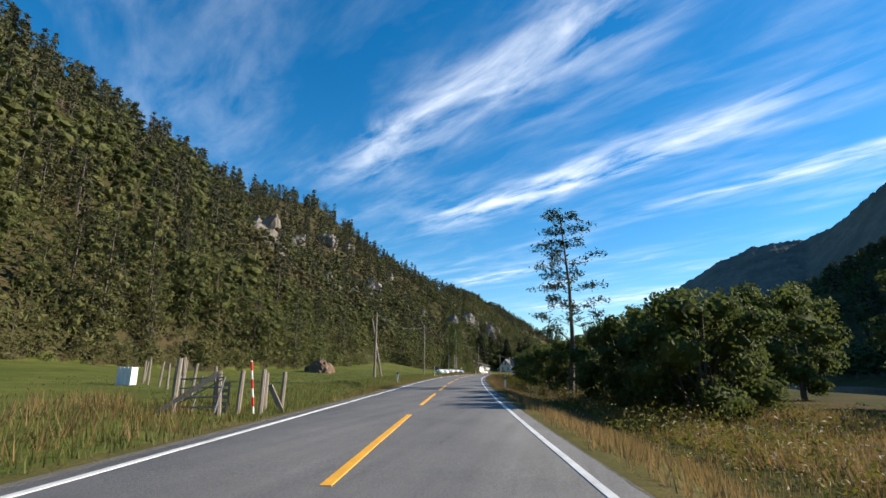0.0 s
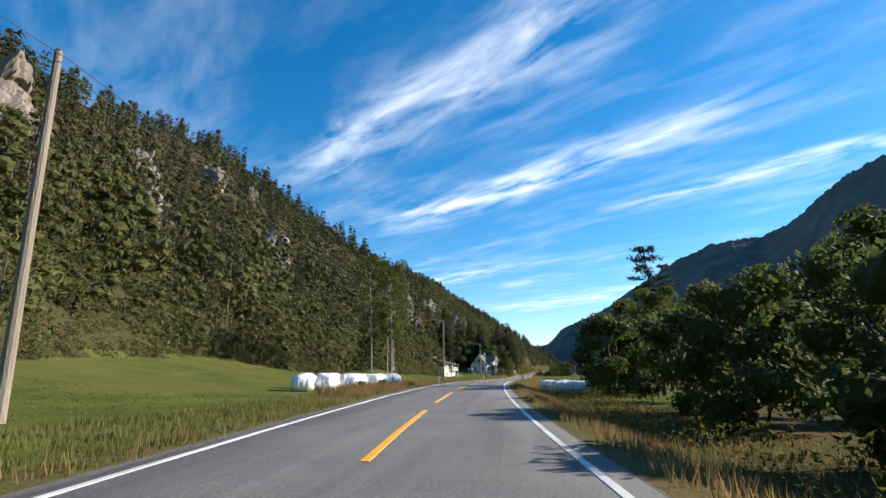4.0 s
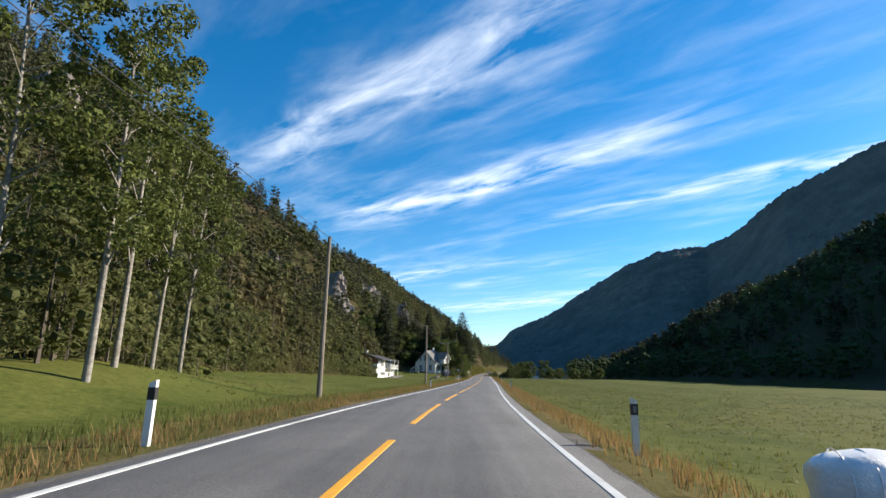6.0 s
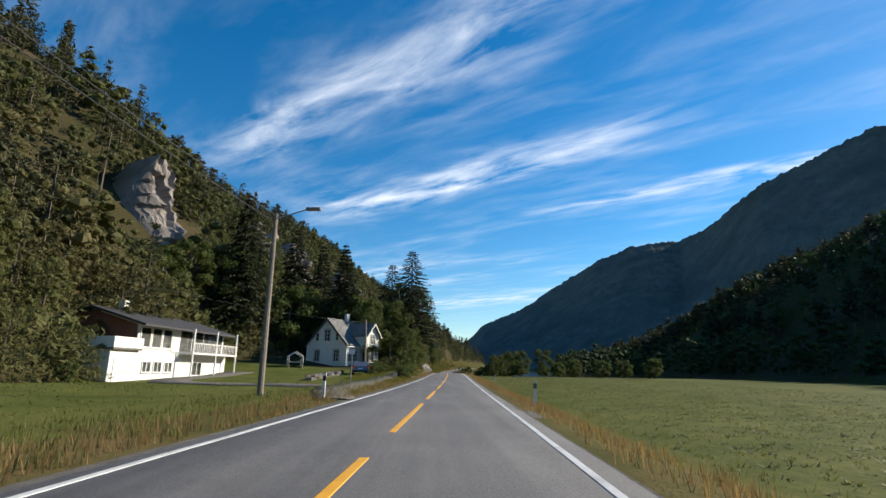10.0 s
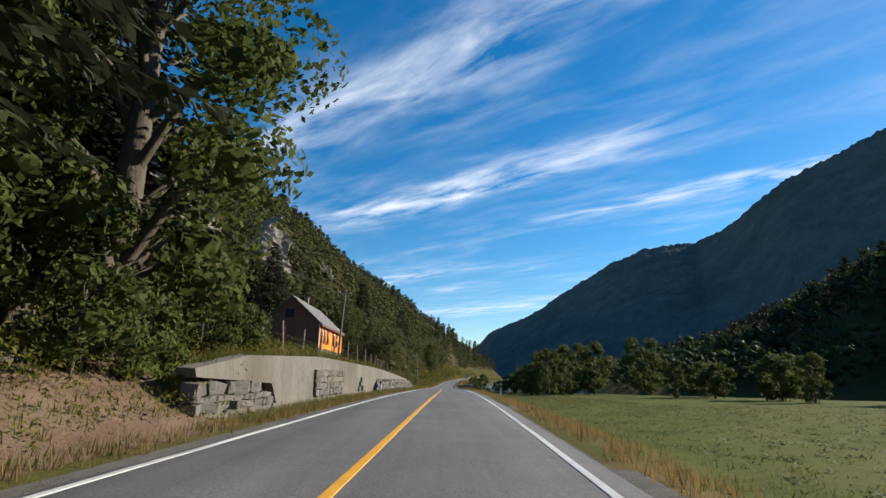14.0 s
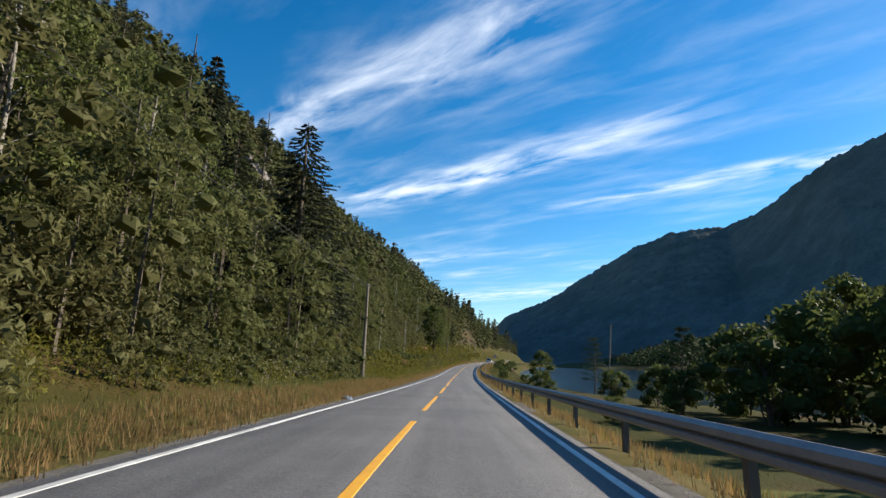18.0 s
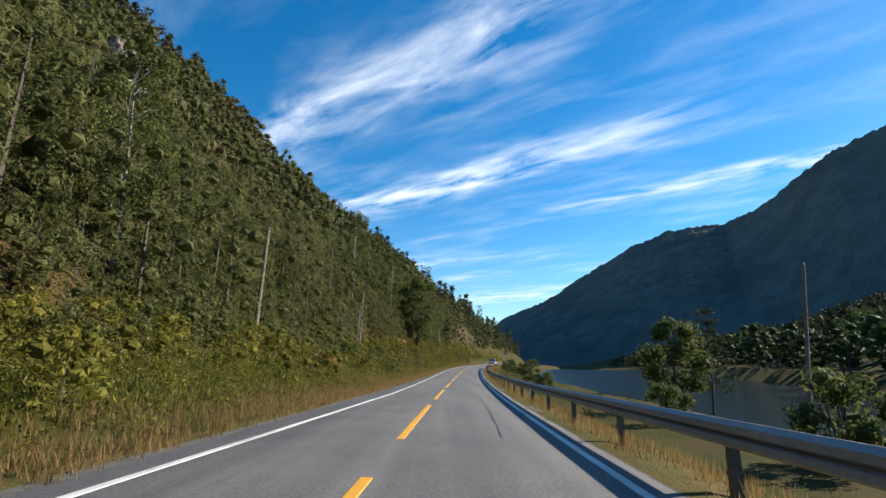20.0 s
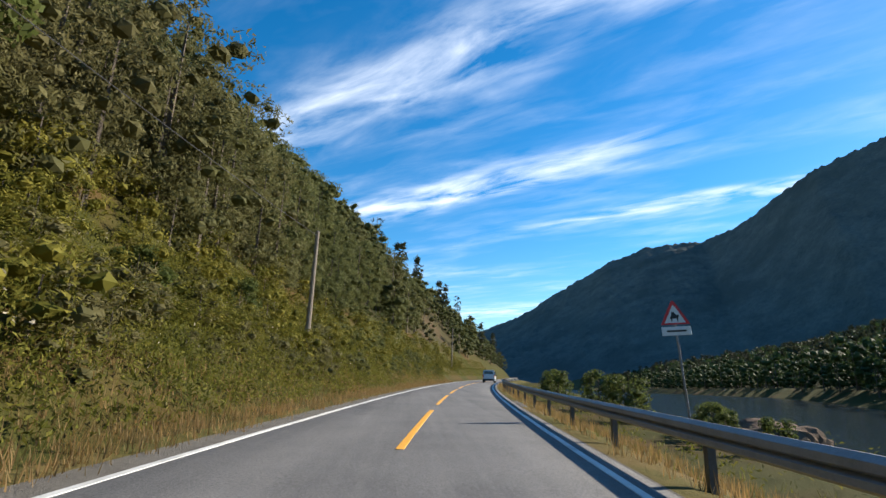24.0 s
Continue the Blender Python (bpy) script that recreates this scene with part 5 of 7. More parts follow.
# ---------------------------------------------------------------- modern white house and what stands behind it
def modern_house():
    m = place(257.5, -25.5, -0.15, turn=-4)
    e = thing("modern_house", "white two-storey house with dark low roof and balcony", "house", m)
    part("lower_wall", bx(-9, 0, -0.5, 0, 17.5, 2.7), WHITE_WOOD, e, "white rendered lower storey")
    part("upper_wall", prism(bmesh.new(), [(-9, 2.7), (-0.4, 2.7), (-0.4, 5.0), (-4.7, 6.3), (-9, 5.0)], 3.4, 17.5), WHITE_WOOD, e)
    for sg in (-1, 1):
        xe = -4.7 + sg * 5.3
        part("roof", prism(bmesh.new(), [(-4.7, 6.35), (xe, 4.75), (xe, 4.95), (-4.7, 6.55)], 2.8, 18.2), DARK_ROOF, e, "dark low-pitched roof")
    part("gable_boards", prism(bmesh.new(), [(-8.9, 2.75), (-0.5, 2.75), (-0.5, 4.9), (-4.7, 6.2), (-8.9, 4.9)], 3.34, 3.39), BROWN_DARK, e, "dark gable cladding")
    part("terrace", bx(-8.8, -0.1, 2.7, 0.3, 3.3, 2.85), CONCRETE, e)
    part("terrace_wall", bx(0.2, -0.1, 2.85, 0.3, 3.3, 3.7), WHITE_WOOD, e, "white terrace parapet")
    part("terrace_end_wall", bx(-8.8, -0.1, 2.85, 0.2, 0.0, 3.7), WHITE_WOOD, e)
    d = part("garage_door", bx(0.0, 0.5, -0.1, 0.05, 3.0, 2.05), WHITE_PLASTIC, e, "white garage door")
    for z in (0.4, 0.9, 1.4):
        link("groove", _box_mesh("groove", (0.05, 0.55, z, 0.056, 2.95, z + 0.03), DARK_STEEL), d)
    for y in (4.4, 5.9, 7.4):
        window(e, on_wall(-0.4, y, 3.1, 270), 1.2, 1.6, WHITE_WOOD, 1, 1)
        window(e, on_wall(0, y, 1.0, 270), 1.0, 0.8, WHITE_WOOD, 2, 1)
    for y in (10.4, 12.4, 14.4, 16.2):
        window(e, on_wall(-0.4, y, 2.95, 270), 1.6, 1.9, DARK_STEEL, 1, 1, sill=False)
    window(e, on_wall(0, 12, 0.7, 270), 1.6, 1.2, WHITE_WOOD, 2, 1)
    part("balcony_floor", bx(-0.4, 9.0, 2.62, 1.3, 17.5, 2.78), WHITE_WOOD, e)
    r = part("balcony_rail", bx(1.22, 9.0, 3.62, 1.3, 17.5, 3.7), WHITE_WOOD, e)
    for i in range(28):
        y = 9.05 + i * 0.31
        link("baluster", _box_mesh("baluster", (1.24, 0, 2.78, 1.28, 0.06, 3.62), WHITE_WOOD), r).matrix_local = pose(0, y, 0)
    for y in (9.1, 13.2, 17.3):
        part("balcony_post", bx(1.18, y - 0.06, -0.4, 1.3, y + 0.06, 5.0), WHITE_WOOD, e)
    part("chimney", bx(-5.0, 6.5, 6.0, -4.4, 7.1, 7.4), WHITE_WOOD, e, "white chimney")


modern_house()


def red_house():
    e = gable_house("red_house", "dark red wooden house behind garden trees", place(305.0, -34, 4.2, turn=-10), -7, 0, 0, 9, 3.4, 6.0, 0.4, RED_PAINT, DARK_ROOF, CONCRETE)
    part("balcony", bx(0.0, 1.5, 2.1, 1.4, 7.5, 2.25), WHITE_WOOD, e, "white balcony")
    part("balcony_rail", bx(1.32, 1.5, 2.25, 1.4, 7.5, 3.1), WHITE_WOOD, e)
    for y in (2.2, 4.5, 6.8):
        window(e, on_wall(0, y, 1.0, 270), 1.0, 1.1, WHITE_WOOD, 2, 2)


red_house()


def greenhouse():
    e = thing("greenhouse", "small aluminium greenhouse with clear panes on the lawn", "greenhouse", place(285.5, -18.6, None, turn=25) @ Matrix.Diagonal((0.8, 0.8, 0.95, 1)))
    b = bmesh.new()
    for y in (0, 1.0, 2.0, 3.0):
        for x in (0, -2.2):
            tube(b, (x, y, 0), (x, y, 1.6), 0.03, n=4)
        tube(b, (0, y, 1.6), (-1.1, y, 2.2), 0.03, n=4)
        tube(b, (-2.2, y, 1.6), (-1.1, y, 2.2), 0.03, n=4)
    for x, z in ((0, 0.05), (-2.2, 0.05), (0, 1.6), (-2.2, 1.6), (-1.1, 2.2), (0, 0.8)):
        tube(b, (x, 0, z), (x, 3.0, z), 0.03, n=4)
    tube(b, (0, 0, 0.8), (-2.2, 0, 0.8), 0.03, n=4)
    part("frame", b, WHITE_PLASTIC, e, "white metal frame")
    for y in (0, 1, 2):
        for x in (-2.2, 0):
            link("pane", _box_mesh("pane", (-0.006, 0.03, 0.05, 0.004, 0.97, 1.57), GLASS), e).matrix_local = pose(x, y, 0)
        for sg in (-1, 1):
            link("roof_pane", _box_mesh("roof_pane", (-0.61, 0.03, -0.004, 0.61, 0.97, 0.004), GLASS), e).matrix_local = pose(-1.1 + sg * 0.55, y, 1.91, 0, sg * 28.6, 0)
    for y in (0, 3.0):
        for x in (-2.18, -1.08):
            link("end_pane", _box_mesh("end_pane", (0.02, -0.004, 0.05, 1.04, 0.004, 1.57), GLASS), e).matrix_local = pose(x, y, 0)


greenhouse()

# ---------------------------------------------------------------- posts, poles, rail
def delineator():
    e = thing("delineator_post", "white plastic roadside post with black band and reflector", "road post", group="delineator posts")
    part("post", prism(bmesh.new(), [(-0.06, -0.3), (0.06, -0.3), (0.06, 0.98), (-0.06, 1.04)], -0.04, 0.04), WHITE_PLASTIC, e)
    part("band", bx(-0.064, -0.044, 0.72, 0.064, 0.044, 0.92), BLACK_PLASTIC, e, "black band")
    part("reflector", bx(-0.03, -0.05, 0.76, 0.03, -0.044, 0.88), STEEL, e)
    return e


_post = delineator()
_post.matrix_world = place(139.3, -3.8, None, 180)
for _s_, _d_, _lean in ((185.7, -4.1, 2), (240, -4.3, -2), (342.5, -3.95, -3), (45, -4.4, 2), (38.6, 4.4, 3), (141, 4.5, 1), (190, 4.4, -2), (240, 4.5, 2), (293.6, 7.0, -4), (343, 4.6, 2), (397, 5.6, 2), (470, 5.4, 3), (515, 5.4, -2)):
    copy_thing(_post, place(_s_, _d_) @ pose(0, 0, 0, _lean, _lean * 0.7, 180 if _d_ < 0 else 0))


def power_pole(s, d, h, lean=(0, 0), arm=None, lamp=False, z=None):
    e = thing("utility_pole", "grey weathered wooden utility pole" + (" with street lamp" if lamp else ""), "pole", place(s, d, z) @ pose(0, 0, 0, *lean), group="utility poles")
    b = bmesh.new()
    for i in range(4):
        tube(b, (0, 0, -0.4 + (h + 0.4) * i / 4), (0, 0, -0.4 + (h + 0.4) * (i + 1) / 4), 0.14 - 0.012 * i, 0.128 - 0.012 * i, n=10)
    part("post", b, BARE_WOOD, e)
    part("cap", tube(bmesh.new(), (0, 0, h), (0, 0, h + 0.06), 0.10, 0.04, n=10), DARK_STEEL, e)
    if arm:
        part("crossarm", bx(-arm / 2, -0.05, h - 0.5, arm / 2, 0.05, h - 0.38), BARE_WOOD, e)
        for x in (-arm / 2 + 0.1, 0.0, arm / 2 - 0.1):
            part("insulator", tube(bmesh.new(), (x, 0, h - 0.38), (x, 0, h - 0.22), 0.05, 0.035, n=8), WHITE_PLASTIC, e)
    if lamp:
        a = part("lamp_arm", tube(bmesh.new(), (0, 0, h - 0.2), (1.4, 0, h + 0.25), 0.03), STEEL, e)
        part("lamp_head", bx(1.3, -0.12, h + 0.18, 1.95, 0.12, h + 0.32, bevel=0.04), STEEL, e, "grey street lamp head")
    return e


power_pole(54.0, -8.2, 6.7)
_st = thing("pole_stay", "leaning wooden stay against the utility pole", "pole", place(55.8, -8.6))
part("post", tube(bmesh.new(), (0.9, -0.3, -0.3), (-0.15, -1.5, 6.1), 0.12, 0.09), BARE_WOOD, _st)
power_pole(98.5, -9.0, 9.2, (2, 0, 0))
power_pole(155.5, -6.0, 7.9)
power_pole(198.0, -6.2, 7.4)
power_pole(239.0, -6.6, 7.6, lamp=True)
power_pole(278.6, -9.3, 6.3, (0, -1.5, 0))
power_pole(326.0, -13, 8.0)
power_pole(366.6, -12.2, 8.8, (0, 3.5, 0), arm=1.5)
power_pole(431.0, -6.2, 7.0)
power_pole(465.0, -10.8, 7.0, (0, 2, 0))
power_pole(496.5, -11.5, 6.6, (0, 2, 0))
power_pole(547.0, -6.4, 5.6)
power_pole(622.0, -6.5, 7.5)
power_pole(469.0, 22.0, 9.0, (4, 3, 0), z=-1.0)


def cable(s0, d0, z0, s1, d1, z1, sag, n=14):
    """A sagging wire between two pole tops (heights over the ground there)."""
    a = Vector(world(s0, d0, float(ground(s0, d0)) + z0))
    b = Vector(world(s1, d1, float(ground(s1, d1)) + z1))
    pts = [a.lerp(b, i / n) - Vector((0, 0, sag * 4 * (i / n) * (1 - i / n))) for i in range(n + 1)]
    side = (b - a).cross(Vector((0, 0, 1))).normalized() * 0.014
    V_ = [tuple(p + o) for p in pts for o in (side, Vector((0, 0, 0.014)), -side, Vector((0, 0, -0.014)))]
    F_ = [(4 * i + c, 4 * i + (c + 1) % 4, 4 * i + 4 + (c + 1) % 4, 4 * i + 4 + c) for i in range(n) for c in range(4)]
    ob = link("overhead_cable", mesh_np("overhead_cable", V_, F_, DARK_STEEL))
    return tagged(ob, "thin dark overhead cable between utility poles", "cable", "overhead cables")


for _dx in (-0.25, 0.25):
    cable(54.0, -8.2 + _dx, 6.5, 98.5, -9.0 + _dx, 9.0, 0.9)
    cable(98.5, -9.0 + _dx, 9.0, 155.5, -6.0 + _dx, 7.7, 1.0)
    cable(155.5, -6.0 + _dx, 7.7, 198.0, -6.2 + _dx, 7.2, 0.7)
    cable(198.0, -6.2 + _dx, 7.2, 239.0, -6.6 + _dx, 7.4, 0.7)
    cable(326.0, -13 + _dx, 7.8, 367.2, -11.9 + _dx, 8.4, 0.7)
    cable(367.2, -11.9 + _dx, 8.4, 431.0, -6.2 + _dx, 6.8, 1.0)
cable(278.6, -9.3, 6.0, 262.0, -30, 6.0, 0.6)
cable(497.9, -11.0, 6.6, 547.0, -6.4, 5.4, 0.8)


def guardrail():
    e = thing("guardrail", "galvanised steel guardrail on dark posts beside the road", "guardrail")
    prof = [(0.0, 0.50), (-0.075, 0.54), (-0.075, 0.60), (-0.01, 0.635), (-0.075, 0.67), (-0.075, 0.74), (0.0, 0.79), (0.015, 0.79), (-0.05, 0.735), (-0.05, 0.68), (0.01, 0.635), (-0.05, 0.595), (-0.05, 0.545), (0.015, 0.50)]
    n = len(prof)
    D = 3.95
    s = 370.0
    while s < 660:
        ss = [s + i for i in range(5)]
        V_ = np.concatenate([world(q, np.array([D + p[0] for p in prof]), np.array([p[1] - 0.06 for p in prof])) for q in ss])
        F_ = [(j * n + i, j * n + (i + 1) % n, (j + 1) * n + (i + 1) % n, (j + 1) * n + i) for j in range(4) for i in range(n)]
        link("beam", mesh_np("beam", V_, F_, STEEL), e)
        q = place(s + 0.02, D + 0.08, -0.1)
        b = bmesh.new()
        box(b, -0.05, -0.06, -0.4, 0.05, 0.06, 0.80)
        bmesh.ops.transform(b, matrix=q, verts=b.verts)
        part("rail_post", b, DARK_STEEL, e, "dark steel post")
        for zz in (0.62, 0.76):
            b = tube(bmesh.new(), (-0.12, 0.1, zz), (-0.16, 0.1, zz), 0.02, n=6)
            bmesh.ops.transform(b, matrix=q, verts=b.verts)
            part("bolt", b, STEEL, e)
        s += 4.0
    b = prism(bmesh.new(), [(-0.02, 0.44), (0.05, 0.44), (0.05, 0.76), (-0.02, 0.76)], -0.35, 0.02)
    bmesh.ops.transform(b, matrix=place(370, D, 0), verts=b.verts)
    part("end_plate", b, DARK_STEEL, e, "rusty rounded end plate")


guardrail()


def warning_sign():
    e = thing("warning_sign", "red-bordered triangular animal warning sign with white plate below", "road sign", place(540.0, 8.0, 0.4) @ pose(0, 0, 0, 0, -4, -6))
    part("post", tube(bmesh.new(), (0, 0.03, -0.5), (0, 0.03, 3.3), 0.035), STEEL, e)

    def tri(r, y0, y1):
        return prism(bmesh.new(), [(-r * 0.866, -r * 0.5), (r * 0.866, -r * 0.5), (r * 0.12, r * 0.9), (0, r), (-r * 0.12, r * 0.9)], y0, y1)
    p = part("plate", tri(0.52, -0.02, 0.0), RED_SIGN, e, "red triangular border")
    p.location.z = 2.85
    q = part("face", tri(0.38, -0.026, -0.022), WHITE_PLASTIC, e, "pale sign face")
    q.location.z = 2.83
    b = bmesh.new()
    prism(b, [(-0.16, -0.05), (0.10, -0.05), (0.15, 0.06), (0.06, 0.07), (-0.02, 0.16), (-0.08, 0.16), (-0.10, 0.05)], -0.032, -0.028)
    for x in (-0.12, 0.06):
        prism(b, [(x, -0.14), (x + 0.03, -0.14), (x + 0.05, -0.04), (x, -0.04)], -0.032, -0.028)
    a = part("animal_mark", b, BLACK_PLASTIC, e, "plain dark animal shape")
    a.location.z = 2.83
    w = part("sub_plate", bx(-0.45, -0.02, 2.24, 0.45, 0.0, 2.52, bevel=0.008), WHITE_PLASTIC, e, "white supplementary plate")
    link("text_bar", _box_mesh("text_bar", (-0.3, -0.026, 2.35, 0.3, -0.022, 2.41), BLACK_PLASTIC), w)


warning_sign()


def side_sign(s, d, h, w):
    e = thing("marker_sign", "small white sign on a slim post in the grass", "road sign", place(s, d))
    part("post", tube(bmesh.new(), (0, 0, -0.3), (0, 0, h), 0.03), STEEL, e)
    part("plate", bx(-w / 2, -0.05, h - 0.28, w / 2, -0.03, h, bevel=0.005), WHITE_PLASTIC, e)


side_sign(127.2, -5.6, 1.5, 0.28)
side_sign(248.5, -4.9, 2.3, 0.35)


def mailbox():
    e = thing("mailbox", "grey mailbox on a white post by the meadow", "mailbox", place(79.6, -4.5))
    part("post", bx(-0.08, -0.08, -0.3, 0.08, 0.08, 1.45, bevel=0.02), WHITE_PLASTIC, e)
    part("box", bx(0.08, -0.2, 1.0, 0.7, 0.2, 1.4, bevel=0.03), DARK_STEEL, e, "grey metal box")
    part("lid", bx(0.07, -0.22, 1.4, 0.72, 0.22, 1.45, bevel=0.01), DARK_STEEL, e)


mailbox()


# ---------------------------------------------------------------- vehicles
def wheel(parent, x, y, r, w):
    hub = part("wheel", tube(bmesh.new(), (x - w / 2, y, r), (x + w / 2, y, r), r * 0.62, n=16), STEEL, parent)
    b = bmesh.new()
    tube(b, (x - w / 2 - 0.01, y, r), (x + w / 2 + 0.01, y, r), r, n=20)
    part("tyre", b, RUBBER, hub)


def vehicle(name, label, m, L, W, H, paint, side, belt, van=False):
    """Side: the body's outline (y along, z up), rear at y = 0; belt: height where the windows begin."""
    e = thing(name, label, "car", m)
    b = bmesh.new()
    prism(b, side, -W / 2, W / 2, axis="x")
    for v in b.verts:
        if v.co.z > belt:
            v.co.x *= 1 - 0.16 * (v.co.z - belt) / (H - belt)
    bmesh.ops.bevel(b, geom=list(b.edges), offset=0.05, segments=2, affect="EDGES")
    part("body", b, paint, e, smooth=False)
    top = H - 0.16
    part("rear_window", prism(bmesh.new(), [(-W * 0.40, belt + 0.03), (W * 0.40, belt + 0.03), (W * 0.35, top), (-W * 0.35, top)], -0.02, 0.05), GLASS_DARK, e, "dark rear window").matrix_local = pose(0, 0.02 if van else 0.10, 0, -4 if van else -14, 0, 0) @ pose(0, 0, 0 if van else 0.0)
    for sx in (-1, 1):
        xw = sx * W / 2 * 0.965
        part("side_window", prism(bmesh.new(), [(0.35, belt + 0.05), (L * 0.66, belt + 0.05), (L * 0.58, top), (0.45, top)], xw - 0.03, xw + 0.01 * sx + 0.03, axis="x"), GLASS_DARK, e, "dark side windows")
        part("tail_light", bx(sx * W * 0.45 - 0.07, -0.03, belt - 0.28, sx * W * 0.45 + 0.07, 0.1, belt + 0.12, bevel=0.02), LIGHT_RED, e, "red tail light")
        part("mirror", bx(sx * W * 0.5, L * 0.66, belt + 0.02, sx * (W * 0.5 + 0.2), L * 0.66 + 0.12, belt + 0.18, bevel=0.03), BLACK_PLASTIC, e)
        for y in (L * 0.19, L * 0.80):
            wheel(e, sx * (W / 2 - 0.1), y, 0.33, 0.22)
        part("headlight", bx(sx * W * 0.38 - 0.16, L - 0.16, 0.62, sx * W * 0.38 + 0.16, L - 0.02, 0.76, bevel=0.03), WHITE_PLASTIC, e, "clear headlight")
        for y in (L * 0.36, L * 0.60):
            part("door_handle", bx(sx * W * 0.5 - 0.02, y, belt - 0.12, sx * W * 0.5 + 0.025, y + 0.18, belt - 0.085, bevel=0.008), BLACK_PLASTIC, e)
            part("window_pillar", prism(bmesh.new(), [(y + 0.02, belt + 0.03), (y + 0.10, belt + 0.03), (y + 0.06, top + 0.02), (y - 0.02, top + 0.02)], sx * W * 0.46, sx * W * 0.505 * (0.97 if van else 0.96), axis="x"), BLACK_PLASTIC, e)
        part("sill", bx(sx * W * 0.485 - 0.04, L * 0.28, 0.30, sx * W * 0.485 + 0.04, L * 0.71, 0.42, bevel=0.02), BLACK_PLASTIC, e, "dark sill below the doors")
    part("windscreen", prism(bmesh.new(), [(L * 0.745, belt + 0.06), (L * 0.765, belt + 0.06), (L * 0.625, top + 0.02), (L * 0.605, top + 0.02)], -W * 0.40, W * 0.40, axis="x"), GLASS_DARK, e, "dark windscreen")
    part("bumper", bx(-W * 0.47, -0.09, 0.32, W * 0.47, 0.1, 0.58, bevel=0.04), BLACK_PLASTIC, e, "dark bumper")
    part("plate_bar", bx(-0.26, -0.05, belt - 0.30, 0.26, -0.01, belt - 0.19), WHITE_PLASTIC, e, "blank pale plate")
    return e


GLASS_DARK = mat("tinted_glass", (0.01, 0.012, 0.014), (0.014, 0.016, 0.018), 3, 0.06, 0, 30, spec=0.6)
vehicle("van", "silver-white van driving ahead on the road", place(607, 1.55, 0.0), 4.9, 1.92, 1.95, SILVER,
        [(0.0, 0.35), (4.8, 0.35), (4.9, 0.75), (4.75, 1.0), (4.0, 1.15), (3.3, 1.85), (2.9, 1.95), (0.25, 1.95), (0.05, 1.15)], 1.12, van=True)
vehicle("parked_car", "blue-grey estate car parked beside the farmhouse", place(276.8, -9.5, None, turn=14, sink=0.05), 4.4, 1.8, 1.55, BLUE_CAR,
        [(0.0, 0.35), (4.3, 0.35), (4.4, 0.7), (4.2, 0.85), (3.2, 0.98), (2.5, 1.5), (2.1, 1.55), (0.5, 1.53), (0.1, 1.0)], 0.98)


# ---------------------------------------------------------------- round bales
def bale(seed, h=1.15):
    rs = random.Random(seed)
    b = bmesh.new()
    bmesh.ops.create_uvsphere(b, u_segments=28, v_segments=18, radius=1.0)
    bmesh.ops.rotate(b, verts=b.verts, cent=(0, 0, 0), matrix=Matrix.Rotation(radians(90), 3, "Y"))
    for v in b.verts:
        # a drum with well-rounded shoulders
        rho = max(1e-6, math.hypot(v.co.y, v.co.z))
        k = 0.67 * rho ** 0.5 / rho
        v.co = Vector((math.copysign(abs(v.co.x) ** 0.8, v.co.x) * 0.66, v.co.y * k, v.co.z * k))
        n = noise.noise(v.co * 2.4 + Vector((seed, 0, 0)))
        v.co += v.co.normalized() * n * 0.07
        v.co.z = v.co.z * (0.82 if v.co.z > 0 else 0.7) + 0.46
    e = thing("hay_bale", "round silage bale wrapped in white plastic film", "hay bale", group="silage bales")
    part("wrapped_roll", b, BALE_FILM, e, smooth=True)
    for k in range(3):
        x = -0.3 + 0.3 * k
        n = 24
        ring = [Vector((x + 0.02 * math.sin(a * 3 + k), 0.672 * math.cos(a), 0.46 + 0.55 * math.sin(a))) for a in (i * 2 * math.pi / n for i in range(n))]
        V_ = [tuple(p + Vector((0.012 * math.cos(q), 0, 0)) + (p - Vector((p.x, 0, 0.46))).normalized() * 0.012 * math.sin(q)) for p in ring for q in (0, 2.1, 4.2)]
        F_ = [(3 * i + c, 3 * i + (c + 1) % 3, 3 * ((i + 1) % n) + (c + 1) % 3, 3 * ((i + 1) % n) + c) for i in range(n) for c in range(3)]
        link("film_fold", mesh_np("film_fold", V_, F_, BALE_FILM, smooth=True), e)
    return e


_bales = [bale(1), bale(2), bale(3)]
_spots = []
for _i, (_a, _b) in enumerate(((118.6, -7.9), (119.9, -6.9), (121.6, -7.0), (123.6, -7.4), (124.7, -6.5), (126.9, -6.7), (128.0, -5.8), (129.3, -6.3), (117.2, -8.9), (119.4, -9.5), (121.5, -9.0), (123.4, -9.2), (125.3, -8.3), (127.4, -8.2))):
    _spots.append((_a, _b, (_i * 47) % 80 - 30))
for _i in range(7):
    _spots.append((138.4 - _i * 1.6, 6.7 + _i * 0.45, (_i * 29) % 60 - 20))
for _i in range(4):
    _spots.append((138.0 - _i * 1.9, 8.5 + _i * 0.5, (_i * 41) % 60 - 20))
for _i, (_a, _b, _c) in enumerate(_spots):
    _w = place(_a, _b, None, _c, 0.04)
    if _i < 3:
        _bales[_i].matrix_world = _w
    else:
        copy_thing(_bales[_i % 3], _w)


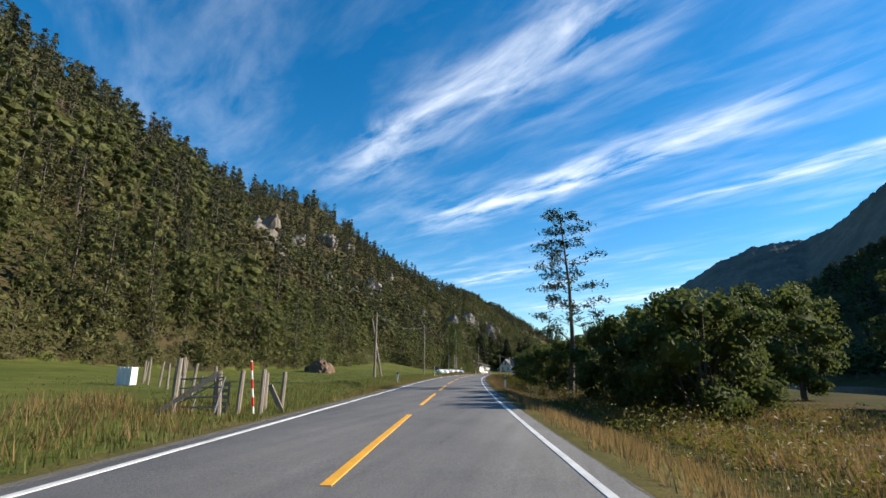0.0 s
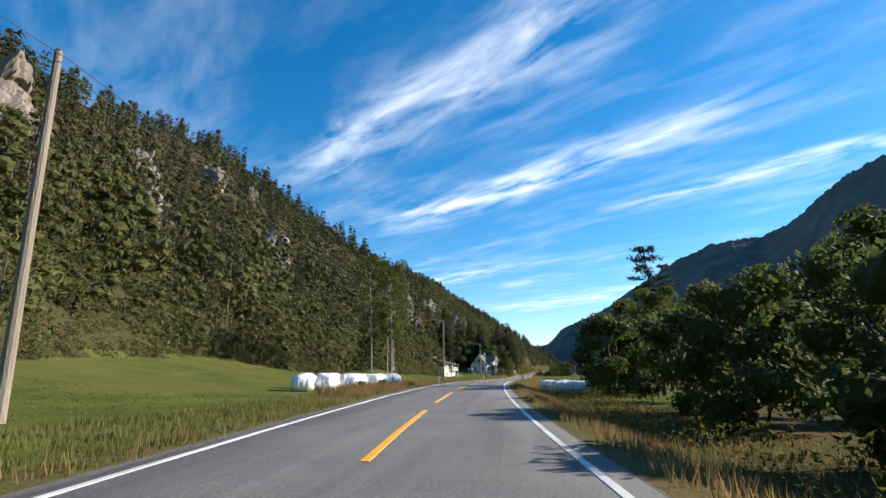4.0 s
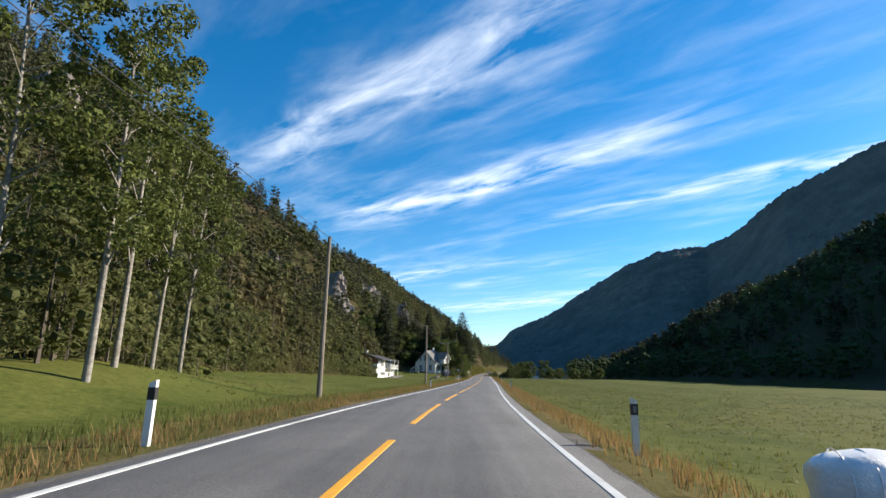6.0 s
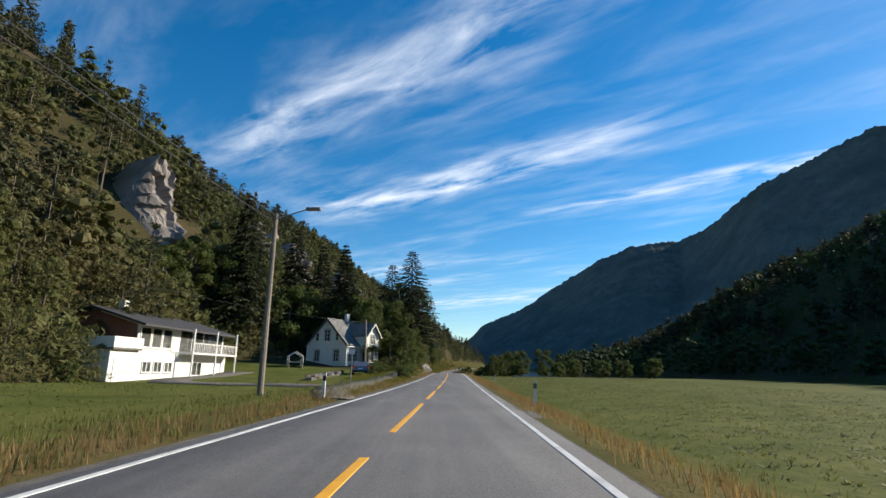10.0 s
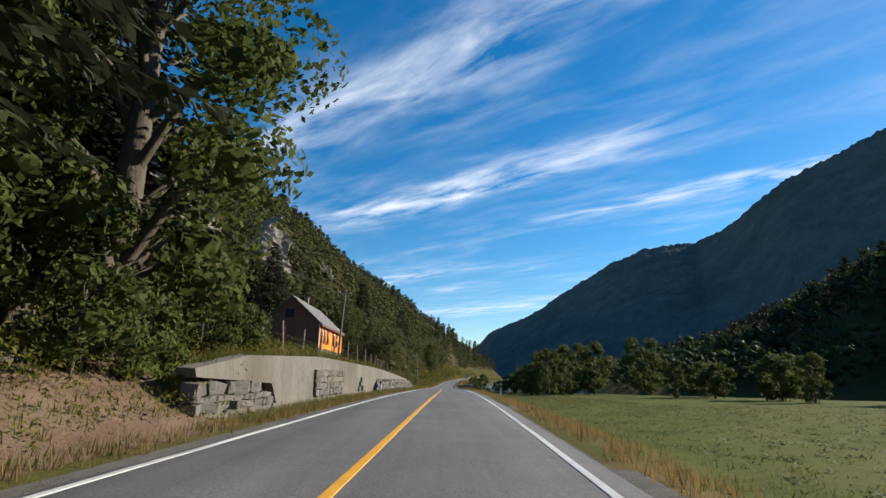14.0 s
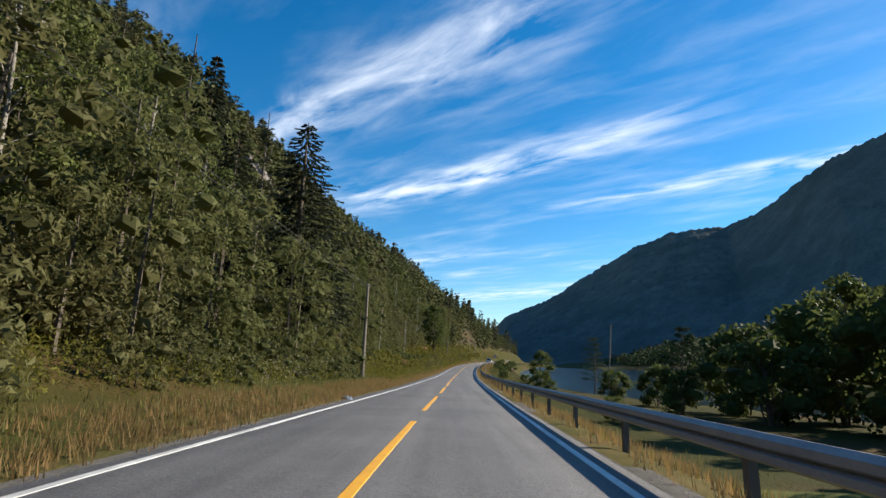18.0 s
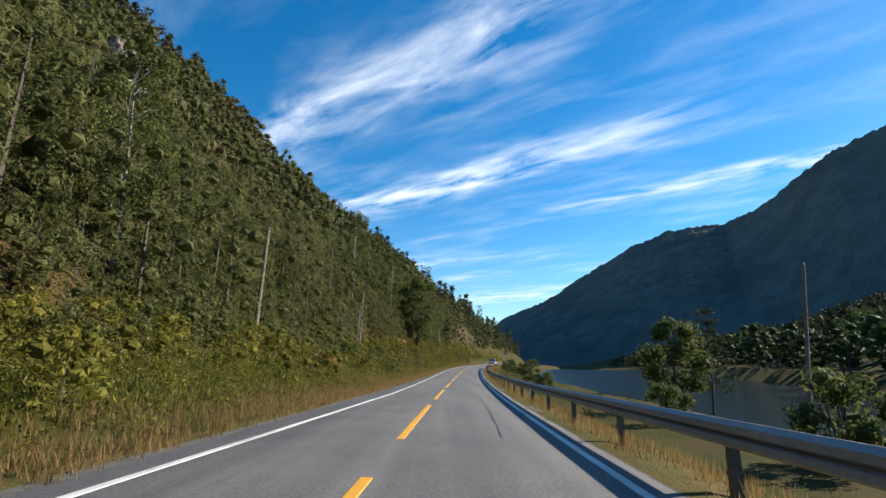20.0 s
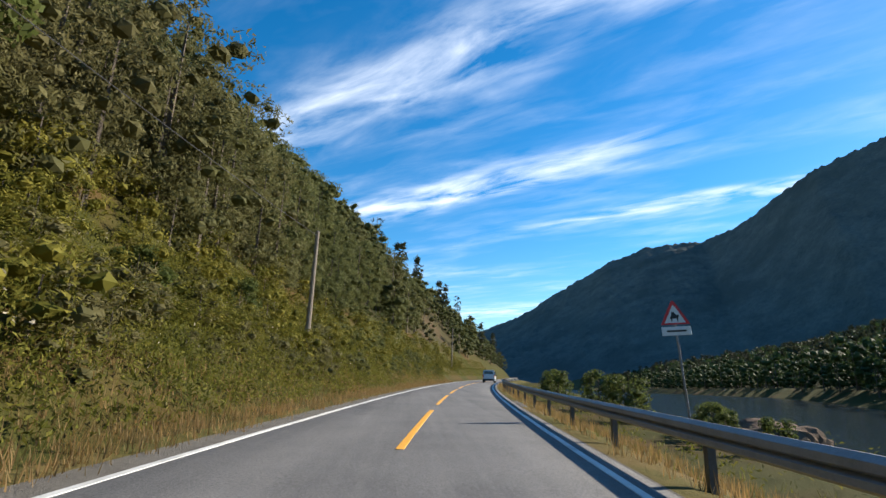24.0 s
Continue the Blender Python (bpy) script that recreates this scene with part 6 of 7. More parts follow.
# ---------------------------------------------------------------- retaining wall with concrete and stones
def retaining_wall():
    e = tagged(new("wall_retaining"), "retaining wall of rough stones under a concrete cap", "wall", kind="structure")
    s = np.arange(317.0, 389.1, 1.0)
    top = np.interp(s, [317, 320, 328, 345, 360, 380, 389], [1.3, 1.7, 1.95, 1.85, 1.6, 1.2, 0.6])
    low = np.interp(s, [317, 322, 323, 342, 345, 356, 368, 378, 389], [1.1, 0.9, -0.3, -0.3, 1.05, 1.12, 1.16, 1.14, 0.52])
    Df, Db = -4.65, -5.1

    def slab(name, lo, hi, df, db, label, material):
        V_, F_ = [], []
        for a, l, h in zip(s, lo, hi):
            w = wob(a, 0, 0.8) * 0.02
            V_ += [world(a, df + 0.05 + w, l), world(a, df + w, h), world(a, db, h + 0.02), world(a, db, l)]
        for i in range(len(s) - 1):
            for k in range(4):
                F_.append((i * 4 + k, i * 4 + (k + 1) % 4, i * 4 + 4 + (k + 1) % 4, i * 4 + 4 + k))
        k = (len(s) - 1) * 4
        F_ += [(3, 2, 1, 0), (k, k + 1, k + 2, k + 3)]
        return link(name, mesh_np(name, V_, F_, material), e, label)
    slab("concrete_face", low, top, Df, Db, "stained concrete face", CONCRETE)
    slab("backing", np.full(len(s), -0.4), np.maximum(low, 0.1) + 0.05, Df - 0.22, Db - 0.05, "dark earth core", FLOOR)
    rs = random.Random(4)
    meshes = []
    for k in range(10):
        b = bmesh.new()
        box(b, -0.5, -0.5, -0.5, 0.5, 0.5, 0.5)
        tilt = [rs.uniform(-0.16, 0.16) for _ in range(4)]
        for v in b.verts:
            # four-sided stones with slanting ends and beds
            v.co.z += v.co.y * (tilt[0] if v.co.z > 0 else tilt[1]) * 1.4
            v.co.y += v.co.z * (tilt[2] if v.co.y > 0 else tilt[3]) * 1.6
        bmesh.ops.bevel(b, geom=list(b.edges), offset=0.07, segments=1, affect="EDGES")
        for v in b.verts:
            v.co += Vector([rs.uniform(-0.05, 0.05) for _ in range(3)])
        me = bpy.data.meshes.new("stone")
        b.to_mesh(me)
        b.free()
        me.materials.append(STONE)
        meshes.append(me)
    count = 0

    def lay(s0, s1, lo, hi, d, rowh, cap):
        nonlocal count
        z = lo
        while z < hi(s0) - 0.05 or z < hi(s1) - 0.05:
            h = rowh * rs.uniform(0.55, 1.45)
            q = s0 + rs.uniform(-0.2, 0.1)
            while q < s1 and count < cap:
                w = rs.choice((rs.uniform(0.25, 0.5), rs.uniform(0.45, 0.9), rs.uniform(0.7, 1.35)))
                if z + h * 0.5 < hi(q + w / 2):
                    ob = link("stone", meshes[rs.randrange(10)], e)
                    ob.matrix_world = place(q + w / 2, d + rs.uniform(-0.04, 0.05), z + h / 2, rs.uniform(-7, 7)) @ pose(0, 0, 0, rs.uniform(-5, 5), rs.uniform(-5, 5), 0) @ Matrix.Diagonal((rs.uniform(0.32, 0.48), w * 1.0, h * rs.uniform(0.88, 1.12), 1))
                    count += 1
                q += w
            z += h
    lay(317.0, 323.0, -0.02, lambda q: float(np.interp(q, s, low)), Df - 0.10, 0.24, 40)
    lay(345.0, 388.5, -0.02, lambda q: float(np.interp(q, s, low)), Df - 0.06, 0.235, 540)
    # a patch where the concrete has broken away
    for i in range(40):
        ob = link("stone", meshes[i % 10], e)
        ob.matrix_world = place(327.4 + (i % 9) * 0.62 if i < 36 else 337.6 + (i % 4) * 0.4, Df + 0.03, 0.45 + (i // 9 if i < 36 else i % 3) * 0.27, rs.uniform(-5, 5)) @ pose(0, 0, 0, 0, rs.uniform(-6, 6), 0) @ Matrix.Diagonal((0.26, 0.6, 0.26, 1))
    # tumbled stones before the wall and under the trees
    f = tagged(new("rubble_wall"), "old dry stone wall of pale slabs under roadside trees", "stone wall")
    for row in range(6):
        q = 298.6 + rs.uniform(0, 0.6)
        while q < 316:
            w = rs.uniform(0.35, 1.15)
            dd = -7.25 + 0.10 * math.sin(q) + rs.uniform(-0.08, 0.10) - 0.05 * row
            top = 5 if 301 < q < 312 else 3
            if row < top or (row == top and rs.random() < 0.5):
                ob = link("stone", meshes[rs.randrange(10)], f)
                ob.matrix_world = place(q + w / 2, dd, float(ground(q + w / 2, -7.2)) + 0.06 + row * 0.185, rs.uniform(-9, 9)) @ pose(0, 0, 0, rs.uniform(-5, 5), rs.uniform(-4, 4), 0) @ Matrix.Diagonal((0.42, w, rs.uniform(0.14, 0.23), 1))
            q += w + rs.uniform(0.0, 0.10)
    # slabs that slid down the bank
    for i in range(16):
        q, dd = 299 + rs.uniform(0, 10), -rs.uniform(5.2, 6.9)
        ob = link("stone", meshes[rs.randrange(10)], f)
        ob.matrix_world = place(q, dd, float(ground(q, dd)) + 0.04, rs.uniform(-60, 60)) @ pose(0, 0, 0, rs.uniform(-14, 14), rs.uniform(8, 26), 0) @ Matrix.Diagonal((rs.uniform(0.2, 0.4), rs.uniform(0.25, 0.6), rs.uniform(0.1, 0.18), 1))
    g2 = tagged(new("garden_wall"), "low dry stone garden wall beside the driveway", "stone wall")
    for i in range(60):
        q = 262 + i * 0.27
        dd = -11.6 + rs.uniform(-0.2, 0.2) - (q - 270) * 0.05
        ob = link("stone", meshes[rs.randrange(10)], g2)
        ob.matrix_world = place(q, dd, float(ground(q, dd)) + 0.12 + 0.22 * (i % 2), rs.uniform(-30, 30)) @ Matrix.Diagonal((0.4, rs.uniform(0.4, 0.8), 0.25, 1))


retaining_wall()


# ---------------------------------------------------------------- fences
def fence_post(h, r, material):
    b = bmesh.new()
    tube(b, (0, 0, -0.35), (0, 0, h), r, r * 0.85, n=7)
    me = bpy.data.meshes.new("fence_post")
    b.to_mesh(me)
    b.free()
    me.materials.append(material)
    return me


def fence(label, posts, h, r, material, wires=()):
    e = thing("fence", label, "fence")
    me = fence_post(h, r, material)
    rs = random.Random(len(posts) + int(h * 10))
    tops = []
    for s, d in posts:
        ob = link("fence_post", me, e)
        m = place(s, d) @ pose(0, 0, 0, rs.uniform(-4, 4), rs.uniform(-4, 4), 0)
        ob.matrix_world = m @ Matrix.Diagonal((1, 1, rs.uniform(0.85, 1.12), 1))
        tops.append(m)
    for z in wires:
        b = bmesh.new()
        for p, q in zip(tops, tops[1:]):
            tube(b, p @ Vector((0, 0, z)), q @ Vector((0, 0, z)), 0.003, n=3)
        part("wire", b, DARK_STEEL, e)
    return e


fence("tall pale fence posts with wire above the wall", [(321 + i * 3.1, -6.6 - 0.5 * math.sin(i * 0.5)) for i in range(24)], 1.65, 0.055, BARE_WOOD, (0.3, 0.7, 1.1))
fence("rusty iron fence stakes beside the house", [(331 + i * 3.6, -7.4) for i in range(10)], 1.5, 0.025, RED_PAINT)
fence("weathered wooden meadow fence posts with wire", [(14.9, -5.5), (16.4, -6.3), (15.7, -7.0), (17.2, -7.5), (18.6, -8.6), (20.2, -9.8), (21.8, -11.0), (23.2, -12.2), (24.6, -13.6), (26.4, -15.0), (28.4, -16.2)], 1.15, 0.055, BARE_WOOD, (0.5, 0.95))
fence("old leaning fence posts by the meadow gate", [(14.1, -4.55), (14.4, -4.05), (15.6, -4.4), (15.9, -4.0), (12.6, -5.5), (13.3, -4.7)], 1.2, 0.075, BARE_WOOD)


def meadow_gate():
    e = thing("meadow_gate", "grey tubular gate leaning between old posts", "gate", place(13.0, -5.25, None, -24) @ pose(0, 0, 0, -14, 0, 0) @ Matrix.Diagonal((0.62, 0.62, 0.8, 1)))
    b = bmesh.new()
    for z in (0.15, 0.45, 0.75, 1.05):
        tube(b, (-1.3, 0, z), (1.3, 0, z + 0.08), 0.025, n=6)
    for x in (-1.3, 0, 1.3):
        tube(b, (x, 0, 0.05), (x, 0, 1.15), 0.028, n=6)
    part("gate_frame", b, STEEL, e)
    b = bmesh.new()
    tube(b, (-1.3, 0.01, 0.15), (1.3, 0.01, 1.1), 0.022, n=6)
    part("brace", b, STEEL, e)
    p = thing("pallet", "weathered wooden pallet standing by the gate", "pallet", place(14.0, -5.0, None, 12) @ Matrix.Diagonal((0.5, 0.8, 0.75, 1)))
    for i in range(5):
        part("board", bx(-0.4, -0.02, 0.02 + i * 0.22, 0.4, 0.02, 0.14 + i * 0.22), BARE_WOOD, p)
    for x in (-0.36, 0, 0.36):
        part("bearer", bx(x - 0.04, 0.02, 0, x + 0.04, 0.1, 1.05), BARE_WOOD, p)
    q = thing("leaning_plank", "grey plank leaning against a fence post", "plank", place(12.2, -5.0, None, 15))
    part("board", prism(bmesh.new(), [(-0.9, -0.05), (-0.75, -0.05), (0.75, 1.0), (0.6, 1.05)], -0.03, 0.03), BARE_WOOD, q)
    k = thing("leaning_plank", "pale plank leaning beside the road", "plank", place(15.3, -3.75, None, 0) @ Matrix.Diagonal((0.8, 1, 0.72, 1)))
    part("board", prism(bmesh.new(), [(-0.1, -0.05), (0.1, -0.05), (-0.45, 1.05), (-0.6, 1.0)], -0.03, 0.03), BARE_WOOD, k)
    c = thing("white_crate", "white slatted crate on the meadow", "crate", place(23.6, -14.0) @ Matrix.Diagonal((0.5, 0.5, 0.75, 1)))
    for x in (-0.55, -0.2, 0.2, 0.55):
        part("slat", bx(x - 0.12, -0.5, 0.0, x + 0.12, -0.45, 1.1), WHITE_PLASTIC, c)
    part("body", bx(-0.65, -0.44, 0.02, 0.65, 0.5, 1.08, bevel=0.02), WHITE_PLASTIC, c)
    r = thing("marker_stake", "red and white snow stake by the fence", "stake", place(14.3, -4.2) @ pose(0, 0, 0, 3, -6, 0) @ Matrix.Diagonal((1, 1, 0.68, 1)))
    part("shaft", tube(bmesh.new(), (0, 0, -0.3), (0, 0, 2.1), 0.03), WHITE_PLASTIC, r)
    for z in (0.3, 1.0, 1.7):
        part("red_band", tube(bmesh.new(), (0, 0, z), (0, 0, z + 0.35), 0.033), RED_SIGN, r)


meadow_gate()

# ---------------------------------------------------------------- single trees and bushes near the road
TALL_BIRCH = [make_broadleaf("birch", 101 + i, 17 + i, 3.0, 4.5, 6000, 0.14, BIRCH, LEAF_LIGHT, 22, 0.115) for i in range(2)]
BROAD = [make_broadleaf("broadleaf", 111 + i, 9.5, 3.4, 0.4, 3200, 0.22, BARK, LEAF, 12, 0.18, core=0.6) for i in range(3)]
NEAR_BROAD = [make_broadleaf("near_broadleaf", 115 + i, 10.5, 3.4, 1.6, 6500, 0.15, BARK, LEAF, 16, 0.17, core=0.34) for i in range(2)]
ASH = make_broadleaf("ash", 121, 14.5, 5.4, 0.8, 14000, 0.16, BARK, LEAF, 26, 0.36, core=0.36)
BUSH = [make_broadleaf("bush", 131 + i, 3.0, 1.7, 0.1, 2000, 0.115, BARK, LEAF, 11, 0.05, stems=4, core=0.55) for i in range(3)]
BIG_BUSH = [make_broadleaf("big_bush", 141 + i, 5.4, 3.0, 0.2, 4200, 0.14, BARK, LEAF, 15, 0.09, stems=4, core=0.7) for i in range(3)]
TALL_BUSH = [make_broadleaf("tall_bush", 171 + i, 6.6, 2.1, 0.1, 2600, 0.16, BARK, LEAF_LIGHT, 16, 0.09, stems=3, core=0.6) for i in range(2)]
FAR_BUSH = [make_broadleaf("far_bush", 145 + i, 5.4, 3.0, 0.2, 1700, 0.22, BARK, LEAF, 13, 0.09, stems=4, core=0.7) for i in range(3)]
SPRUCE = [make_spruce("spruce", 151 + i, 20.0, 5.3 + 0.4 * i, 36, 9, 0.7) for i in range(2)]
NEAR_SPRUCE = [make_spruce("near_spruce", 157, 20.0, 5.2, 44, 26, 0.34, base=0.24, taper=0.62, stem=0.026)]
PINE_T = [make_pine("pine", 161, 13.2, 3.2, 4.6, 5200, 0.085), make_pine("pine", 162, 11.5, 2.2, 7.6, 3200, 0.085, 6)]


def planter(name, meshes, label, category, group, spots):
    """One of each kind with its parts, and copies at (s, d, scale, turn)."""
    first = [None] * len(meshes)
    for i, (s, d, k, a) in enumerate(spots):
        j = i % len(meshes)
        m = place(s, d, None, a) @ Matrix.Diagonal((k, k, k, 1))
        if first[j] is None:
            first[j] = tree_thing(name, meshes[j], label, category, group)
            first[j].matrix_world = m
        else:
            c = copy_thing(first[j], Matrix.Identity(4))
            c.matrix_world = m


planter("birch_tree", TALL_BIRCH, "tall slender birch with white bark at the meadow edge", "tree", "birches", [
    (146.5, -10.6, 0.85, 10), (144.5, -12.4, 0.8, 80), (149.5, -12.0, 0.85, 150), (152, -12.2, 0.7, 200), (155, -12.8, 0.75, 260), (302.8, -9.4, 0.56, 120),
    (302, -30, 0.8, 20), (297, -34, 0.8, 90), (398, -11, 0.6, 15), (403, -9.5, 0.62, 100), (410, -11, 0.7, 170), (417, -13, 0.66, 250), (425, -14.5, 0.72, 300), (438, -12, 0.6, 30), (455, -12.5, 0.66, 70), (520.5, -12.0, 0.78, 130), (512, -14.5, 0.8, 220), (508, -15.5, 0.85, 300)])
planter("deciduous_tree", BROAD, "full-leaved green broadleaf tree", "tree", "broadleaf trees", [
    (302, -16, 1.2, 10), (311, -16, 1.2, 250), (318, -13, 1.1, 200), (323, -16, 1.1, 300), (298, -25, 1.1, 240), (292, -33, 1.1, 40), (303, -24, 1.25, 100), (307, -20, 1.2, 10), (287, -36, 1.0, 300), (281, -36, 0.9, 60),
    (27, 17, 0.7, 70), (21, 25, 0.8, 0), (29, 27, 0.9, 200), (38, 25, 0.9, 310), (46, 17, 0.8, 140), (58, 17, 0.7, 220), (70, 18, 0.75, 290), (84, 18, 0.8, 20), (97, 18, 0.75, 80), (108, 17, 0.85, 160), (131.5, 14.2, 0.86, 230), (136, 17.5, 0.9, 130), (462, 11.5, 0.5, 10), (404, 19, 0.85, 60), (412, 24, 0.95, 120), (395, 26, 0.95, 200), (388, 32, 1.0, 40), (414, 22, 0.95, 30), (420, 21, 0.8, 170), (402, 24, 1.0, 220)])
planter("leafy_tree", NEAR_BROAD, "dense leafy broadleaf tree standing over the road", "tree", "trees over the road", [
    (313.6, -8.4, 0.78, 50), (300.5, -12.5, 1.05, 140), (304, -9.5, 1.1, 210), (307.5, -12.5, 1.1, 280), (295.6, -6.0, 0.6, 30), (298.2, -5.6, 0.66, 90), (526.6, -8.2, 1.3, 0), (529.0, -9.4, 1.2, 170), (298, -12.8, 0.9, 200), (127, 14.4, 0.8, 60), (119.0, 13.8, 0.6, 150)])
planter("ash_tree", [ASH], "large old ash with thick grey trunk beside the road", "tree", "", [(317.8, -7.5, 1.12, 25)])
planter("spruce_tree", SPRUCE, "tall dark spruce with drooping branches", "tree", "spruces", [
    (302.6, -17.5, 0.98, 0), (307.4, -22.5, 0.98, 100), (293, -31, 1.0, 40), (306, -27, 1.0, 70), (313, -19, 0.95, 20), (385, -27, 0.85, 20), (388.5, -31, 0.8, 110), (430, -20, 0.8, 150), (411.5, -29, 0.7, 80), (398, -30, 0.75, 120)])
planter("roadside_spruce", NEAR_SPRUCE, "tall dark spruce with drooping branches beside the road", "tree", "spruces", [
    (308.2, -6.5, 1.04, 160), (319.5, -11.4, 1.0, 300), (424.7, -9.9, 0.84, 30), (420, -12.4, 0.66, 90)])
planter("pine_tree", PINE_T, "slender Scots pine with sparse flat branches", "tree", "roadside pines", [(37.1, 8.9, 1.0, 0), (135.5, 16.3, 1.1, 0), (486, 24, 0.8, 60), (452, 26, 0.9, 200)])
planter("bush", BUSH, "leafy green roadside bush", "bush", "roadside bushes", [
    (276.2, -4.6, 0.46, 130), (277.6, -4.8, 0.5, 200), (279.2, -4.6, 0.5, 250), (281.2, -4.8, 0.5, 310), (283.4, -4.7, 0.48, 20), (285.8, -4.9, 0.44, 90), (276.4, -7.9, 0.36, 30), (277.8, -7.9, 0.42, 60), (281.0, -7.4, 0.36, 100), (279.6, -8.0, 0.46, 180), (281.6, -8.2, 0.46, 220), (284.5, -8.6, 0.36, 70), (291.5, -6.6, 0.4, 300), (252, -24.5, 0.45, 20), (247, -26, 0.6, 80), (243, -25.5, 0.6, 150),
    (304, -6.0, 0.5, 40), (320.6, -6.4, 0.8, 70), (322.4, -6.0, 0.62, 160), (117, -5.4, 0.2, 0), (122, -5.2, 0.22, 60), (411, -25, 0.6, 100),
    (479, 7.6, 0.55, 30), (492.5, 8.4, 0.42, 100), (505, 9, 0.6, 220), (527, 10.5, 0.75, 20), (540.2, 9.2, 0.36, 60), (541.8, 9.5, 0.42, 130), (538.6, 9.8, 0.34, 200), (543.4, 10.2, 0.4, 280), (531, 12, 0.9, 90), (548, 8.5, 0.7, 200), (556, 9, 0.8, 300), (566, 8, 0.8, 40), (578, 9, 0.9, 120), (395, 8, 0.3, 10), (415, 7.5, 0.35, 70), (436, 8.4, 0.45, 140), (448, 9.5, 0.7, 210), (456, 8.8, 0.5, 260),
    (520, -6.8, 0.36, 0), (528, -7.2, 0.45, 100), (513, -7.4, 0.4, 200), (505, -7.2, 0.42, 300), (497, -7.6, 0.5, 50), (488, -7.8, 0.55, 150), (478, -8.2, 0.6, 250), (536, -7.6, 0.5, 30), (543, -8, 0.5, 90), (300, -6.0, 0.5, 20), (290, -6.2, 0.85, 70), (292.2, -5.6, 0.7, 130), (295, -5.7, 0.75, 200), (299, -6.2, 0.6, 260), (315.2, -6.2, 0.75, 150), (316.8, -6.0, 0.7, 280)])
planter("large_bush", BIG_BUSH, "large rounded willow bush beside the road", "bush", "large bushes", [
    (20.5, 10.6, 0.95, 0), (26, 9.8, 0.85, 70), (31.5, 10.2, 0.9, 140), (24, 12.8, 1.05, 40), (28.4, 13.4, 1.12, 100), (33.4, 13.0, 1.1, 250), (42, 9.8, 0.85, 210), (48.5, 9.4, 0.8, 280), (55, 9.9, 0.85, 30), (62, 9.5, 0.8, 100), (69, 9.8, 0.8, 170), (76, 9.8, 0.85, 240), (83, 10, 0.8, 310), (90, 10.2, 0.85, 50), (97, 10, 0.8, 120), (104, 9.9, 0.9, 190), (111, 10.6, 0.85, 260), (124.6, 10.6, 1.05, 80), (129.5, 12.6, 0.9, 150)])
planter("alder_tree", TALL_BUSH, "slender leafy alder standing alone on the river meadow", "tree", "meadow alders", [(377, 14.6, 1.0, 0), (381.5, 17.5, 0.85, 100), (386, 20, 0.8, 210), (366, 27, 0.7, 40), (352, 33, 0.7, 140)])
planter("willow_bush", FAR_BUSH, "rounded willow bush by the river meadow", "bush", "river bushes", [
    (398, 17.8, 1.0, 140), (403.5, 16.5, 0.9, 210), (409, 20.5, 1.0, 280), (416, 14.5, 0.7, 30), (412, 18, 1.0, 10), (418, 19, 1.1, 90), (423.5, 17.5, 0.95, 200), (376, 12.6, 0.3, 10), (422, 13.2, 0.5, 100), (428, 14.2, 0.5, 170), (434, 13, 0.45, 240), (365, 31, 0.8, 310), (371, 33, 0.8, 50), (358, 34, 0.9, 120), (392, 24, 1.0, 60), (390, 19, 0.9, 190), (347, 38, 0.8, 200), (340, 41, 0.8, 80), (330, 44, 0.8, 130)])


# ---------------------------------------------------------------- grass, weeds
def tufts(name, label, S, D, h, blades, material, lean=0.35, wide=0.02, zf=None, category="grass"):
    rs = np.random.default_rng(len(S) + blades)
    n = len(S)
    base = world(S, D, (ground(S, D) if zf is None else zf(S, D)) - 0.02)
    base = np.repeat(base, blades, 0) + np.concatenate([rs.normal(size=(n * blades, 2)) * 0.09, np.zeros((n * blades, 1))], 1)
    hh = np.repeat(np.broadcast_to(h, (n,)), blades) * rs.uniform(0.5, 1.25, n * blades)
    a = rs.uniform(0, 6.283, n * blades)
    dx, dy = np.cos(a), np.sin(a)
    w = wide * rs.uniform(0.7, 1.6, n * blades)
    side = np.stack([-dy * w, dx * w, np.zeros(n * blades)], 1)
    tip = np.stack([dx * hh * lean * rs.uniform(0.2, 1.6, n * blades), dy * hh * lean, hh], 1)
    v = np.stack([base - side, base + side, base + tip], 1)
    me = mesh_np(name, v.reshape(-1, 3), np.arange(n * blades * 3).reshape(-1, 3), material)
    return tagged(link(name, me), label, category, kind="stuff")


rg = np.random.default_rng(21)


def band(n, s0, s1, d0, d1):
    return rg.uniform(s0, s1, n), rg.uniform(d0, d1, n)


_a = [band(15000, 0, 600, 3.6, 6.2), band(7000, 0, 130, 3.7, 9.5), band(2600, 108, 286, -5.2, -3.3), band(300, 286, 317, -4.0, -3.3), band(500, 20, 108, -4.0, -3.3), band(11000, 392, 600, -5.6, -3.2), band(1800, 317, 392, -4.55, -3.35)]
tufts("dry_verge_grass", "tall dry straw-coloured verge grass", np.concatenate([q[0] for q in _a]), np.concatenate([q[1] for q in _a]), 0.27, 5, STRAW, wide=0.009)
_a = [band(5000, 6, 108, -7.0, -3.5), band(4000, -5, 600, 4.2, 7.5), band(11000, 5, 317, -7.0, -3.6), band(6500, 318, 392, -14, -5.1), band(900, 318, 389, -5.5, -5.08), band(7500, 392, 600, -8.6, -3.9), band(900, 325, 392, -4.5, -3.7)]
tufts("green_verge_grass", "green grass tufts along the road", np.concatenate([q[0] for q in _a]), np.concatenate([q[1] for q in _a]), 0.19, 5, BLADE, wide=0.010)
_a = [band(9000, 140, 345, 6.5, 22), band(3500, 345, 400, 6.5, 16), band(4500, 150, 262, -24, -6), band(3500, -5, 110, -20, -6)]
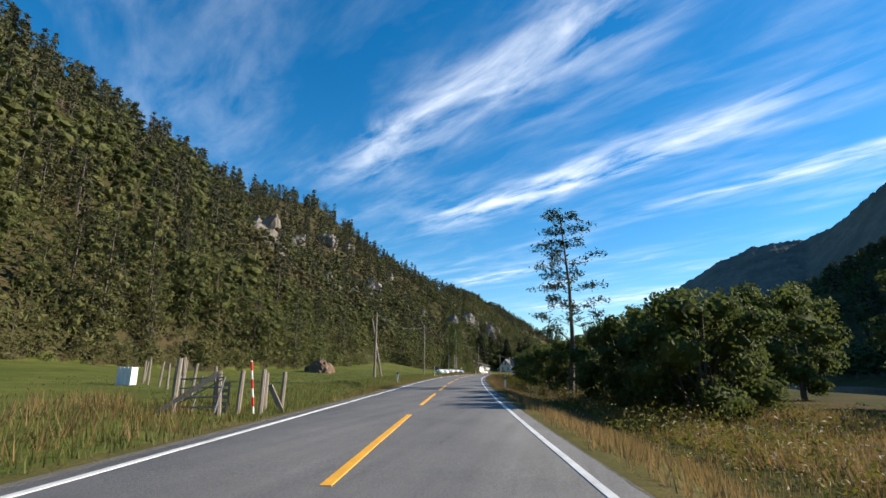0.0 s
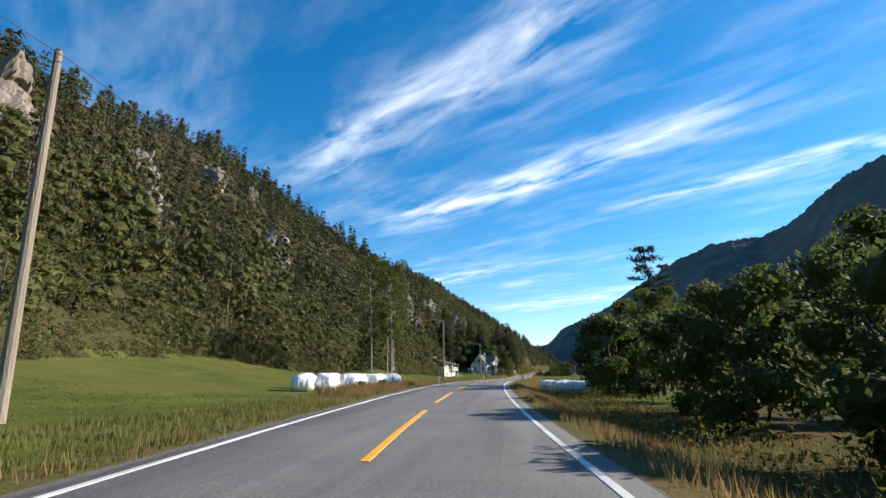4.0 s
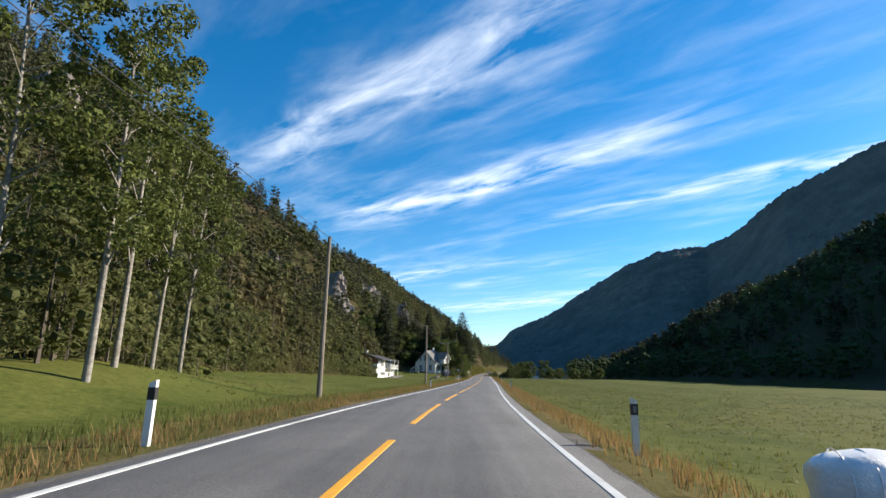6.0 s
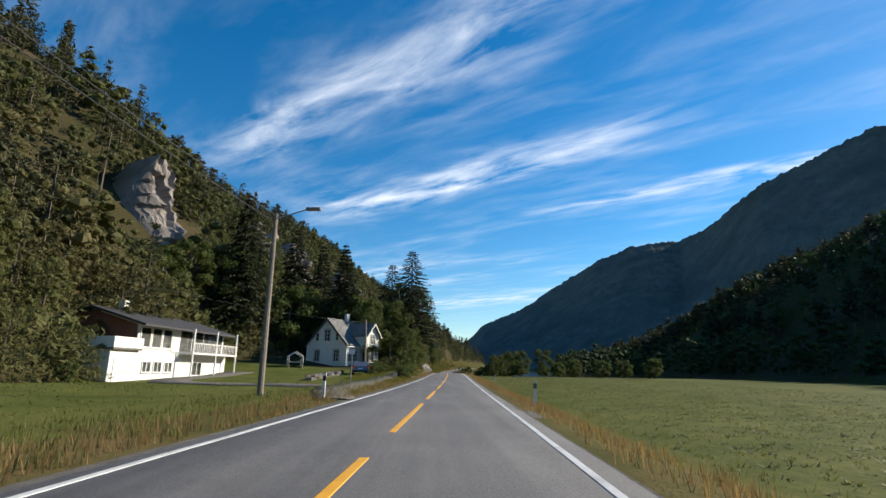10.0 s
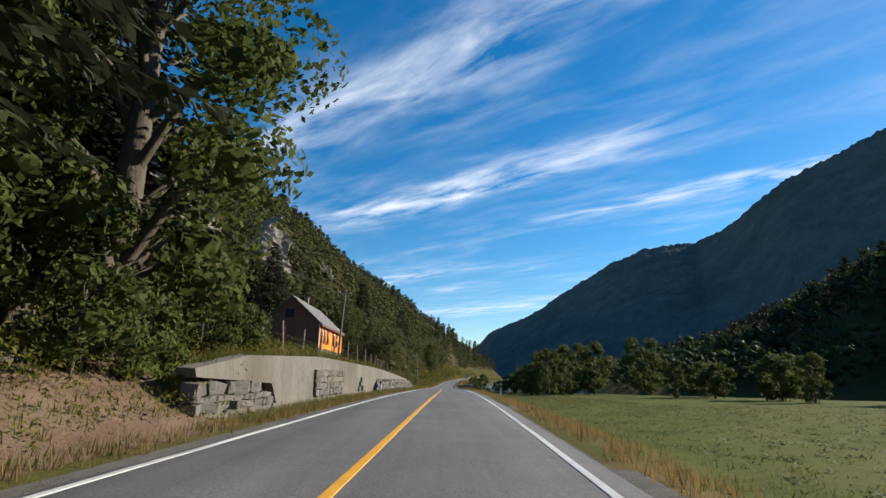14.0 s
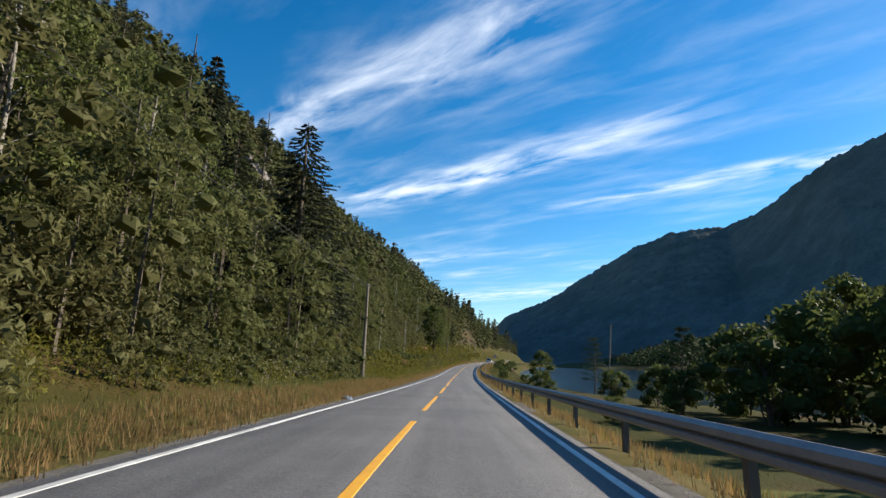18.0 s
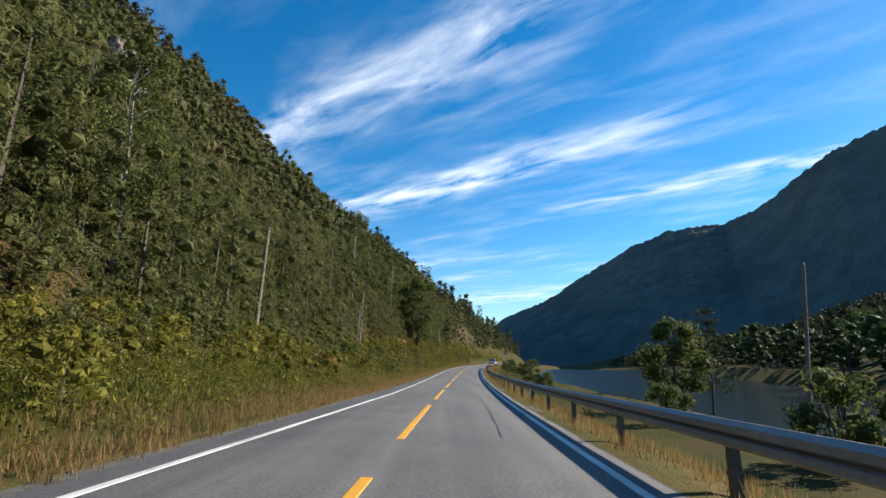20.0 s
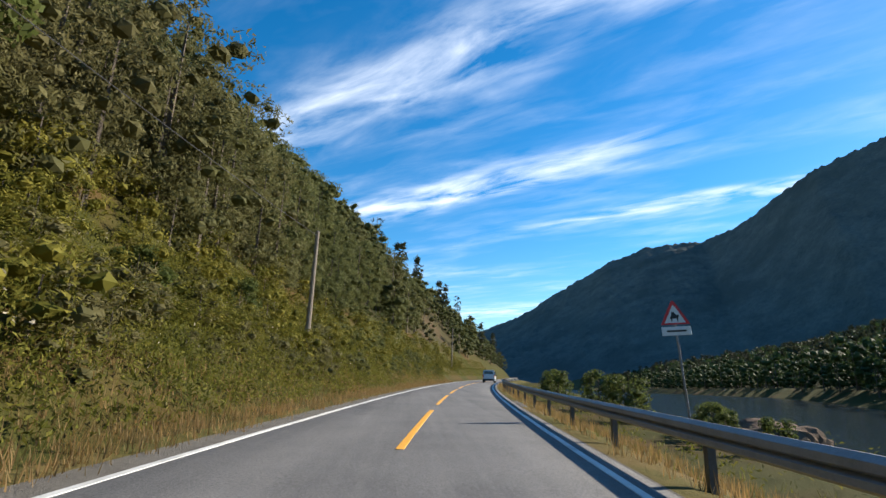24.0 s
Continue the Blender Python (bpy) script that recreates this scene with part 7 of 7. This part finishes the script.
tufts("meadow_tufts", "short mown meadow grass with darker tufts", np.concatenate([q[0] for q in _a]), np.concatenate([q[1] for q in _a]), 0.11, 5, BLADE, lean=0.9, wide=0.014)

_a = [band(9000, 150, 345, 7.0, 40), band(1500, 345, 400, 6.5, 16)]
tufts("mown_swaths", "loose clumps of mown grass on the meadow", np.concatenate([q[0] for q in _a]), np.concatenate([q[1] for q in _a]), 0.10, 6, MOWN, lean=2.2, wide=0.03)

_a = [band(9000, 436, 690, -9.5, -5.0)]
tufts("bank_grass", "tall rank green grass on the roadside bank", _a[0][0], _a[0][1], 0.36, 6, WEED, lean=0.5, wide=0.014)
_a = [band(3200, 320, 390, -8.5, -5.1)]
tufts("wall_top_grass", "tall brownish grass above the retaining wall", _a[0][0], _a[0][1], 0.42, 6, STRAW, lean=0.4, wide=0.012)


_a = [band(2200, 318, 390, -4.5, -3.55), band(1500, 318, 389, -5.3, -5.02)]
tufts("wall_foot_grass", "rank green grass at the foot and on the lip of the wall", np.concatenate([q[0] for q in _a]), np.concatenate([q[1] for q in _a]), 0.30, 6, BLADE, lean=0.7, wide=0.010)
_a = [band(5200, 2, 40, 7.5, 18), band(1600, 112, 132, -6.4, -4.0), band(350, 0, 14, -9, -4)]
tufts("rough_grass", "tall dry yellow grass and weeds before the bushes", np.concatenate([q[0] for q in _a]), np.concatenate([q[1] for q in _a]), 0.45, 6, STRAW, lean=0.5, wide=0.010)


def weeds(name, label, S, D, h, material, per=34, leaf=0.075, zf=None):
    rs = np.random.default_rng(len(S) * 3 + per)
    base = world(S, D, ground(S, D))
    n = len(S)
    hh = h * rs.uniform(0.5, 1.3, n)
    c = np.repeat(base, per, 0)
    t = rs.uniform(0.05, 1, n * per)
    off = np.stack([rs.normal(size=n * per) * 0.22, rs.normal(size=n * per) * 0.22, t * np.repeat(hh, per)], 1)
    v, f = leaf_quads(c + off, leaf, rs, long=1.7)
    v = v.reshape(-1, 4, 3)[:, :3].reshape(-1, 3)
    f = np.arange(len(v)).reshape(-1, 3)
    return tagged(link(name, mesh_np(name, v, f, material)), label, "weeds", kind="stuff")


_a = [band(2900, 432, 600, -10.5, -4.2), band(2000, 512, 560, -9.5, -4.2), band(220, 286, 300, -8.5, -4.2), band(600, 392, 430, -12, -6), band(700, 325, 392, -16, -5.2), band(260, 392, 415, -27, -12), band(520, 0, 128, 5.8, 9.0), band(420, 2, 36, 7, 17), band(260, 455, 600, 6.2, 10), band(36, 112, 132, -6.2, -5.0), band(300, 294, 326, -8, -4.4)]
weeds("tall_weeds", "tall weeds and ferns on the roadside bank", np.concatenate([q[0] for q in _a]), np.concatenate([q[1] for q in _a]), 0.75, WEED)
_a = [band(130, 262, 276, -4.8, -3.9), band(220, 264, 290, -9.0, -7.0)]
weeds("low_weeds", "low green weeds beside the gravel drive", np.concatenate([q[0] for q in _a]), np.concatenate([q[1] for q in _a]), 0.32, WEED, 60, 0.045)
_a = [band(300, 440, 600, -9.5, -4.8), band(170, 408, 432, -8.6, -6.0), band(60, 470, 500, -8, -5.2), band(150, 2, 40, 5.5, 10)]
weeds("seed_heads", "pale seed heads and wilted flowers among weeds", np.concatenate([q[0] for q in _a]), np.concatenate([q[1] for q in _a]), 1.0, SEED, 11, 0.05)


def ferns(name, label, S, D, h, material, fronds=7, pairs=7):
    """Bracken: arching fronds from one root, each with pairs of leaflets that shorten to the tip."""
    rs = np.random.default_rng(len(S))
    base = world(S, D, ground(S, D))
    T = []
    for o in base:
        for k in range(fronds):
            a = k * 2 * math.pi / fronds + rs.uniform(-0.4, 0.4)
            ln = h * rs.uniform(0.7, 1.25)
            out, side = np.array([math.cos(a), math.sin(a), 0]), np.array([-math.sin(a), math.cos(a), 0])
            for j in range(pairs):
                u = 0.3 + 0.7 * j / pairs
                c = o + out * ln * 0.75 * u + np.array([0, 0, ln * (1.15 * u - 0.62 * u * u)])
                w = ln * 0.34 * (1.08 - u)
                for sg in (-1, 1):
                    tip = c + side * sg * w + out * w * 0.35 - np.array([0, 0, w * 0.25])
                    T += [c - out * ln * 0.045, c + out * ln * 0.05, tip]
    v = np.array(T)
    return tagged(link(name, mesh_np(name, v, np.arange(len(v)).reshape(-1, 3), material)), label, "ferns", kind="stuff")


_a = [band(380, 494, 523, -11.0, -6.2), band(90, 470, 494, -11.0, -7.2), band(120, 523, 560, -9.4, -6.2)]
ferns("bracken_ferns", "yellow-green bracken ferns on the sunny roadside bank", np.concatenate([q[0] for q in _a]), np.concatenate([q[1] for q in _a]), 0.95, BRIGHT_LEAF)


# ---------------------------------------------------------------- a dead tree, rocks, bare soil
def bare_tree():
    rs = np.random.default_rng(77)
    tr = [(0, 0, -0.3, 0.2), (0.1, 0, 4, 0.15), (0.2, 0.1, 9, 0.1), (0.1, 0.2, 13.5, 0.03)]
    limbs = []
    for i in range(46):
        z = rs.uniform(3.5, 12.5)
        a, ln = rs.uniform(0, 6.28), rs.uniform(0.8, 2.6) * (1.2 - z / 16)
        x1, y1, z1 = math.cos(a) * ln * 0.5, math.sin(a) * ln * 0.5, z + ln * 0.35
        x2, y2, z2 = math.cos(a + 0.3) * ln, math.sin(a + 0.3) * ln, z + ln * 0.95
        limbs.append([(0.15, 0.05, z, 0.05), (x1, y1, z1, 0.03), (x2, y2, z2, 0.01)])
        limbs.append([(x1, y1, z1, 0.02), (x1 + math.cos(a - 0.8) * ln * 0.5, y1 + math.sin(a - 0.8) * ln * 0.5, z1 + ln * 0.5, 0.008)])
    v, f = limb_mesh(tr, limbs)
    e = thing("dead_tree", "bare dead grey tree among green trees", "tree", place(305.5, -8.6, None, 0))
    link("trunk", mesh_np("trunk", v, f, BARE_WOOD, smooth=True), e)


bare_tree()


def plastic_scrap(s, d):
    """A torn piece of white film, crumpled on the shoulder."""
    b = bmesh.new()
    bmesh.ops.create_grid(b, x_segments=14, y_segments=8, size=0.5)
    for v in b.verts:
        n = noise.noise(v.co * 5.0) + 0.5 * noise.noise(v.co * 11.0)
        v.co = Vector((v.co.x * (0.28 + 0.1 * math.sin(v.co.y * 6)), v.co.y * 0.75, 0.09 + 0.10 * n + 0.10 * math.cos(v.co.y * 4.5)))
    bmesh.ops.solidify(b, geom=list(b.faces), thickness=0.006)
    ob = part("plastic_scrap", b, BALE_FILM, smooth=True)
    ob.matrix_world = place(s, d, None, 35, 0.03)
    return tagged(ob, "crumpled white plastic film scrap on the road shoulder", "litter")


plastic_scrap(412.8, -3.25)


def fallen_branch(s, d, turn, ln, seed):
    rs = np.random.default_rng(seed)
    e = thing("fallen_branch", "bare fallen branch lying on the earth bank", "branch", place(s, d, None, turn) @ pose(0, 0, 0, 0, 14, 0), group="fallen branches")
    main = [(0, 0.0, 0.05, 0.035), (0.04, ln * 0.4, 0.12, 0.028), (-0.05, ln * 0.75, 0.10, 0.018), (0.02, ln, 0.16, 0.008)]
    b = bmesh.new()
    for p, q in zip(main, main[1:]):
        tube(b, p[:3], q[:3], p[3], q[3], n=6)
    part("stem", b, BARE_WOOD, e)
    for k in range(5):
        u = rs.uniform(0.3, 0.9)
        y, sg = ln * u, rs.choice((-1, 1))
        b = bmesh.new()
        tube(b, (0, y, 0.1), (sg * 0.3 * rs.uniform(0.6, 1.4), y + 0.35, 0.1 + rs.uniform(-0.04, 0.2)), 0.014, 0.005, n=5)
        part("twig", b, BARE_WOOD, e)


for _i, (_a, _b, _c, _l) in enumerate(((302.6, -4.9, 30, 1.9), (304.2, -4.6, -25, 1.5), (305.3, -5.0, 70, 1.2), (300.9, -5.4, -60, 1.3), (306.8, -4.7, 15, 1.6))):
    fallen_branch(_a, _b, _c, _l, 40 + _i)


def slim_birch(s, d, h, seed, lean):
    """A thin pale stem with a few upward branches and hardly any leaves."""
    rs = np.random.default_rng(seed)
    tr = [(0.06 * h * lean * u * u * 4, 0.05 * math.sin(u * 6 + seed), h * u - 0.3, 0.055 * (1.15 - u) + 0.008) for u in (0, 0.25, 0.5, 0.75, 1.0)]
    limbs = []
    for u in (0.42, 0.55, 0.68, 0.8):
        a, ln = rs.uniform(0, 6.28), h * (0.34 - 0.25 * u) + 0.5
        o = np.array([0.24 * h * lean * u * u, 0.0, h * u - 0.3])
        q = o + np.array([math.cos(a) * ln * 0.4, math.sin(a) * ln * 0.4, ln])
        limbs.append([(*o, 0.026), (*((o + q) / 2 + np.array([math.cos(a), math.sin(a), 0]) * 0.1), 0.018), (*q, 0.006)])
    e = thing("young_birch", "slim white-barked young birch with few leaves", "tree", place(s, d), group="young birches")
    v, f = limb_mesh(tr, limbs)
    link("trunk", mesh_np("slim_birch_trunk", v, f, BIRCH, smooth=True), e)
    tips = np.concatenate([np.array(l[-1][:3]) + rs.normal(size=(40, 3)) * 0.28 for l in limbs])
    v, f = leaf_quads(tips, 0.11, rs)
    link("leaves", mesh_np("slim_birch_leaves", v, f, LEAF_LIGHT), e)


slim_birch(491.3, -10.6, 5.6, 3, 0.2)
slim_birch(495.6, -11.3, 3.6, 5, 0.3)
slim_birch(515.6, -11.6, 5.2, 8, 1.3)
slim_birch(488.0, -11.2, 4.2, 11, -0.5)


def boulder(s, d, sx, sy, sz, seed, material=None, label="grey weathered boulder half sunk in grass"):
    b = bmesh.new()
    bmesh.ops.create_icosphere(b, subdivisions=4, radius=1.0)
    for v in b.verts:
        n = noise.noise(v.co * 1.3 + Vector((seed, 0, 0))) * 0.28 + noise.noise(v.co * 3.4 + Vector((0, seed, 0))) * 0.12
        n += 0.04 * noise.cell(v.co * 2.3 + Vector((seed, 1, 0))) + 0.05 * noise.noise(v.co * 8.0)
        v.co *= 1 + n
        v.co = Vector((v.co.x * sx, v.co.y * sy, v.co.z * sz))
    ob = part("boulder", b, material or ROCK)
    ob.matrix_world = place(s, d, None, seed * 40, sz * 0.25)
    return tagged(ob, label, "boulder", "boulders")


boulder(68.6, -18.8, 1.9, 2.7, 2.1, 1, EARTH, "large brown boulder with pale edges at the forest foot")
boulder(540.8, 10.9, 1.2, 1.9, 1.05, 2, EARTH, label="large rounded rock beside the road sign")
boulder(543.5, 12.2, 1.1, 1.6, 0.9, 3, EARTH, "brown weathered rock among bushes by the river")
boulder(467.6, -7.5, 1.1, 1.4, 1.25, 4, SOIL, "brown earth-stained boulder on the bank")
boulder(470.2, -9.0, 0.7, 1.7, 0.6, 5, SOIL, "bare orange soil outcrop on the bank")
boulder(516.2, -10.3, 1.0, 1.7, 0.8, 21, SOIL, "orange mossy rock outcrop high on the bank")
for _i, (_a, _b) in enumerate(((476.5, -8.2), (480.0, -7.0), (483.5, -9.0), (488, -7.6), (523, -7.0), (525, -6.0), (527, -6.6), (529, -5.8), (521, -5.6))):
    boulder(_a, _b, 0.3, 0.38, 0.3, 6 + _i, STONE, "small pale stone on the grassy bank")
